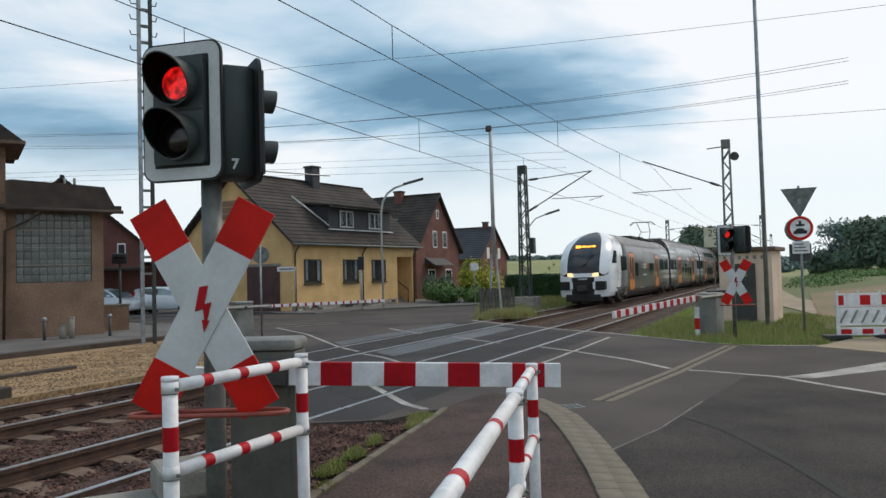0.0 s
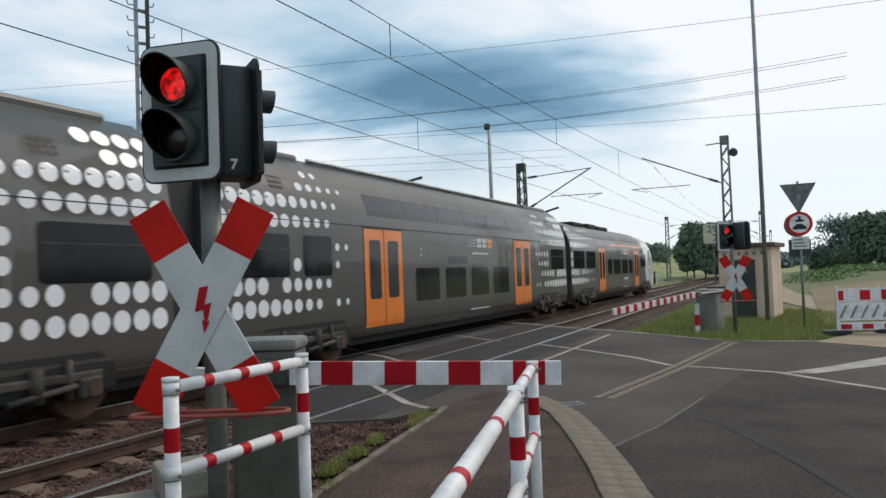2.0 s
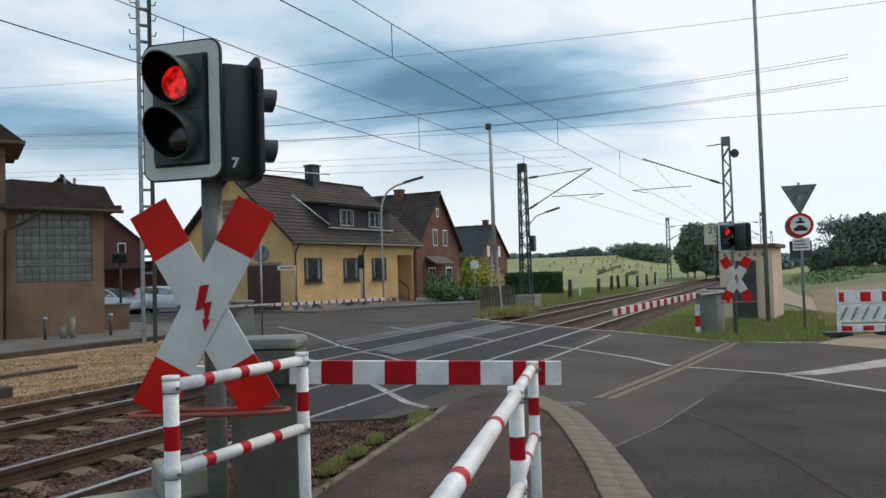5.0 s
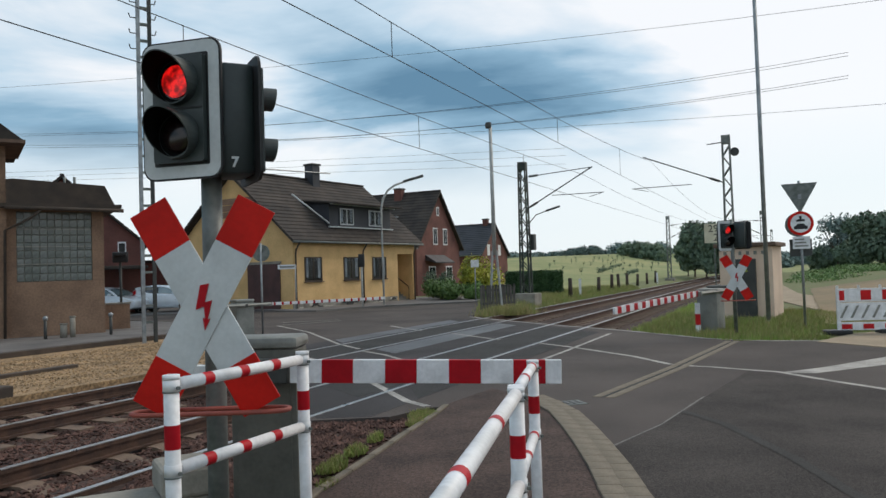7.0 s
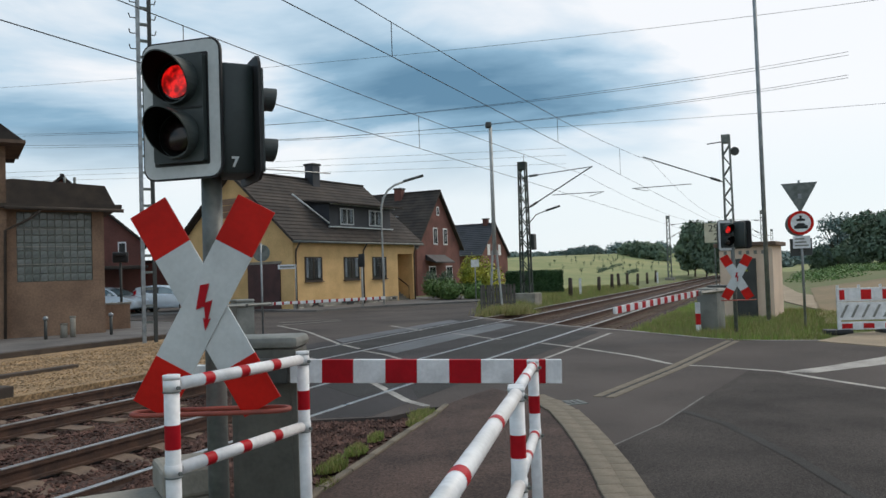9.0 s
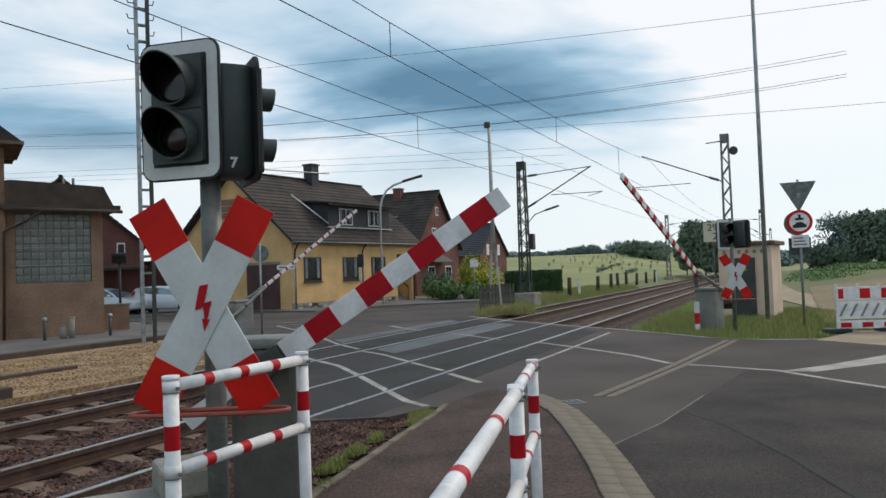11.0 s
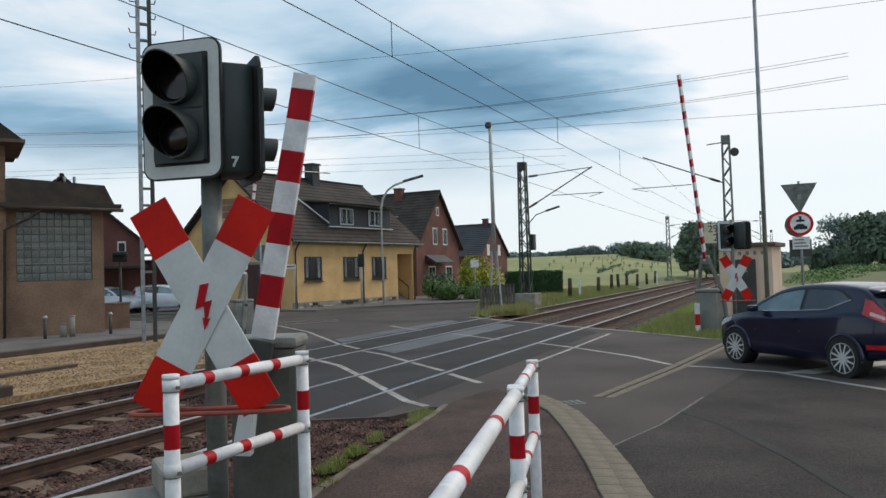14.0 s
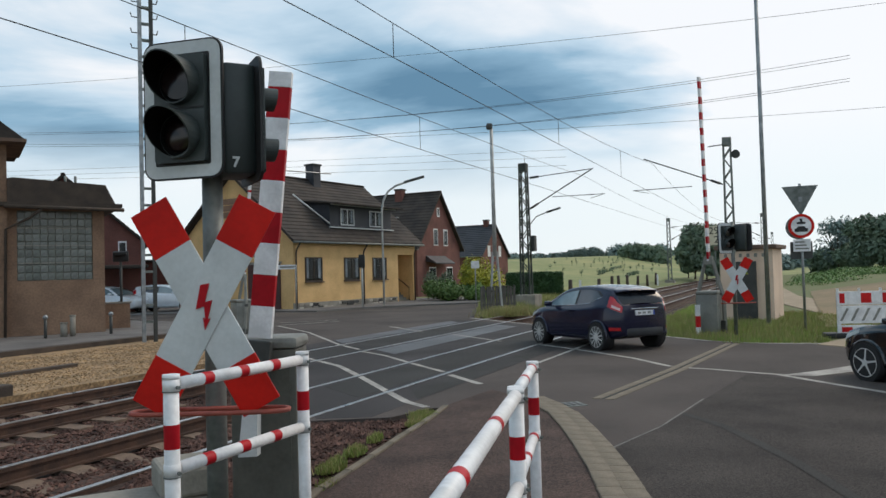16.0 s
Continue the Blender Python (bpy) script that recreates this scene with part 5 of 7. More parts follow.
def hatchback(paint, label, m, group="", spokes=10):
    """A small hatchback; x runs from the front bumper back, origin on the road between the wheels."""
    car = thing("car", label, "car", m, group)
    O = -2.0
    deck = [(0, 0.62), (0.12, 0.74), (0.5, 0.86), (1.05, 0.955), (1.6, 0.965), (2.6, 1.01), (3.3, 1.07), (3.75, 1.08), (3.92, 1.03)]
    wide = [(0, 0.46), (0.10, 0.66), (0.35, 0.78), (0.8, 0.835), (1.6, 0.845), (2.6, 0.85), (3.2, 0.85), (3.6, 0.805), (3.82, 0.73), (3.91, 0.65), (3.95, 0.56)]
    low = [(0, 0.34), (0.2, 0.24), (0.6, 0.21), (3.4, 0.22), (3.95, 0.36)]
    roof = [(1.02, 0.975), (1.35, 1.19), (1.75, 1.375), (2.1, 1.445), (2.5, 1.47), (3.0, 1.46), (3.4, 1.42), (3.62, 1.375), (3.72, 1.28), (3.88, 1.05)]
    rw = [(1.02, 0.70), (1.5, 0.62), (2.1, 0.585), (3.0, 0.575), (3.5, 0.55), (3.88, 0.60)]

    def even(curve, x):
        """The curve with its corners rounded off."""
        r = max(0.0, min(0.14, x - curve[0][0], curve[-1][0] - x))
        return sum(lerp_list(curve, x + r * k / 3) for k in range(-3, 4)) / 7

    def profile(x):
        w, zt, zl = even(wide, x), even(deck, x), even(low, x)
        h = zt - zl
        out = [(w * 0.90, zl), (w * 0.965, zl + 0.08 * h), (w * 0.985, zl + 0.2 * h), (w, zl + 0.40 * h), (w * 1.0, zl + 0.55 * h), (w * 0.985, zl + 0.66 * h), (w * 0.975, zl + 0.80 * h), (w * 0.95, zl + 0.92 * h), (w * 0.905, zt)]
        return out, zl, zt

    def flank(x, z):
        """Half width of the car's side at a place along it and a height."""
        out, zl, zt = profile(x)
        if z <= zt:
            return lerp_list([(b, a) for a, b in out], z)
        wb = out[-1][0]
        return wb - (wb - even(rw, x)) / 0.42 * (z - zt)

    bm = B()
    rows = []
    xs = [0, 0.02, 0.05, 0.09, 0.14, 0.2, 0.28] + [0.36 + 0.1 * k for k in range(33)] + [3.64, 3.70, 3.76, 3.81, 3.85, 3.89, 3.92, 3.94, 3.95]
    for x in xs:
        prof, zl, zt = profile(x)
        ring = prof + [(0.0, zt + (0.035 if x < 1.0 else 0.0))] + [(-a, b) for a, b in reversed(prof)]
        rows.append([bm.verts.new((O + x, a, b)) for a, b in ring])
    for a, b in zip(rows, rows[1:]):
        for k in range(len(a) - 1):
            bm.faces.new((a[k], a[k + 1], b[k + 1], b[k])).smooth = True
        bm.faces.new((a[0], b[0], b[-1], a[-1]))
    bm.faces.new(rows[0][::-1])
    bm.faces.new(rows[-1])
    body = part("body", bm, paint, car, smooth=True)
    # greenhouse
    bm = B()
    rows = []
    stations = [1.02 + 2.86 * k / 52 for k in range(53)]
    for x in stations:
        zr, zb = even(roof, x), even(deck, x) - 0.015
        zr = max(zr, zb + 0.002)
        k = max(0.0, min(1.0, (zr - zb) / 0.42))
        zs = max(zb, zr - 0.085 * k)
        we = flank(x, zs)
        ring = [(flank(x, zb), zb), (flank(x, zb + (zs - zb) * 0.5), zb + (zs - zb) * 0.5), (we, zs), (we * 0.975, zr - 0.045 * k), (we * 0.92, zr - 0.018 * k), (we * 0.6, zr), (0, zr + 0.012)]
        ring = ring + [(-a, b) for a, b in reversed(ring[:-1])]
        rows.append([bm.verts.new((O + x, a, b)) for a, b in ring])
    for x, a, b in zip(stations, rows, rows[1:]):
        for k in range(len(a) - 1):
            f = bm.faces.new((a[k], a[k + 1], b[k + 1], b[k]))
            f.smooth = True
            if 4 <= k <= 7:
                f.material_index = 1 if x < 1.68 else 2 if x > 3.64 else 0
    cabin = part("cabin", bm, [paint, CAR_GLASS, CAR_TINT], car, smooth=True)

    def panel(name, x0, x1, lo_z, hi_z, mat_, parent, sg, label="", lift=0.006, n=14):
        """A thin sheet that follows the flank between two heights."""
        bm = B()
        cols = []
        for k in range(n + 1):
            x = x0 + (x1 - x0) * k / n
            za = lo_z(x)
            zb = max(za + 0.002, hi_z(x))
            cols.append([[bm.verts.new((O + x, sg * (flank(x, z) + d), z)) for z in (za, (za + zb) / 2, zb)] for d in (lift, lift - 0.03)])
        for a, b in zip(cols, cols[1:]):
            for j in range(2):
                bm.faces.new((a[0][j], b[0][j], b[0][j + 1], a[0][j + 1])).smooth = True
                bm.faces.new((a[1][j + 1], b[1][j + 1], b[1][j], a[1][j]))
            bm.faces.new((a[0][2], b[0][2], b[1][2], a[1][2]))
            bm.faces.new((a[1][0], b[1][0], b[0][0], a[0][0]))
        for c in (cols[0], cols[-1]):
            for j in range(2):
                bm.faces.new((c[0][j], c[0][j + 1], c[1][j + 1], c[1][j]))
        return part(name, bm, mat_, parent, label, smooth=True)

    sill = lambda x: even(deck, x) + 0.028
    top = lambda x: even(roof, x) - 0.105
    for sg in (1, -1):
        panel("window_surround", 1.19, 3.36, lambda x: sill(x) - 0.012 + max(0, x - 2.9) * 0.28, lambda x: min(top(x) + 0.012, 1.235 + (3.36 - x) * 0.55), BLACK, cabin, sg, "black window seal", 0.004, 30)
        panel("side_window", 1.24, 2.32, sill, top, CAR_GLASS, cabin, sg, "door window tinted pale for the sky it reflects", 0.009, 20)
        panel("rear_side_window", 2.40, 3.30, lambda x: sill(x) + max(0, x - 2.9) * 0.28, lambda x: min(top(x), 1.225 + (3.30 - x) * 0.55), CAR_GREY_GLASS, cabin, sg, "rear side window", 0.009, 18)
        bm = B()
        pipe(bm, [(O + x, sg * (flank(x, sill(x) + max(0, x - 2.9) * 0.28) + 0.008), sill(x) - 0.010 + max(0, x - 2.9) * 0.28) for x in (1.25, 1.6, 2.0, 2.4, 2.7, 2.9, 3.1, 3.25, 3.34)], 0.009, 6)
        part("chrome_strip", bm, CHROME, body, "thin chrome window strip")
        bm = B()
        box(bm, O + 1.30, O + 1.45, sg * 0.93 - 0.09, sg * 0.93 + 0.09, 0.97, 1.09, 0.045)
        part("mirror", bm, paint, body, smooth=True)
        panel("door_seam", 2.372, 2.384, lambda x: 0.34, lambda x: sill(x) - 0.03, BLACK, body, sg, "", 0.0025, 2)
        panel("door_seam", 1.30, 1.312, lambda x: 0.34, lambda x: sill(x) - 0.03, BLACK, body, sg, "", 0.0025, 2)
        bm = B()
        box(bm, O + 2.12, O + 2.30, sg * 0.85 - 0.03, sg * 0.85 + 0.012, 0.86, 0.90, 0.012)
        part("door_handle", bm, paint, body, smooth=True)
        lamp = panel("tail_lamp", 3.60, 3.925, lambda x: 1.00 - (x - 3.60) * 0.42, lambda x: 1.235 - (x - 3.60) * 0.30 - max(0, x - 3.72) * 0.75, TAIL_RED, body, sg, "red tail lamp", 0.014)
        panel("clear_lens", 3.72, 3.90, lambda x: 0.985 - (x - 3.72) * 0.40, lambda x: 1.035 - (x - 3.72) * 0.40, LAMP_PALE, lamp, sg, "pale reversing lens", 0.018, 5)
        panel("rear_reflector", 3.66, 3.90, lambda x: 0.46, lambda x: 0.53, TAIL_RED, body, sg, "", 0.008, 6)
        panel("headlamp", 0.10, 0.60, lambda x: 0.60 + (x - 0.1) * 0.36, lambda x: 0.69 + (x - 0.1) * 0.30, SIGN_WHITE, body, sg, "", 0.006, 8)
        panel("side_sill", 1.12, 2.95, lambda x: 0.235, lambda x: 0.32, paint, body, sg, "", 0.025, 10)
        for x in (0.80, 3.29):
            part("wheel_arch", rod(B(), (O + x, sg * 0.60, 0.315), (O + x, sg * 0.856, 0.315), 0.335, n=36), BLACK, body)
            bm = B()
            pipe(bm, [(O + x + 0.355 * math.cos(radians(a)), sg * 0.838, 0.315 + 0.355 * math.sin(radians(a))) for a in range(-8, 190, 9)], 0.026, 8)
            part("arch_lip", bm, paint, body, smooth=True)
            wheel = part("wheel", rod(B(), (O + x, sg * 0.68, 0.305), (O + x, sg * 0.872, 0.305), 0.312, n=28), BLACK, body, "black tyre on a spoked alloy rim", smooth=True)
            bm = B()
            c = Vector((O + x, sg * 0.877, 0.305))
            for k in range(spokes):
                a = 2 * math.pi * k / spokes + 0.2
                d = Vector((math.cos(a), 0, math.sin(a)))
                tng = Vector((-math.sin(a), 0, math.cos(a)))
                v = []
                for r, w2 in ((0.05, 0.019), (0.232, 0.013)):
                    v += [c + d * r - tng * w2, c + d * r + tng * w2]
                bm.faces.new([bm.verts.new(v[i]) for i in (0, 2, 3, 1)])
            rod(bm, c + Vector((0, -0.006 * sg, 0)), c + Vector((0, 0.004 * sg, 0)), 0.055, n=16)
            ring = []
            for k in range(28):
                a = 2 * math.pi * k / 28
                ring.append([bm.verts.new(c + Vector((r * math.cos(a), 0, r * math.sin(a)))) for r in (0.228, 0.240)])
            for k in range(28):
                bm.faces.new((ring[k][0], ring[k][1], ring[(k + 1) % 28][1], ring[(k + 1) % 28][0]))
            part("rim", bm, ALLOY, wheel, "spoked alloy rim")
    bm = B()
    edge = [(3.50, 1.412, 1.37), (3.60, 1.402, 1.355), (3.70, 1.385, 1.34), (3.77, 1.368, 1.338), (3.80, 1.352, 1.342)]
    rows = []
    for u in [-1 + k / 8 for k in range(17)]:
        back = 0.07 * u * u
        rows.append([bm.verts.new((O + x - back, u * 0.575, z - 0.035 * u ** 4)) for x, z, _ in edge] + [bm.verts.new((O + x - back, u * 0.575, z - 0.035 * u ** 4)) for x, _, z in reversed(edge)])
    for a, b in zip(rows, rows[1:]):
        for k in range(len(a)):
            bm.faces.new((a[k], a[(k + 1) % len(a)], b[(k + 1) % len(a)], b[k])).smooth = True
    bm.faces.new(rows[0]), bm.faces.new(rows[-1][::-1])
    part("spoiler", bm, paint, body)
    part("rear_bumper", box(B(), O + 3.70, O + 3.972, -0.52, 0.52, 0.31, 0.52, 0.06), PLASTIC, body, "dark plastic lower bumper", smooth=True)
    bm = B()
    box(bm, O + 3.93, O + 3.965, -0.38, 0.38, 0.925, 0.955, 0.008)
    part("chrome_bar", bm, CHROME, body)
    pl = part("number_plate", box(B(), O + 3.94, O + 3.972, -0.26, 0.26, 0.79, 0.90, 0.006), WHITE, body, "white plate with plain bars")
    part("plate_band", box(B(), O + 3.945, O + 3.975, 0.222, 0.258, 0.795, 0.895), CAR_STRIP, pl)
    for k in range(3):
        part("plate_bar", box(B(), O + 3.945, O + 3.975, -0.20 + k * 0.135, -0.12 + k * 0.135, 0.825, 0.868), BOXGREY, pl)
    return car


LAMP_PALE = material("pale_lens", (0.75, 0.52, 0.52), (0.65, 0.42, 0.42), 0.15, big=6, fine=30, bump=0.0, coat=0.8)
CAR_STRIP = material("blue_plate_band", (0.03, 0.08, 0.45), None, 0.4, big=3, fine=20, bump=0.0)


def car_pose(x, y, heading):
    """heading: degrees to the left of straight ahead of the camera; the nose points that way."""
    return pose(x, y, 0.0, 0, 0, -90 + heading)


dark_car = hatchback(CAR_BLUE, "dark blue three door hatchback driving onto the crossing", car_pose(3.6, 19, 26), spokes=12)
MOVERS.append((dark_car, [(0, car_pose(44.0, -14.0, 62)), (11.0, car_pose(13.6, 4.4, 44)), (12.0, car_pose(10.3, 8.2, 30)), (12.5, car_pose(8.95, 10.1, 22)), (13.0, car_pose(8.09, 11.44, 18)), (13.5, car_pose(7.37, 12.66, 18)), (14.0, car_pose(6.59, 13.93, 19)),
                          (14.5, car_pose(5.81, 15.21, 22)), (15.0, car_pose(5.06, 16.57, 24)), (15.5, car_pose(4.35, 18.02, 24.5)), (16.0, car_pose(3.67, 19.64, 24.5))]))
black_car = hatchback(CAR_BLACK, "black car following towards the crossing", car_pose(30, 3, 62) @ Matrix.Diagonal((1, 1, 0.93, 1)), spokes=5)
MOVERS.append((black_car, [(0, car_pose(70.0, -30, 62)), (14.0, car_pose(14.6, 3.4, 50)), (15.0, car_pose(10.9, 7.0, 34)), (15.5, car_pose(9.05, 9.3, 24)), (16.0, car_pose(7.60, 11.35, 14))]))


# ---- plants ----
def leaves(bm_v, bm_f, c, rad, count, size, flat=1.0):
    """Leaf quads over the outer part of a lumpy clump."""
    for _ in range(count):
        d = Vector((random.gauss(0, 1), random.gauss(0, 1), random.gauss(0, 1))).normalized()
        r = random.uniform(0.62, 1.05)
        p = Vector(c) + Vector((d.x * rad[0], d.y * rad[1], d.z * rad[2])) * r
        u = Vector((random.uniform(-1, 1), random.uniform(-1, 1), random.uniform(-1, 1))).normalized()
        v = u.cross(d + Vector((0.01, 0.02, 0.4))).normalized()
        s = size * random.uniform(0.6, 1.3)
        b = len(bm_v)
        bm_v += [tuple(p - u * s), tuple(p + v * s * 0.55), tuple(p + u * s), tuple(p - v * s * 0.55)]
        bm_f.append((b, b + 1, b + 2, b + 3))


def crown_mesh(name, clumps, mat, parent=None, label=""):
    v, f = [], []
    for c, rad, n, size in clumps:
        leaves(v, f, c, rad, n, size)
    me = bpy.data.meshes.new(name)
    me.from_pydata(v, [], f)
    me.materials.append(mat)
    ob = new(name, me)
    if parent:
        ob.parent = parent
    if label:
        tagged(ob, label)
    return ob


def tree(x, y, z, h, r, mat, label, n=14, leaf=0.22, per=260, trunk=0.35, group="trees"):
    t = thing("tree", label, "tree", pose(x, y, z), group)
    th = h * trunk
    bm = B()
    rod(bm, (0, 0, -0.2), (0.05 * h * 0.2, 0, th), 0.035 * h * 0.6, 0.02 * h * 0.6, n=8)
    for k in range(6):
        a = k * 1.1 + random.random()
        rod(bm, (0.01 * h, 0, th * random.uniform(0.75, 1.0)), (r * 0.6 * math.cos(a), r * 0.6 * math.sin(a), h * random.uniform(0.5, 0.8)), 0.010 * h, 0.004 * h, n=6)
    rod(bm, (0.01 * h, 0, th), (0, 0, h * 0.85), 0.012 * h, 0.004 * h, n=6)
    part("trunk", bm, BARK, t)
    clumps = []
    for k in range(n):
        a, q = random.uniform(0, 2 * math.pi), random.uniform(0.15, 0.75) * r
        zz = th * 0.9 + (h - th) * random.uniform(0.12, 0.88)
        sh = 1.0 - abs((zz - th) / (h - th) - 0.42) * 0.8
        cr = r * random.uniform(0.30, 0.52)
        clumps.append(((q * sh * math.cos(a), q * sh * math.sin(a), zz), (cr, cr, cr * 0.8), per, leaf))
    crown_mesh("crown", clumps, mat, t)
    return t


def bush(x, y, z, w, h, mat, label, category="bush", n=8, leaf=0.09, per=420):
    t = thing(category.replace(" ", "_"), label, category, pose(x, y, z), "bushes")
    clumps = [((random.uniform(-0.5, 0.5) * w, random.uniform(-0.35, 0.35) * w, h * random.uniform(0.25, 0.72)), (w * 0.32, w * 0.32, h * 0.34), per, leaf) for _ in range(n)]
    crown_mesh("foliage", clumps, mat, t)
    bm = B()
    for k in range(4):
        rod(bm, (0, 0, -0.1), (random.uniform(-0.3, 0.3) * w, random.uniform(-0.2, 0.2) * w, h * 0.6), 0.03, 0.01, n=5)
    part("stem", bm, BARK, t)
    return t


def blades(name, count, place, height, mat, label):
    v, f = [], []
    for _ in range(count):
        x, y, z = place()
        h = height * random.uniform(0.4, 1.2)
        a = random.uniform(0, math.pi)
        w = 0.006 + 0.02 * height
        dx, dy = math.cos(a) * w, math.sin(a) * w
        lx, ly = random.uniform(-0.4, 0.4) * h, random.uniform(-0.4, 0.4) * h
        b = len(v)
        v += [(x - dx, y - dy, z), (x + dx, y + dy, z), (x + lx + dx * 0.3, y + ly + dy * 0.3, z + h)]
        f.append((b, b + 1, b + 2))
    me = bpy.data.meshes.new(name)
    me.from_pydata(v, [], f)
    me.materials.append(mat)
    return tagged(new(name, me), label, "grass", kind="stuff")


# ---- houses ----
def window_unit(parent, x0, x1, z0, z1, y, frame_mat, sill=True, split=2, name="window"):
    w = part(name, box(B(), x0, x1, y - 0.02, y + 0.10, z0, z1), BLACK, parent, "dark recessed window")
    t = 0.07
    bm = B()
    for a, b, c, d in ((x0, x1, z0, z0 + t), (x0, x1, z1 - t, z1), (x0, x0 + t, z0 + t, z1 - t), (x1 - t, x1, z0 + t, z1 - t)):
        box(bm, a, b, y - 0.05, y + 0.0, c, d)
    for k in range(1, split):
        xm = x0 + (x1 - x0) * k / split
        box(bm, xm - 0.035, xm + 0.035, y - 0.045, y, z0 + t, z1 - t)
    part("window_frame", bm, frame_mat, w)
    for k in range(split):
        a, b = x0 + t + (x1 - x0 - 2 * t) * k / split, x0 + t + (x1 - x0 - 2 * t) * (k + 1) / split
        part("pane", box(B(), a + 0.01, b - 0.01, y - 0.036, y - 0.032, z0 + t, z1 - t), PANE, w).visible_shadow = False
        bm = B()
        c0, c1 = (a + 0.05, a + 0.35 * (b - a)) if k == 0 else (a + 0.55 * (b - a), b - 0.06)
        folds = [(c0 + (c1 - c0) * j / 12, y - 0.022 - 0.007 * (j % 2)) for j in range(13)]
        for (xa, ya), (xb, yb) in zip(folds, folds[1:]):
            bm.faces.new([bm.verts.new(q) for q in ((xa, ya, z0 + t + 0.12), (xb, yb, z0 + t + 0.12), (xb, yb, z1 - t), (xa, ya, z1 - t))])
        part("curtain", bm, CURTAIN, w, "pale net curtain")
    if sill:
        part("window_sill", box(B(), x0 - 0.06, x1 + 0.06, y - 0.14, y + 0.02, z0 - 0.06, z0), frame_mat if frame_mat is WHITE else WOOD, w)
    return w


CURTAIN = material("pale_curtain", (0.36, 0.38, 0.42), (0.22, 0.24, 0.28), 0.9, big=3, fine=30, bump=0.1)


def gable_roof(parent, L, D, eave, ridge, over, mat, thick=0.16):
    """Two slopes of tile courses, each course a step proud of the next."""
    half = D / 2 + over
    slope = math.hypot(half, ridge - eave)
    n = int(slope / 0.36)
    for sg in (-1, 1):
        top, low = [], []
        for k in range(n):
            a, b = k / n, (k + 1) / n
            for u, lift in ((a, 0.05), (b, 0.0)):
                top.append((D / 2 + sg * half * (1 - u), eave + (ridge - eave) * u + lift))
        low = [(D / 2, ridge - thick), (D / 2 + sg * half, eave - thick)]
        ring = top + low
        bm = B()
        lo = [bm.verts.new((-over, *p)) for p in ring]
        hi = [bm.verts.new((L + over, *p)) for p in ring]
        bm.faces.new(lo), bm.faces.new(hi[::-1])
        for j in range(len(ring)):
            bm.faces.new((lo[j], lo[(j + 1) % len(ring)], hi[(j + 1) % len(ring)], hi[j]))
        part("roof", bm, mat, parent)
    part("ridge_tile", box(B(), -over, L + over, D / 2 - 0.12, D / 2 + 0.12, ridge - 0.02, ridge + 0.09, 0.03), mat, parent)
    for sg in (-1, 1):
        y = D / 2 + sg * (half + 0.05)
        part("gutter", rod(B(), (-over, y, eave - 0.10), (L + over, y, eave - 0.10), 0.065, n=8), GALV_OLD, parent)


def walls(parent, L, D, eave, ridge, mat, plinth=None):
    bm = B()
    prof = [(0, -0.2), (D, -0.2), (D, eave - 0.02), (D / 2, ridge - 0.14), (0, eave - 0.02)]
    a = [bm.verts.new((0, y, z)) for y, z in prof]
    b = [bm.verts.new((L, y, z)) for y, z in prof]
    bm.faces.new(a), bm.faces.new(b[::-1])
    for k in range(5):
        bm.faces.new((a[k], a[(k + 1) % 5], b[(k + 1) % 5], b[k]))
    return part("wall", bm, mat, parent)


def chimney(parent, x, y, z0, z1, w, mat):
    c = part("chimney", box(B(), x - w, x + w, y - w, y + w, z0, z1, 0.02), mat, parent)
    part("chimney_cap", box(B(), x - w - 0.07, x + w + 0.07, y - w - 0.07, y + w + 0.07, z1, z1 + 0.12, 0.02), BOXDARK, c)


GARAGE = material("red_brown_door_paint", (0.085, 0.033, 0.030), (0.055, 0.024, 0.022), 0.6, big=1.5, fine=20, bump=0.1)
PLINTH_STONE = material("pale_rubble", (0.46, 0.43, 0.38), (0.30, 0.28, 0.24), 0.9, big=4, fine=25, bump=0.4, vary=0.35)
# yellow house
yh = thing("house", "yellow brick house with dark tiled roof and long dormer", "house", pose(-8.6, 45.1, 0, 0, 0, 57.9), "houses")
walls(yh, 10.25, 9.5, 4.15, 8.4, YELLOW)
part("porch_back_wall", box(B(), 10.25, 12.3, 1.5, 9.5, -0.2, 4.05), YELLOW, yh)
part("porch_lintel", box(B(), 10.25, 12.3, 0.0, 0.3, 3.25, 4.05), YELLOW, yh)
part("porch_pier", box(B(), 12.0, 12.3, 0.0, 0.3, -0.2, 3.25), YELLOW, yh)
part("porch_end_wall", box(B(), 12.05, 12.297, 0.3, 1.5, -0.2, 4.04), YELLOW, yh)
part("porch_handrail", pipe(B(), [(12.0, 1.45, 1.75), (12.0, 0.35, 1.0), (12.0, 0.35, 0.1)], 0.035), WOOD, yh, "dark handrail")
part("far_gable", prism(B(), [(0, 4.05), (9.5, 4.05), (4.75, 8.26)], 12.05, 12.3, Matrix(((0, 0, 1, 0), (1, 0, 0, 0), (0, 1, 0, 0), (0, 0, 0, 1)))), YELLOW, yh)
part("garage_door", box(B(), -0.06, 0.02, 1.0, 3.6, 0.0, 2.7), GARAGE, yh, "dark brown garage door")
part("garage_lintel", box(B(), -0.07, 0.02, 0.9, 3.7, 2.7, 2.85), CONCRETE, yh)
part("plinth", box(B(), -0.04, 10.05, -0.06, 0.06, -0.2, 0.42, 0.01), CONCRETE, yh, "rough stone plinth")
gable_roof(yh, 12.3, 9.5, 4.0, 8.45, 0.45, ROOF)
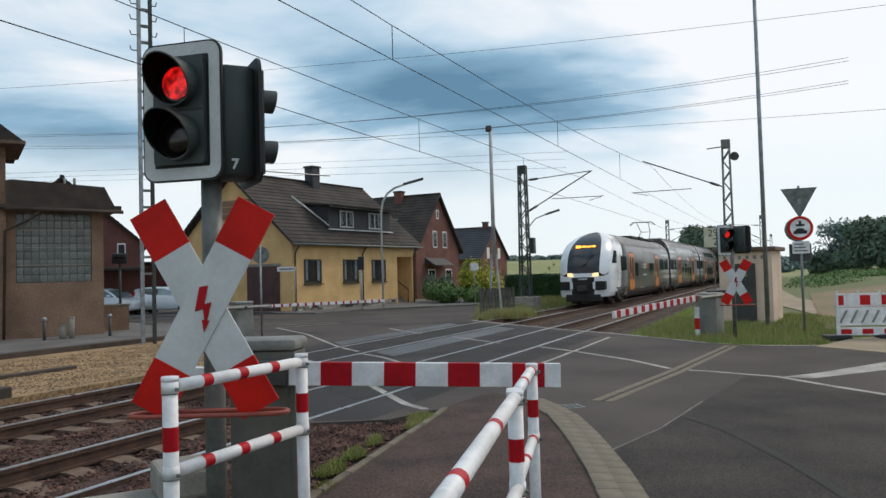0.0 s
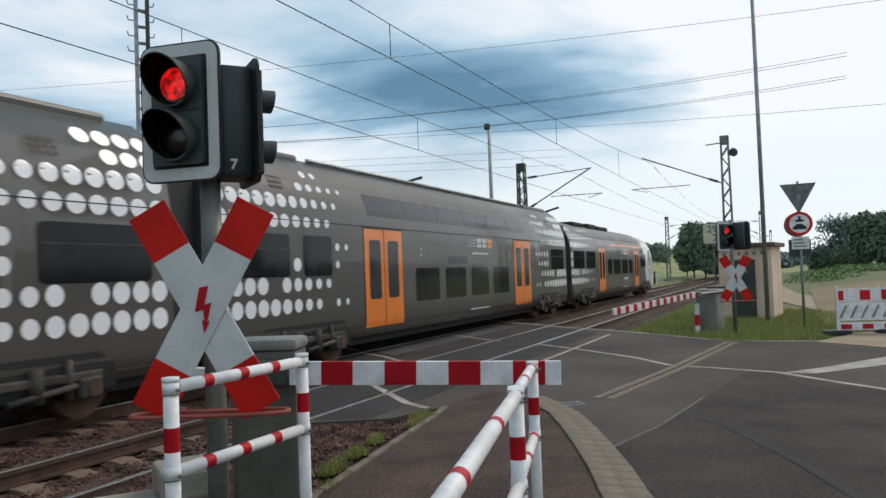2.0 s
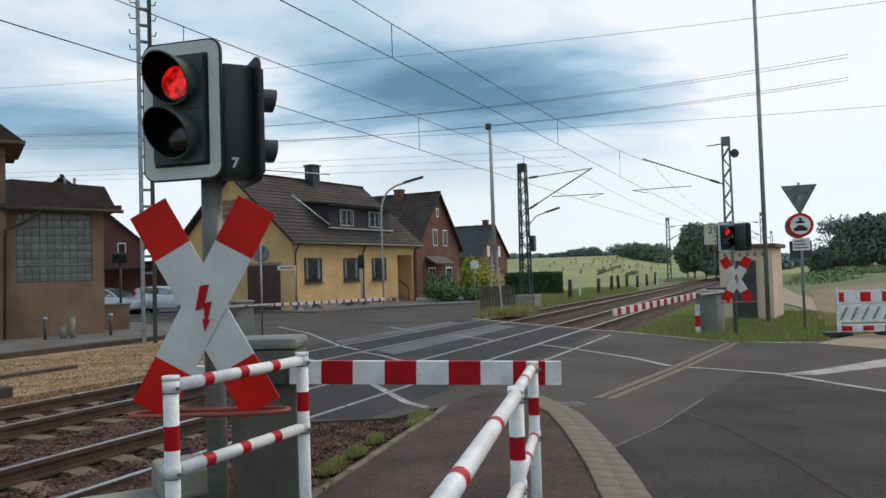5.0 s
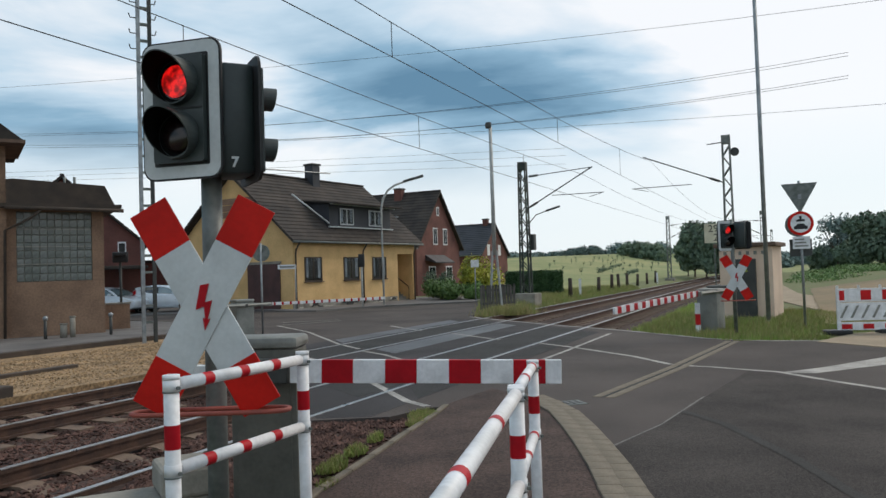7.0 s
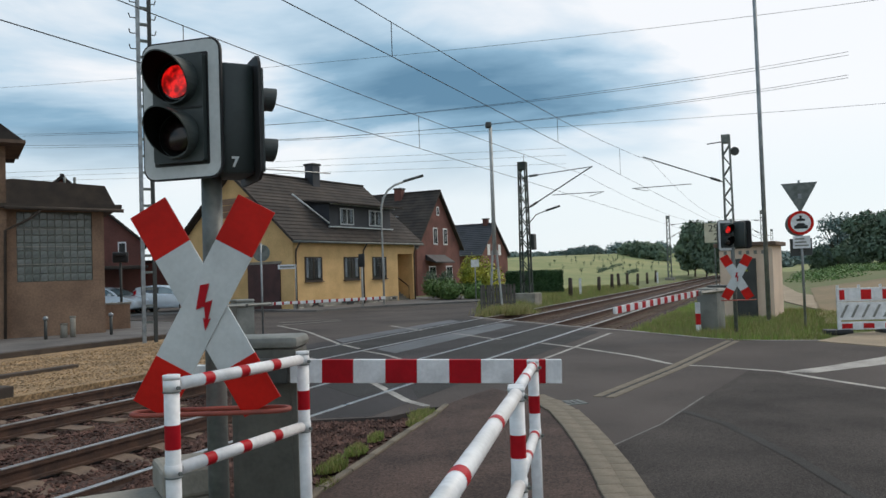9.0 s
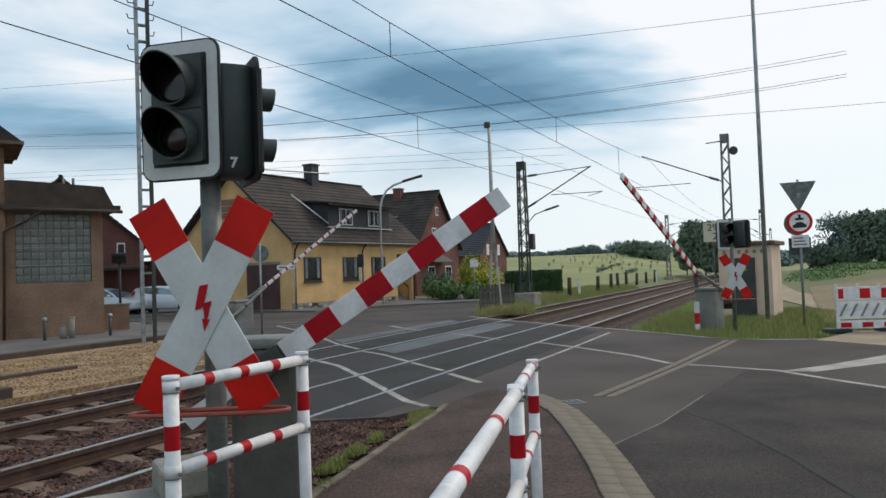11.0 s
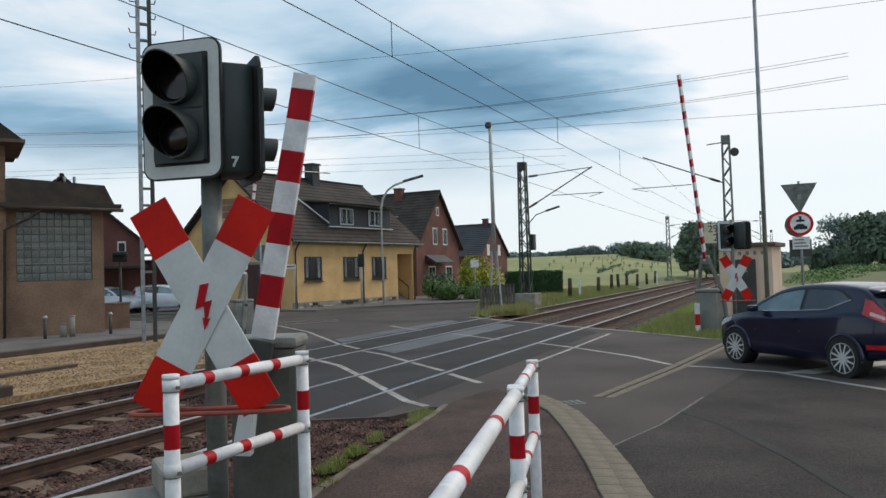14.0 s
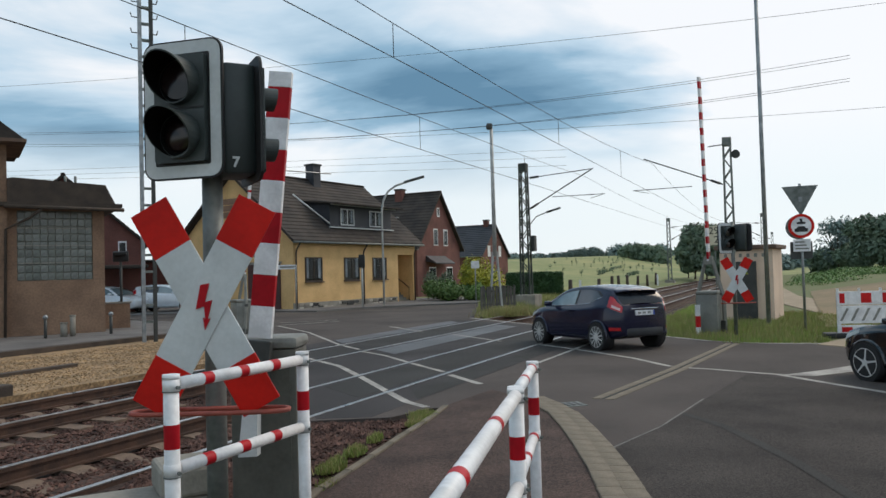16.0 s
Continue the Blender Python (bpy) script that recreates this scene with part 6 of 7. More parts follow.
for a, b in ((0.95, 2.45), (4.5, 6.0), (7.4, 8.9)):
    window_unit(yh, a, b, 1.62, 3.05, 0.0, WOOD, True, 2)
for k in (1.4, 4.6, 7.8):
    part("cellar_window", box(B(), k, k + 0.7, -0.075, -0.05, 0.12, 0.36), BLACK, yh)
# rough stones showing through the plinth's plaster
x = 0.0
while x < 9.7:
    wst = random.uniform(0.25, 0.6)
    for z in (0.0, 0.2):
        if random.random() < 0.7:
            part("plinth_stone", box(B(), x, x + wst - 0.04, -0.10, -0.055, z + 0.01, z + random.uniform(0.14, 0.19), 0.02), random.choice((PLINTH_STONE, PLINTH_STONE, CONCRETE, BOXDARK)), yh)
    x += wst
# recessed porch
for k in range(5):
    part("porch_step", box(B(), 10.26, 11.95, 0.35 + 0.23 * k, 1.5, 0.16 * k, 0.16 * (k + 1)), CONCRETE, yh, "worn porch step")
for x in (0.12, 6.35, 12.1):
    bm = B()
    pipe(bm, [(x, -0.42, 3.85), (x, -0.14, 3.45), (x, -0.10, 3.2), (x, -0.10, 0.0)], 0.05)
    part("downpipe", bm, WOOD, yh)
# dormer
dz = B()
prof = [(0.55, 4.95), (0.55, 6.35), (3.6, 6.75), (3.6, 4.95)]
a = [dz.verts.new((3.9, y, z)) for y, z in prof]
b = [dz.verts.new((10.3, y, z)) for y, z in prof]
dz.faces.new(a), dz.faces.new(b[::-1])
for k in range(4):
    dz.faces.new((a[k], a[(k + 1) % 4], b[(k + 1) % 4], b[k]))
dorm = part("dormer", dz, SLATE, yh, "dark slate clad dormer")
part("dormer_roof", box(B(), 3.65, 10.5, 0.3, 3.7, 6.42, 6.54, 0.02, m=pose(0, 0, -0.12, 6, 0, 0)), ROOF, dorm)
part("dormer_trim", box(B(), 3.7, 10.45, 0.22, 0.30, 6.30, 6.42), SIGN_WHITE, dorm, "pale trim")
part("dormer_sill", box(B(), 3.8, 10.4, 0.38, 0.54, 4.90, 4.97), SIGN_WHITE, dorm, "pale trim")
for a0 in (4.9, 7.85):
    window_unit(yh, a0, a0 + 1.35, 5.10, 6.15, 0.53, SIGN_WHITE, False, 2)
bm = B()
pipe(bm, [(2.1, 1.9, 6.95), (3.85, 0.5, 5.15)], 0.05, 6)
part("roof_flashing", bm, SIGN_WHITE, yh)
chimney(yh, 6.95, 4.5, 7.6, 9.4, 0.36, SLATE)
bm = B()
rod(bm, (2.2, 4.5, 8.75), (8.2, 4.0, 8.95), 0.045, n=6)
part("roof_rail", bm, GALV, yh)
for z in (5.6, 6.0, 6.4):
    part("gable_board", box(B(), -0.05, 0.0, 3.0, 6.6, z, z + 0.36), BRICK_W, yh)

# brick house
bh = thing("house", "red brick house with brown roof and front gable", "house", pose(-2.3 - 9.9 * math.cos(radians(26)), 67 + 9.9 * math.sin(radians(26)), 0, 0, 0, -26), "houses")
walls(bh, 9.9, 8.6, 4.3, 9.2, BRICK_R)
gable_roof(bh, 9.9, 8.6, 4.1, 9.25, 0.35, ROOF)
chimney(bh, 6.2, 4.0, 8.0, 9.6, 0.36, BRICK_R)
for y0, z0, w, h in ((3.2, 4.4, 0.85, 1.5), (5.2, 4.4, 0.85, 1.5), (2.2, 1.2, 1.3, 1.3), (4.0, 7.0, 0.5, 0.8), (5.6, 1.2, 1.3, 1.3)):
    wdw = part("window", box(B(), 9.85, 9.93, y0, y0 + w, z0, z0 + h), WHITE, bh, "white framed window")
    part("pane", box(B(), 9.9, 9.945, y0 + 0.1, y0 + w / 2 - 0.03, z0 + 0.1, z0 + h - 0.1), GLASS_DARK, wdw)
    part("pane", box(B(), 9.9, 9.945, y0 + w / 2 + 0.03, y0 + w - 0.1, z0 + 0.1, z0 + h - 0.1), GLASS_DARK, wdw)
part("bay_roof", plate(B(), [(9.9, 3.0), (10.9, 2.75), (10.9, 2.85), (9.9, 3.5)], 1.6, 5.4), SLATE, bh)
part("skylight", box(B(), 6.6, 7.3, 1.35, 1.75, 6.9, 7.0, m=pose(0, 0, 0.0)), GALV, bh)
# far house
fh = thing("house", "small brick house with dark roof", "house", pose(4.3 - 9 * math.cos(radians(26)), 92 + 9 * math.sin(radians(26)), 0.2, 0, 0, -26), "houses")
walls(fh, 9, 8.4, 3.9, 7.4, BRICK_R)
gable_roof(fh, 9, 8.4, 3.7, 7.45, 0.3, SLATE)
chimney(fh, 8.0, 4.2, 6.9, 8.0, 0.3, BRICK_R)
for y0 in (2.0, 5.4):
    part("window", box(B(), 8.97, 9.03, y0, y0 + 0.8, 3.6, 4.9), WHITE, fh, "white window")

# station building
sb = thing("station_building", "brown rendered station building with a glass block window", "building", pose(-13.1, 30.5, 0, 0, 0, 31.6))
for a0, a1, z0, z1 in ((-3.3, -2.98, -0.2, 4.7), (-0.42, 0.0, -0.2, 4.7), (-2.98, -0.42, -0.2, 2.02), (-2.98, -0.42, 4.62, 4.7)):
    part("wall", box(B(), a0, a1, 0.0, 0.3, z0, z1), BRICK_W, sb)
part("side_wall", box(B(), -0.3, 0.0, 0.3, 6, -0.2, 4.7), BRICK_W, sb)
part("tall_wall", box(B(), -12, -3.3, -0.25, 6, -0.2, 7.0), BRICK_W, sb)
bm = B()
prism(bm, [(-12.5, -1.1), (-2.7, -1.1), (-2.7, 3.0), (-12.5, 3.0)], 6.98, 7.1)
part("eave_board", bm, RUSTY_ROOF, sb)
bm = B()
plate(bm, [(-12.4, 7.1), (-2.75, 7.1), (-5.2, 9.0), (-12.4, 9.0)], -1.0, 5.0)
part("upper_roof", bm, ROOF, sb)
bm = B()
prism(bm, [(-3.6, -0.75), (0.55, -0.75), (0.55, 6.3), (-3.6, 6.3)], 4.72, 4.86)
part("canopy", bm, WOOD, sb, "weathered projecting eaves")
bm = B()
plate(bm, [(-3.3, 4.88), (0.35, 4.88), (0.0, 5.6), (-3.1, 5.78), (-3.3, 5.75)], -0.45, 5.8)
part("parapet", bm, WOOD, sb, "dark sheet-clad parapet")
for x in (-1.3, -0.95):
    part("vent_pipe", rod(B(), (x, 0.4, 5.5), (x, 0.4, 6.0), 0.05, n=8), GALV_OLD, sb)
bm = B()
pipe(bm, [(-3.4, -0.8, 4.7), (0.6, -0.8, 4.62)], 0.07)
part("gutter", bm, WOOD, sb)
bm = B()
pipe(bm, [(-2.2, -0.78, 4.66), (-2.6, -0.7, 4.3), (-3.35, -0.32, 3.9), (-3.4, -0.32, 0)], 0.05)
part("downpipe", bm, WOOD, sb)
wn_ = part("window", box(B(), -2.98, -0.42, 0.10, 0.16, 2.02, 4.62), CONCRETE, sb, "large window of glass blocks")
nb_x, nb_z = 10, 9
first = None
for i in range(nb_x):
    for j in range(nb_z):
        cw, ch = 2.56 / nb_x, 2.60 / nb_z
        m = pose(-2.98 + cw * (i + 0.5), 0.085, 2.02 + ch * (j + 0.5), random.uniform(-1.5, 1.5), 0, random.uniform(-1.5, 1.5))
        if first is None:
            first = part("glass_block", box(B(), -cw * 0.46, cw * 0.46, -0.035, 0.03, -ch * 0.46, ch * 0.46, 0.012), GLASS_BLOCK, wn_, m=m)
        else:
            same("glass_block", first, wn_, m)
for k in range(1, 4):
    part("mullion", box(B(), -2.98, -0.42, 0.03, 0.10, 2.02 + 0.65 * k - 0.02, 2.02 + 0.65 * k + 0.02), CONCRETE, wn_)

# brick house and low wall behind the station
b2 = thing("house", "red brick house with steep gable roof behind the station", "house", pose(-19.3, 50.5, 0, 0, 0, 113), "houses")
walls(b2, 10, 9.0, 4.5, 8.6, BRICK_R)
gable_roof(b2, 10, 9.0, 4.35, 8.65, 0.35, ROOF)
for y0 in (0.9, 2.7):
    wdw = part("window", box(B(), -0.05, 0.05, y0, y0 + 0.5, 3.3, 4.5), WHITE, b2, "narrow white window")
    part("pane", box(B(), -0.06, -0.04, y0 + 0.07, y0 + 0.43, 3.4, 4.4), GLASS_DARK, wdw)
part("porch_roof", box(B(), -2.2, 0.0, -0.3, 4.2, 2.75, 2.95, 0.05), ROOF, b2)
for y0 in (0.0, 3.9):
    part("porch_post", box(B(), -2.0, -1.85, y0, y0 + 0.15, -0.1, 2.75), WOOD, b2)
b3 = thing("house", "low brick annexe with white windows", "house", pose(-18.6, 58, 0, 0, 0, 0), "houses")
part("wall", box(B(), -5.5, 5.5, 0, 4, -0.1, 3.3), BRICK_R, b3)
part("roof", box(B(), -5.8, 5.8, -0.3, 4.3, 3.3, 3.5, 0.04), ROOF, b3)
for k in range(2):
    part("window", box(B(), 1.0 + k * 2.2, 2.0 + k * 2.2, -0.05, 0.05, 1.2, 2.4), WHITE, b3, "white window")
lw = thing("low_wall", "low brown brick garden wall", "wall", pose(-14.2, 32.2, 0, 0, 0, 31.6), kind="structure")
part("wall", box(B(), 0, 1.3, 0, 0.3, -0.1, 1.0), BRICK_W, lw)
part("coping", box(B(), -0.05, 1.35, -0.05, 0.35, 1.0, 1.07, 0.01), CONCRETE, lw)
lw2 = thing("low_wall", "low brown brick wall beside the parked car", "wall", pose(-13.9, 41.5, 0, 0, 0, 20), kind="structure")
part("wall", box(B(), 0, 1.6, 0, 0.3, -0.1, 1.0), BRICK_W, lw2)
part("coping", box(B(), -0.05, 1.65, -0.05, 0.35, 1.0, 1.07, 0.01), CONCRETE, lw2)
hatchback(CAR_SILVER, "silver blue parked car beside the yellow house", pose(-17.2, 49.5, 0.03, 0, 0, 175) @ Matrix.Scale(1.13, 4), "parked cars", 5)
hatchback(CAR_SILVER, "pale silver parked car near the brick house", pose(-20.4, 48.6, 0.03, 0, 0, 160) @ Matrix.Scale(1.13, 4), "parked cars", 5)
yard = slab("yard", [(-24, 44), (-11.5, 46.5), (-20, 63), (-45, 75), (-48, 60)], -0.1, 0.02, PAVING, "grey paved yard between the houses", "yard")

# bollards
for x, y in ((-13.95, 27.6), (-12.3, 29.1), (-9.6, 30.6)):
    bl = thing("bollard", "short dark metal bollard with a pale cap", "bollard", pose(x, y, 0), "bollards")
    part("post", rod(B(), (0, 0, -0.1), (0, 0, 0.66), 0.055, n=12), BOXDARK, bl)
    bm = bmesh.new()
    bmesh.ops.create_uvsphere(bm, u_segments=12, v_segments=8, radius=0.09)
    bmesh.ops.translate(bm, verts=bm.verts[:], vec=(0, 0, 0.72))
    part("cap", bm, GALV, bl, smooth=True)
for x, y, h, r in ((-13.35, 28.35, 0.75, 0.10), (-13.6, 28.2, 0.5, 0.12)):
    st = thing("pipe_stub", "pale capped pipe standing on the forecourt", "pipe", pose(x, y, 0))
    part("pipe", rod(B(), (0, 0, -0.05), (0, 0, h), r, r * 0.92, n=14), CONCRETE, st)
    part("rim", rod(B(), (0, 0, h - 0.05), (0, 0, h), r * 1.1, n=14), CONCRETE, st)

# ---- masts and poles ----
def lattice_mast(label, x, y, h, w, turn, taper=0.75, base=0.5, mat=MAST):
    t = thing("catenary_mast", label, "mast", pose(x, y, 0, 0, 0, turn), "catenary masts")
    part("foundation", box(B(), -w * 1.3, w * 1.3, -w * 1.3, w * 1.3, -0.5, base, 0.03), CONCRETE, t)
    wt = w * taper
    for sx in (-1, 1):
        for sy in (-1, 1):
            bm = rod(B(), (sx * w / 2, sy * w / 2, base - 0.05), (sx * wt / 2, sy * wt / 2, h), 0.062, 0.055, n=4)
            part("leg", bm, mat, t)
    n = int((h - base) / (w * 1.15))
    for k in range(n):
        z0, z1 = base + (h - base) * k / n, base + (h - base) * (k + 1) / n
        w0, w1 = (w + (wt - w) * k / n) / 2, (w + (wt - w) * (k + 1) / n) / 2
        s = 1 if k % 2 else -1
        bm = B()
        for ax in (0, 1):
            for e in (-1, 1):
                a, b = (s * w0, e * w0, z0), (-s * w1, e * w1, z1)
                if ax:
                    a, b = (a[1], a[0], a[2]), (b[1], b[0], b[2])
                rod(bm, a, b, 0.032, n=4)
        part("brace", bm, mat, t)
    part("head_plate", box(B(), -wt / 2 - 0.05, wt / 2 + 0.05, -wt / 2 - 0.05, wt / 2 + 0.05, h - 0.45, h, 0.02), mat, t)
    return t


def cantilever(mast, dirn, reach, z_top, z_low, z_reg, top=True):
    """Bracket that holds the wires over a track; dirn is the local direction across it."""
    for nm, a, b, r in (("top_tube", (0.25, z_top), (reach * 0.97, z_top + 0.25), 0.025), ("diagonal_tube", (0.25, z_low), (reach, z_top + 0.27), 0.035),
                        ("registration_arm", (reach * 0.42, z_reg), (reach * 1.15, z_reg - 0.02), 0.022), ("steady_arm", (reach * 1.12, z_reg - 0.05), (reach * 0.95, z_reg - 0.22), 0.016)):
        if nm == "top_tube" and not top:
            continue
        p0, p1 = Vector((dirn[0] * a[0], dirn[1] * a[0], a[1])), Vector((dirn[0] * b[0], dirn[1] * b[0], b[1]))
        tb = part(nm, rod(B(), p0, p1, r, n=6), CABLE, mast)
        if nm in ("top_tube", "diagonal_tube"):
            d = (p1 - p0).normalized()
            part("insulator", rod(B(), p0 + d * 0.15, p0 + d * 0.65, 0.065, n=8), BOXDARK, tb)


m1 = lattice_mast("dark green lattice mast carrying the overhead wire", *at(43, 13.65)[:2], 8.0, 0.52, 90 - LINE, 0.7, 0.55)
cantilever(m1, (0, -1), 4.0, 7.15, 5.35, 6.0)
part("switch_box", box(B(), 0.3, 0.75, -0.45, -0.15, 3.0, 3.9, 0.03), BOXDARK, m1)
bm = B()
pipe(bm, [(0, -0.3, 4.5), (0, -0.7, 4.95), (0, -1.3, 5.15), (0, -1.9, 5.3)], 0.03)
part("lamp_arm", bm, GALV_OLD, m1)
part("lamp_head", rod(B(), (0, -1.3, 5.15), (0, -2.1, 5.36), 0.06, n=8), BOXDARK, m1)
m2 = lattice_mast("grey lattice mast with a yellow distance board", *at(44, 2.75)[:2], 8.6, 0.46, 90 - LINE, 0.75, 0.4, GALV_OLD)
cantilever(m2, (0, 1), 4.3, 7.55, 6.15, 6.15, False)
part("top_arm", rod(B(), (0, 0.2, 8.25), (0, 0.95, 8.2), 0.03, n=6), CABLE, m2)
part("pulley", rod(B(), (-0.1, -0.42, 7.7), (0.1, -0.42, 7.7), 0.22, n=12), BOXDARK, m2)
bd = thing("distance_board", "cream railway distance board reading 29 over 2", "sign", pose(*at(43.2, 3.50)[:2], 0, 0, 0, -20))
BOARD_CREAM = material("cream_board", (0.62, 0.58, 0.44), (0.50, 0.46, 0.34), 0.6, big=2, fine=30, bump=0.03)
part("board", box(B(), -0.45, 0.42, -0.02, 0.02, 2.95, 3.95, 0.01), BOARD_CREAM, bd)
part("bracket", box(B(), 0.0, 0.06, 0.02, 0.06, -0.4, 3.9), GALV_OLD, bd)
for txt, z in (("29", 3.68), ("2", 3.22)):
    lettering(txt, 0.52, BLACK, bd, pose(0.0 if txt == "29" else 0.12, -0.024, z, 90, 0, 0), "numeral", "black numerals")
# further masts down the line
for s, o, hh in ((104, 2.75, 8.2), (104, 13.9, 8.2), (165, 13.9, 8.2), (165, 2.75, 8.2)):
    mm = lattice_mast("distant lattice mast on the railway", *at(s, o)[:2], hh, 0.45, 90 - LINE, 0.75, 0.3, GALV_OLD)
    cantilever(mm, (0, 1) if o < 5 else (0, -1), 3.6, 7.0, 5.4, 6.0)

# ladder-like mast by the forecourt
lm = thing("lattice_pole", "tall grey pole of two profiles with cross battens", "mast", pose(-9.75, 26.1, 0, 0, 0, 30))
part("left_profile", box(B(), -0.24, -0.12, -0.06, 0.06, -0.3, 13.5, 0.01), GALV, lm)
part("right_profile", box(B(), 0.12, 0.24, -0.06, 0.06, -0.3, 13.5, 0.01), BOXDARK, lm)
for k in range(24):
    part("batten", box(B(), -0.12, 0.12, -0.05, 0.05, 0.5 + k * 0.55, 0.58 + k * 0.55), GALV_OLD, lm)
for k in range(5):
    z = 9.6 + k * 0.52
    part("step_hook", pipe(B(), [(-0.2, 0, z), (-0.42, 0, z), (-0.46, 0, z + 0.14)], 0.02), BOXDARK, lm)
    part("step_hook", pipe(B(), [(0.2, 0, z), (0.36, 0, z), (0.40, 0, z + 0.14)], 0.02), BOXDARK, lm)

# floodlight pole
fp = thing("floodlight_pole", "grey slim pole with a lamp at its top", "lamp post", pose(2.35, 36.6, 0, 0, 0, 0))
part("pole", rod(B(), (0, 0, 2.6), (0, 0, 8.55), 0.10, 0.075, n=10), PALE_STEEL, fp)
for dx in (-0.18, 0.18):
    part("base_leg", rod(B(), (dx * 1.6, 0, -0.2), (dx * 0.5, 0, 2.8), 0.06, n=6), PALE_STEEL, fp)
for k in range(5):
    part("base_brace", rod(B(), (-0.24 + k * 0.02, 0, 0.3 + k * 0.5), (0.24 - k * 0.02, 0, 0.55 + k * 0.5), 0.025, n=5), GALV_OLD, fp)
part("lamp", box(B(), -0.22, 0.06, -0.14, 0.14, 8.5, 8.78, 0.06), BOXDARK, fp, smooth=True)
# tall pole
tp = thing("tall_pole", "tall grey steel pole in the grass beside the hut", "pole", pose(9.91, 24.36, 0))
part("pole", rod(B(), (0, 0, -0.2), (0, 0, 12.5), 0.070, 0.052, n=14), GALV, tp)


def street_lamp(x, y, turn):
    t = thing("street_lamp", "pale curved street lamp in front of the yellow house", "street lamp", pose(x, y, 0, 0, 0, turn))
    part("pole", pipe(B(), [(0, 0, -0.1), (0, 0, 3), (0, 0, 5.8), (0.12, 0, 6.4), (0.4, 0, 6.9), (0.85, 0, 7.22), (1.45, 0, 7.42)], 0.065), PALE_STEEL, t)
    head = box(B(), 0, 1.25, -0.14, 0.14, -0.05, 0.09, 0.03, m=pose(1.38, 0, 7.40, 0, -15, 0))
    part("lamp_head", head, BOXDARK, t)
    return t


street_lamp(-3.65, 47.3, 3)
# small far signal and signs
fs = thing("road_signal", "small dark signal on a pole before the house", "traffic signal", pose(-4.75, 45.6, 0))
part("pole", rod(B(), (0, 0, -0.1), (0, 0, 2.9), 0.06, n=10), PALE_STEEL, fs)
part("head", box(B(), -0.17, 0.17, -0.15, 0.15, 2.35, 3.1, 0.04), BLACK, fs, smooth=True)
gs = thing("round_sign", "round sign seen from its grey back", "traffic sign", pose(-6.15, 26.6, 0))
part("pole", rod(B(), (0, 0, -0.1), (0, 0, 3.05), 0.035, n=10), GALV, gs)
part("disc", rod(B(), (0, 0.04, 2.72), (0, 0.06, 2.72), 0.29, n=28), GALV_OLD, gs)
ss = thing("street_sign", "white street name sign with a plain bar", "street sign", pose(-8.2, 43.6, 0, 0, 0, 10))
part("pole", rod(B(), (0, 0, -0.1), (0, 0, 2.6), 0.035, n=8), GALV, ss)
part("plate", box(B(), -0.95, 0.05, -0.02, 0.0, 2.35, 2.6), WHITE, ss)
part("plain_bar", box(B(), -0.85, -0.05, -0.026, -0.021, 2.43, 2.52), BOXGREY, ss)
ls = thing("road_signal", "dark crossing signal behind the low wall", "traffic signal", pose(-15.3, 37.4, 0, 0, 0, 20))
part("pole", rod(B(), (0, 0, -0.1), (0, 0, 3.2), 0.06, n=10), BOXDARK, ls)
part("head", box(B(), -0.35, 0.35, -0.2, 0.15, 2.85, 3.35, 0.06), BLACK, ls, smooth=True)
part("hood", box(B(), -0.28, 0.28, -0.45, -0.2, 3.15, 3.3, 0.03), BLACK, ls)

# ---- overhead wires ----
def wire(name, pts, r, label, n=4):
    ob = part(name, pipe(B(), pts, r, n), CABLE)
    return tagged(ob, label, "cable")


for o, zc, zm, sag in ((10.40, 5.75, 7.15, 0.43), (6.61, 5.90, 7.54, 0.99)):
    t = thing("overhead_line", "overhead contact wire with droppers above the track", "overhead line", group="overhead lines")
    part("contact_wire", pipe(B(), [at(s, o, zc) for s in (-62, 0, 44, 104, 165, 260)], 0.010, 4), CABLE, t)
    pts = []
    for a, b in ((-18, 44), (44, 104), (104, 165)):
        for k in range(10):
            u = k / 10
            pts.append(at(a + (b - a) * u, o, zm - 4 * sag * u * (1 - u)))
    part("messenger_wire", pipe(B(), pts, 0.010, 4), CABLE, t)
    for s in ((4.5, 11.8, 22.3, 33) if o > 8 else (3.0, 13.1, 24.7, 35)):
        a, b = (-18, 44) if s < 44 else (44, 104)
        u = (s - a) / (b - a)
        part("dropper", pipe(B(), [at(s, o, zc), at(s, o, zm - 4 * sag * u * (1 - u))], 0.008, 4), CABLE, t)
# power lines far overhead: each spans from a far pylon to a nearer one
HALF = math.tan(radians(58.5 / 2))
EYE_M = aim(0, 1.76, -1.948)


def sight(x, y, d):
    """A point at distance d in the direction of a place in the first view."""
    v = Vector(((x / 784 - 1) * HALF, (882 - 2 * y) / 1568 * HALF, -1))
    return EYE_M @ (v * d)


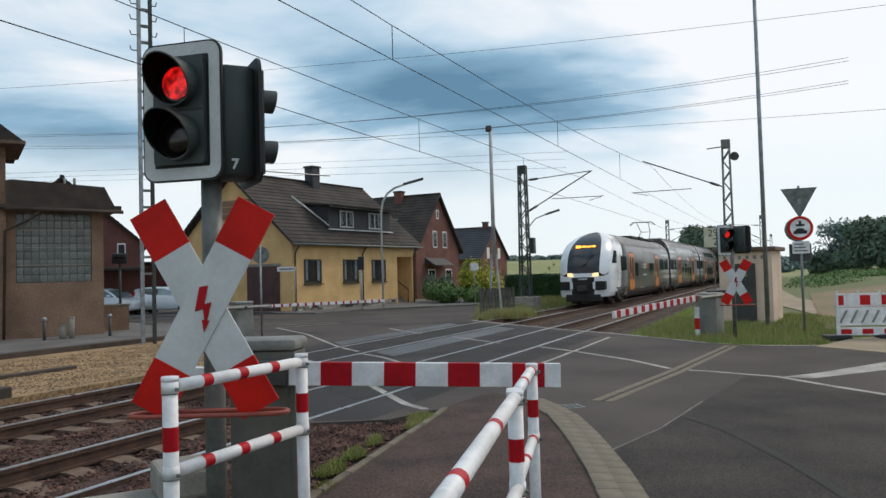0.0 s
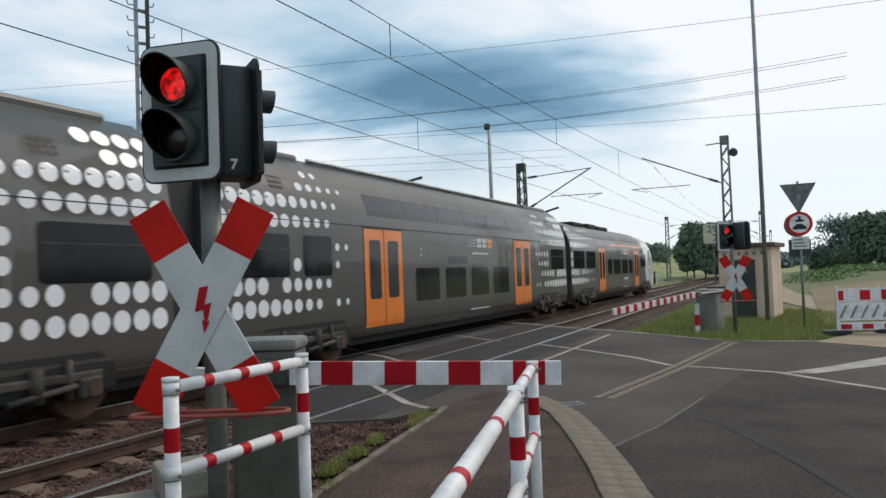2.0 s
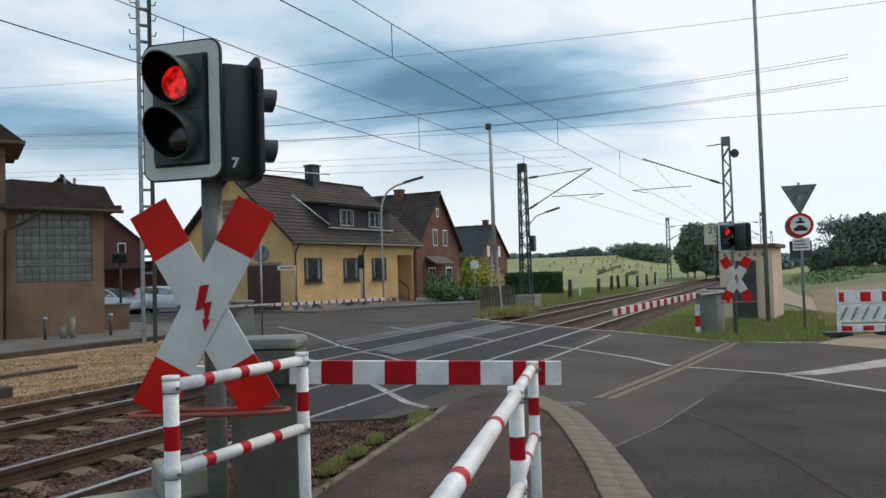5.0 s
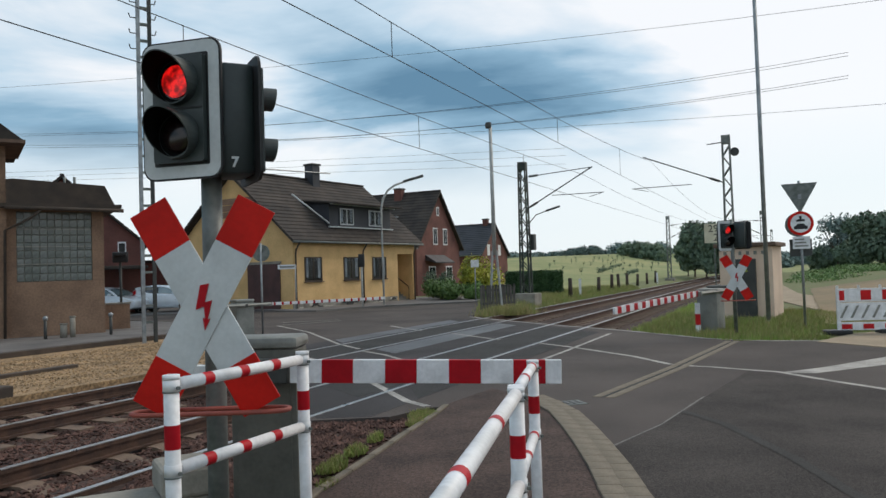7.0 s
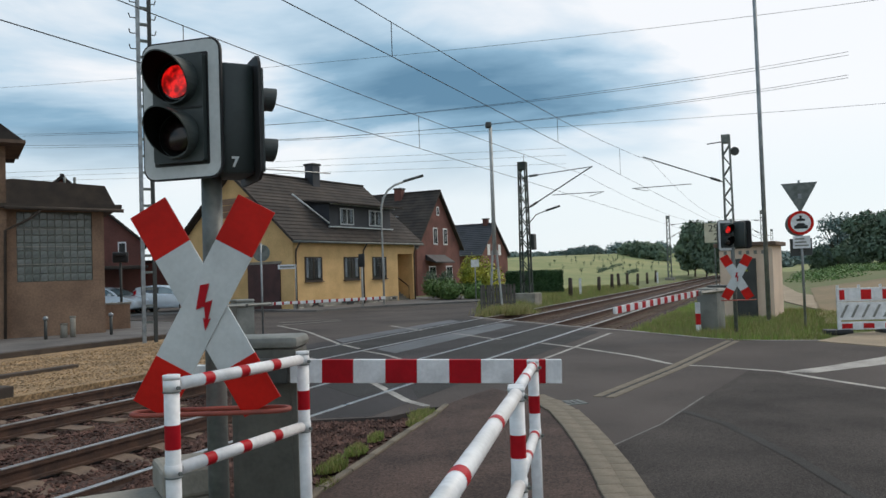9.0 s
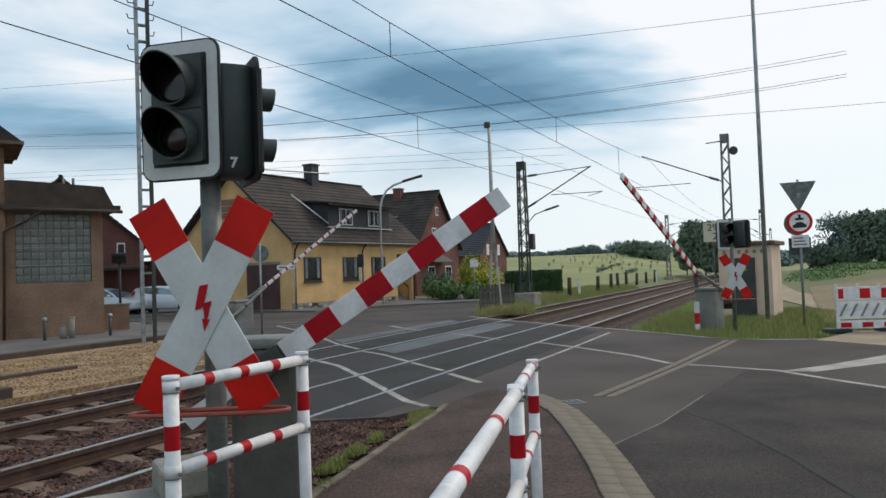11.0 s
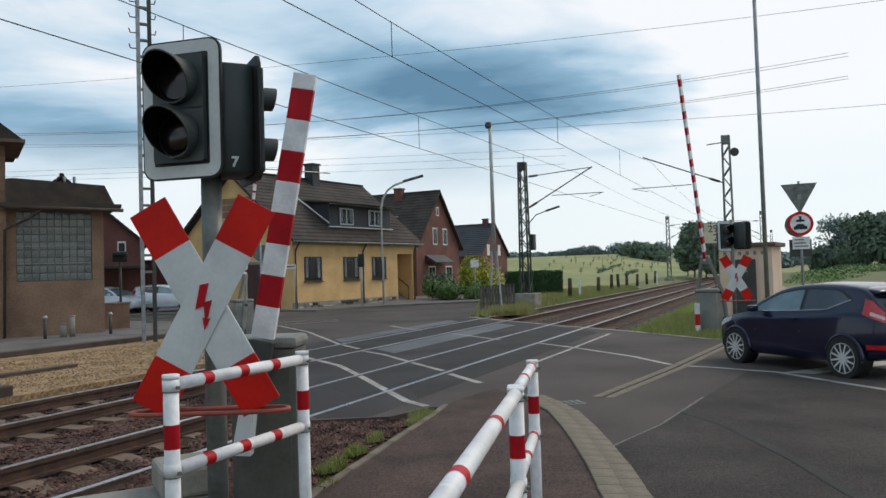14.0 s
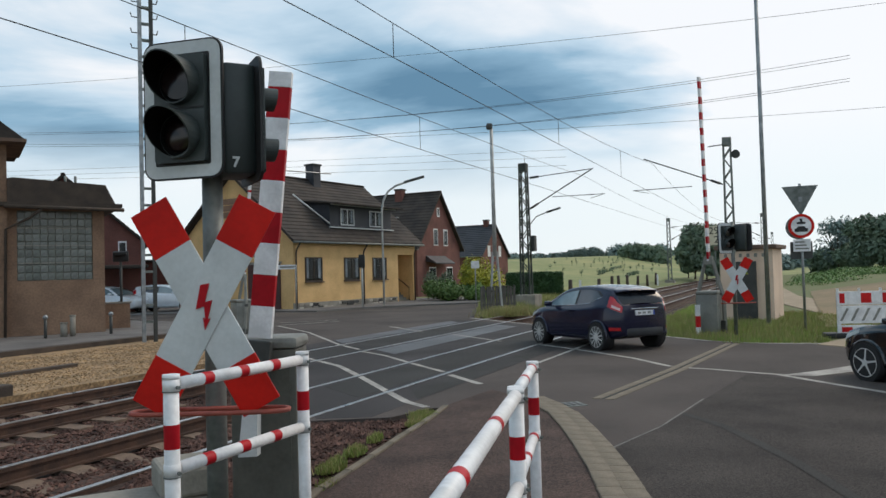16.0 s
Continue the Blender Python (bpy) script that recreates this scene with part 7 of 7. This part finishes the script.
for x0, y0, d0, x1, y1, d1, sag in ((-60, 243, 240, 1500, 92, 150, 38), (-60, 239, 240, 1500, 98, 150, 38), (-60, 262, 240, 1500, 133, 150, 40), (-60, 257, 240, 1500, 138, 150, 40), (-60, 160, 240, 1568, -2, 150, 16), (500, 250, 260, 1568, 183, 170, 6),
                                    (-60, 309, 300, 1000, 262, 260, 2), (-60, 317, 300, 1000, 275, 260, 2), (-60, 324, 300, 1000, 290, 260, 2)):
    pts = []
    for k in range(13):
        u = k / 12
        pts.append(sight(x0 + (x1 - x0) * u, y0 + (y1 - y0) * u + 4 * sag * u * (1 - u) * 0.9, 1 / ((1 - u) / d0 + u / d1)))
    wire("power_line", pts, 0.042, "thin dark high-voltage cable against the clouds")

# ---- hut, cabinet, signs and barricade on the island ----
hut = thing("relay_hut", "beige rendered relay hut with flat roof", "hut", pose(9.75, 26.7, 0, 0, 0, -31))
part("wall", box(B(), -0.45, 1.24, 0.0, 2.0, -0.2, 2.38, 0.01), BEIGE, hut)
part("roof", box(B(), -0.60, 1.38, -0.15, 2.15, 2.38, 2.52, 0.03), RUSTY_ROOF, hut)
part("door", box(B(), 0.08, 0.72, -0.09, 0.02, -0.1, 1.98, 0.015), BOXDARK, hut, "dark grey steel door")
bm = B()
plate(bm, [(0.28, 1.55), (0.48, 1.55), (0.38, 1.73)], -0.10, -0.092)
part("warning_sign", bm, LEAF_YELLOW, hut, "small yellow warning triangle")
for k in range(6):
    part("plain_bar", box(B(), -0.3 + k * 0.24, -0.2 + k * 0.24, -0.012, -0.001, 2.12, 2.24), BOXGREY, hut)
sp = thing("sign_post", "post with yield sign back and round vehicle ban", "traffic sign", pose(9.82, 21.7, 0, 0, 0, -24))
part("pole", rod(B(), (0, 0, -0.2), (0, 0, 4.05), 0.035, n=10), GALV, sp)
part("triangle_back", plate(B(), [(-0.46, 3.98), (0.46, 3.98), (0.03, 3.2), (-0.03, 3.2)], -0.035, -0.02), GALV_OLD, sp, "grey back of a yield sign")
part("hook_plate", box(B(), -0.04, 0.05, -0.05, -0.035, 3.55, 3.68), GALV, sp)
bm = rod(B(), (0, -0.06, 2.88), (0, -0.045, 2.88), 0.33, n=32)
disc = part("round_sign", bm, SIGN_RED, sp, "round white sign with red ring")
part("disc", rod(B(), (0, -0.066, 2.88), (0, -0.06, 2.88), 0.255, n=32), WHITE, disc)
bm = B()
plate(bm, [(-0.17, 2.72), (0.17, 2.72), (0.17, 2.80), (0.11, 2.82), (0.08, 2.87), (-0.08, 2.87), (-0.11, 2.82), (-0.17, 2.80)], -0.072, -0.067)
part("car_symbol", bm, BLACK, disc)
bm = B()
plate(bm, [(-0.10, 2.93), (0.10, 2.93), (0.12, 2.98), (0.03, 3.0), (0.04, 3.08), (-0.04, 3.08), (-0.02, 3.0), (-0.12, 2.98)], -0.072, -0.067)
part("motorcycle_symbol", bm, BLACK, disc)
part("back_disc", rod(B(), (-0.07, 0.03, 2.85), (-0.07, 0.04, 2.85), 0.33, n=32), GALV_OLD, sp)
pt = part("white_plate", box(B(), -0.22, 0.22, -0.06, -0.045, 2.18, 2.52, 0.005), WHITE, sp)
for k in range(3):
    part("plain_bar", box(B(), -0.17, 0.17 - 0.05 * k, -0.066, -0.061, 2.24 + k * 0.09, 2.28 + k * 0.09), BOXGREY, pt)
part("rear_plate", box(B(), -0.30, 0.26, 0.03, 0.045, 1.98, 2.45), BOXDARK, sp)

bc = thing("barricade", "red and white striped road barricade on rubber feet", "barricade", pose(9.74, 19.75, 0, 0, 0, -9) @ Matrix.Diagonal((1, 1, 1.1, 1)))
part("board", box(B(), 0, 2.6, -0.02, 0.02, 0.72, 1.02, 0.005), WHITE, bc)
part("board", box(B(), 0, 2.6, -0.02, 0.02, 0.30, 0.70, 0.005), WHITE, bc)
part("board", box(B(), 0, 2.6, -0.02, 0.02, 0.08, 0.26, 0.005), WHITE, bc)
for k in range(6):
    x = 0.06 + k * 0.5
    part("red_stripe", box(B(), x, x + (0.12 if k == 0 else 0.24), -0.026, -0.02, 0.76, 0.98), RED, bc)
    part("red_stripe", box(B(), x + 0.03, x + 0.28, -0.026, -0.02, 0.11, 0.22), RED, bc)
for k in range(10):
    x = 0.05 + k * 0.25
    part("slot", plate(B(), [(x, 0.36), (x + 0.06, 0.36), (x + 0.22, 0.64), (x + 0.16, 0.64)], -0.026, -0.02), BOXGREY, bc)
for k in range(6):
    part("stake", box(B(), 0.0 + k * 0.5, 0.05 + k * 0.5, -0.025, 0.025, 1.02, 1.09), WHITE, bc)
for x in (0.05, 1.3, 2.55):
    part("post", box(B(), x - 0.04, x + 0.04, 0.02, 0.08, 0.0, 1.02), WHITE, bc)
    part("foot", box(B(), x - 0.35, x + 0.25, -0.2, 0.3, -0.02, 0.09, 0.03), BLACK, bc, smooth=True)
warn = thing("striped_post", "short red and white striped warning post", "post", pose(6.86, 21.6, 0))
for k in range(3):
    part("stripe", box(B(), -0.06, 0.06, -0.04, 0.04, 0.3 * k - 0.1, 0.3 * k + 0.2), RED if k % 2 else WHITE, warn)

# fence, hedge, shrubs
fence = thing("picket_fence", "weathered grey wooden picket fence beside the road", "fence", pose(1.75, 36.3, 0, 0, 0, 20), "fences")
WOOD_GREY = material("grey_wood", (0.125, 0.115, 0.098), (0.068, 0.062, 0.054), 0.9, big=3, fine=30, bump=0.3, vary=0.25)
for z in (0.35, 0.95):
    part("rail", box(B(), -0.15, 1.6, 0.02, 0.06, z, z + 0.08), WOOD_GREY, fence)
first = None
for k in range(5, 17):
    m = pose(-0.85 + k * 0.15, 0, random.uniform(-0.03, 0.03), 0, random.uniform(-1.5, 1.5), 0)
    if first is None:
        first = part("picket", box(B(), -0.055, 0.055, -0.02, 0.02, 0, 1.22, 0.005), WOOD_GREY, fence, m=m)
    else:
        same("picket", first, fence, m)
hd = thing("hedge", "clipped dark green box hedge behind the mast", "hedge", pose(6.55, 58, 0.0), "hedges")
v, f = [], []
for k in range(9000):
    q = [random.uniform(-2.0, 2.0), random.uniform(-0.5, 0.5), random.uniform(0.05, 1.72)]
    side = random.choice((0, 1, 1, 2))
    q[side] = ((-2.0, 2.0), (-0.5, -0.5), (0.05, 1.72))[side][random.randrange(2) if side != 2 else 1] + random.gauss(0, 0.04)
    leaves(v, f, q, (0.05, 0.05, 0.05), 1, 0.07)
me = bpy.data.meshes.new("foliage")
me.from_pydata(v, [], f)
me.materials.append(LEAF_HEDGE)
new("foliage", me).parent = hd
part("core", box(B(), -1.93, 1.93, -0.44, 0.44, 0.0, 1.65, 0.1), LEAF_HEDGE, hd, "shaded inner twigs and leaves")
bush(-0.3, 53.5, 0, 2.1, 1.5, LEAF, "dark green garden shrub beside the house")
bush(0.9, 52.0, 0, 2.0, 1.2, LEAF, "dense green garden shrub")
bush(-0.2, 56.5, 0, 1.7, 2.0, LEAF_MID, "rounded green garden shrub")
bush(2.55, 53.0, 0, 2.2, 2.9, LEAF_YELLOW, "bright yellow-green garden shrub", n=16)
bush(2.0, 51.8, 0, 1.2, 1.3, LEAF, "low green garden shrub")
sgn = thing("stop_sign", "small white plate on a slim post by the shrubs", "sign", pose(1.9, 48.9, 0))
part("pole", rod(B(), (0, 0, -0.1), (0, 0, 2.5), 0.035, n=8), GALV, sgn)
part("plate", box(B(), -0.25, 0.25, -0.04, -0.02, 2.15, 2.6), WHITE, sgn)

# line-side posts
first = None
for k, s in enumerate((51.6, 60.6, 66.0, 69.5, 74, 80, 86.5, 93)):
    p = at(s, 13.35 + 0.1 * k)
    fpst = thing("fence_post", "dark weathered timber post beside the railway", "post", pose(p.x, p.y, 0, 0, random.uniform(-3, 3), 0), "line-side posts")
    part("post", rod(B(), (0, 0, -0.2), (0, 0, 1.15 + 0.2 * random.random()), 0.15, 0.13, n=8), WOOD, fpst)
for s in (54.5, 90):
    p = at(s, 13.4)
    wp = thing("marker_post", "white marker post beside the railway", "post", pose(p.x, p.y, 0), "line-side posts")
    part("post", box(B(), -0.08, 0.08, -0.05, 0.05, -0.1, 1.15), WHITE, wp)

# ---- trees ----
def haze_tree(px, d, h, r, mat, label, **kw):
    p = sight(px, 470, d)
    s, o = in_track(p.x, p.y)
    return tree(p.x, p.y, ground_z(s, o) - 0.2, h, r, mat, label, **kw)


for px, d, h, r in ((1228, 125, 8.8, 3.0), (1248, 118, 9.0, 3.2), (1266, 112, 8.4, 3.0), (1216, 135, 7.2, 2.6), (1300, 120, 7.0, 3.2), (1335, 125, 5.5, 3.0)):
    haze_tree(px, d, h, r, LEAF_MID, "dark broadleaf tree beside the railway", n=22, leaf=0.30, per=330, trunk=0.15)
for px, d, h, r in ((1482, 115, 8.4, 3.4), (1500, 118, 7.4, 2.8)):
    haze_tree(px, d, h, r, LEAF_FAR, "loose-crowned tree beyond the field path, paled for haze", n=18, leaf=0.24, per=95, trunk=0.2)
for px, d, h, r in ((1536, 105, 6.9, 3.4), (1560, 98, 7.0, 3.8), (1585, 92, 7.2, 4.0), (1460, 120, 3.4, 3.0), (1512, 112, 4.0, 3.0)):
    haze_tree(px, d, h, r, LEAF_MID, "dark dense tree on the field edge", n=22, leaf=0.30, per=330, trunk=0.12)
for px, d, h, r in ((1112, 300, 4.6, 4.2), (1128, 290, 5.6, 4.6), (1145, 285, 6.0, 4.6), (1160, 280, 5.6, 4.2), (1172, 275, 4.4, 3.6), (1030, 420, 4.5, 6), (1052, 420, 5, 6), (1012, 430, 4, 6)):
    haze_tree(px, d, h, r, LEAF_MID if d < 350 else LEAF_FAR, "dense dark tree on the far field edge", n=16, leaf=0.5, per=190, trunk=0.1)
v, f = [], []
for k in range(110):
    px = random.uniform(895, 1200)
    d = random.uniform(430, 560)
    p = sight(px, 470, d)
    s, o = in_track(p.x, p.y)
    hh = random.uniform(5, 9) * (1.0 if 1090 < px < 1175 else 0.5)
    leaves(v, f, (p.x, p.y, ground_z(s, o) + hh * 0.42), (hh * 0.75, hh * 0.75, hh * 0.55), 130, 1.15)
for k in range(60):
    px = random.uniform(1330, 1560)
    d = random.uniform(260, 420)
    p = sight(px, 470, d)
    s, o = in_track(p.x, p.y)
    hh = random.uniform(4, 7)
    leaves(v, f, (p.x, p.y, ground_z(s, o) + hh * 0.42), (hh * 0.8, hh * 0.8, hh * 0.55), 130, 0.9)
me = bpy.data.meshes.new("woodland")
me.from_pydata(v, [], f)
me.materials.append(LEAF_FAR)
tagged(new("woodland", me), "woodland along the horizon, haze put into its leaf colour", "woodland", kind="stuff")
v, f = [], []
for k in range(150):
    p = at(random.uniform(-60, 230), random.uniform(-84, -70))
    hh = random.uniform(3.5, 6.5)
    leaves(v, f, (p.x, p.y, hh * 0.45), (3.2, 3.2, hh * 0.52), 110, 0.8)
me = bpy.data.meshes.new("tree_belt")
me.from_pydata(v, [], f)
me.materials.append(LEAF_MID)
tagged(new("tree_belt", me), "belt of trees across the road, mirrored in panes", "woodland", kind="stuff")
# orchard saplings on the slope
v, f = [], []
for row in range(7):
    for k in range(22):
        px, d = 955 + k * 10 + row * 9, 120 + row * 26 + k * 2.5
        if random.random() < 0.5:
            continue
        p = sight(px + random.uniform(-4, 4), 470, d)
        s, o = in_track(p.x, p.y)
        z = ground_z(s, o)
        b = len(v)
        v += [(p.x - 0.03, p.y, z), (p.x + 0.03, p.y, z), (p.x + 0.03, p.y, z + 1.1), (p.x - 0.03, p.y, z + 1.1)]
        f.append((b, b + 1, b + 2, b + 3))
        leaves(v, f, (p.x, p.y, z + 0.95), (0.34, 0.34, 0.5), 26, 0.13)
for px0, px1, d0, d1, n in ((1058, 1100, 150, 210, 16), (1108, 1128, 140, 165, 9), (1008, 1024, 150, 150, 0)):
    for k in range(n):
        p = sight(px0 + (px1 - px0) * k / n, 470, d0 + (d1 - d0) * k / n)
        s, o = in_track(p.x, p.y)
        leaves(v, f, (p.x, p.y, ground_z(s, o) + 0.25), (0.45, 0.45, 0.5), 40, 0.16)
me = bpy.data.meshes.new("orchard")
me.from_pydata(v, [], f)
me.materials.append(LEAF_MID)
tagged(new("orchard", me), "rows of young orchard trees on the pale slope", "orchard", kind="stuff")
v, f = [], []
for k in range(46):
    p = sight(random.uniform(1415, 1600), 475, random.uniform(62, 110))
    s, o = in_track(p.x, p.y)
    leaves(v, f, (p.x, p.y, ground_z(s, o) + 0.15), (1.9, 1.5, 0.5), 330, 0.10)
me = bpy.data.meshes.new("scrub")
me.from_pydata(v, [], f)
me.materials.append(LEAF)
tagged(new("scrub", me), "low green scrub along the field path", "scrub", kind="stuff")
SAND = material("sandy_earth", (0.36, 0.28, 0.19), (0.24, 0.185, 0.125), 0.95, big=0.8, fine=20, bump=0.4, fleck=0.7)
path = slab("field_path", [(8.4, 18.0), (9.05, 16.4), (14.2, 14.1), (60, 6.2), (60, 9.5), (22, 17.5), (17.0, 21), (16.5, 30), (20.5, 46), (28, 66), (26.3, 67), (18, 46), (14.0, 30), (13.4, 21), (10.0, 19.6)], -0.2, 0.012, SAND, "pale sandy field path", "path")

bv, bf = [], []
for i in range(17):
    sd = 25 + 2 * i
    for k in range(6):
        od = -(0.9 + 0.01 * (sd - 25)) - k * (0.42 + 0.02 * (sd - 25)) + 0.25 * noise.noise((sd * 0.4, k, 2))
        bv.append((sd, od, ground_z(sd, od) + 0.07))
bf = [(i * 6 + k, (i + 1) * 6 + k, (i + 1) * 6 + k + 1, i * 6 + k + 1) for i in range(16) for k in range(5)]
me = bpy.data.meshes.new("bare_field")
me.from_pydata(bv, [], bf)
me.materials.append(EARTH)
bare = new("bare_field", me)
bare.matrix_basis = TRACK
tagged(bare, "brown bare strip of field beside the path", "field", kind="structure")

# ---- grass ----
def on_island():
    while True:
        x, y = random.uniform(5.6, 13.5), random.uniform(18.2, 30)
        s, o = in_track(x, y)
        if o < 4.0 and (x - 5.0) * 0.0 + y > 18.75 + max(0.0, 6.9 - x) * 2.4 and not (x > 9.2 and y < 20.4):
            return x, y, -0.03


blades("grass_tufts", 30000, on_island, 0.15, BLADE, "tall unmown grass round the hut")
blades("dry_grass", 6000, on_island, 0.22, BLADE_DRY, "dry straw-coloured grass stalks")


TUFTS = [(-1.20, 7.7, 0.34), (-1.02, 8.3, 0.26), (-0.88, 8.95, 0.24), (-0.32, 10.2, 0.34), (-0.40, 9.7, 0.22), (-1.05, 6.9, 0.20)]


def on_verge():
    while True:
        x, y = random.uniform(-1.9, 0.1), random.uniform(5.0, 10.9)
        edge = lerp_list([(5.0, -1.40), (6.66, -1.13), (7.67, -0.85), (8.66, -0.59), (9.92, -0.24), (11, -0.03)], y)
        near = min(math.hypot((x - a) * 1.6, y - b) / c for a, b, c in TUFTS)
        if edge - 0.36 < x < edge + 0.05 and random.random() > near * near:
            return x, y, 0.0


blades("grass_tufts", 5200, on_verge, 0.07, BLADE, "green weeds along the edge of the footway")
blades("dry_grass", 900, on_verge, 0.09, BLADE_DRY, "dry stalks along the edge of the footway")


def on_far_verge():
    while True:
        s, o = random.uniform(30, 75), random.uniform(12.6, 17.5)
        p = at(s, o)
        if p.x > 1.2 + (p.y - 33) * 0.06:
            return p.x, p.y, -0.05 - 0.3 * (1 - ramp(o, 12.6, 13.4))


blades("grass_tufts", 16000, on_far_verge, 0.34, BLADE, "rough grass beside the far track")
blades("dry_grass", 9000, on_far_verge, 0.38, BLADE_DRY, "dry grass beside the far track")


def by_fence():
    x = random.gauss(2.7, 0.5)
    return x, random.uniform(33.6, 36.0) + (x - 2.7) * 0.5, -0.05


blades("dry_grass", 2600, by_fence, 0.42, BLADE_DRY, "dry yellow weeds before the picket fence")
blades("grass_tufts", 1500, by_fence, 0.36, BLADE, "green weeds before the picket fence")


def on_right_bank():
    while True:
        s, o = random.uniform(24, 60), random.uniform(3.3, 4.6)
        p = at(s, o)
        return p.x, p.y, -0.2


blades("grass_tufts", 6000, on_right_bank, 0.22, BLADE, "grass along the ballast shoulder")

# near ground between footway and ballast
nb = part("verge", prism(B(), [(-3.5, 3.0), (-1.5, 3.0), (-1.42, 5), (-1.16, 6.66), (-0.88, 7.67), (-0.62, 8.66), (-0.27, 9.92), (-0.2, 10.4), (-0.76, 10.27), (-1.41, 10.2), (-1.85, 10.15), (-3.4, 7.0)], -0.4, -0.045), BALLAST)
tagged(nb, "dark stony verge between footway and track", "verge", kind="structure")


def on_near_verge():
    while True:
        x, y = random.uniform(-3.0, -0.2), random.uniform(5.0, 10.2)
        edge = lerp_list([(5.0, -1.40), (6.66, -1.13), (7.67, -0.85), (8.66, -0.59), (9.92, -0.24), (11, -0.03)], y)
        if x < edge - 0.25:
            return x, y, -0.03


scatter("ballast", 5200, on_near_verge, 0.040, STONE, "loose dark stones on the verge", "ballast", Matrix.Identity(4))
eb = thing("footway_edging", "mossy concrete edging along the footway", "edging", kind="structure")
first = None
for p, a in along_path([(-1.40, 5), (-1.13, 6.66), (-0.85, 7.67), (-0.59, 8.66), (-0.24, 9.92), (-0.06, 10.7)], 0.6):
    m = Matrix.Translation(p) @ Matrix.Rotation(a, 4, "Z")
    if first is None:
        first = part("edging_stone", box(B(), 0, 0.585, -0.04, 0.04, -0.2, 0.06, 0.012), KERB, eb, m=m)
    else:
        same("edging_stone", first, eb, m)
cb = thing("concrete_plinth", "weathered concrete plinth beside the track", "plinth", pose(-1.98, 5.35, 0, 0, 0, 28))
part("block", box(B(), -0.75, 0.35, -0.25, 0.25, -0.4, 0.42, 0.04), CONCRETE, cb)
part("upper_block", box(B(), 0.0, 0.36, -0.26, 0.2, 0.42, 0.62, 0.03), CONCRETE, cb)


# ---- what moves ----
def motions():
    for train_ob, rows in MOVERS:
        walk(train_ob, rows)
    near = [(0, 1.6), (9.0, 1.6), (9.2, 0.5), (10.2, -18), (11.3, -38), (11.5, -41), (12, -47.5), (12.5, -55.2), (13, -62.6), (13.5, -70.8), (14, -79.2), (14.4, -84), (14.6, -84.2), (16, -84.2)]
    far = [(0, 2), (9.0, 2), (9.2, 1), (10.2, -14), (11.5, -36), (12, -44), (12.5, -51), (13, -58), (13.5, -66), (14, -74), (14.5, -81), (15, -86.5), (15.3, -87.5), (16, -87.5)]
    left = [(0, 0), (9.0, 0), (9.2, -1), (10.2, -20), (11.5, -45), (12, -54), (12.5, -62), (13, -69), (13.5, -76), (14, -82), (14.5, -85), (16, -85)]
    for (boom, z), rows in zip(BOOMS, (near, far, left)):
        walk(boom, [(t, pose(0, 0, z, 0, a, 0)) for t, a in rows])
    for ob, m in FLIPS:
        walk(ob, [(0, m)] + [(10.2 + 0.1 * k, m @ pose(0, 0, 0, 0, 0, 60 * k)) for k in range(4)] + [(16, m @ pose(0, 0, 0, 0, 0, 180))])


motions()
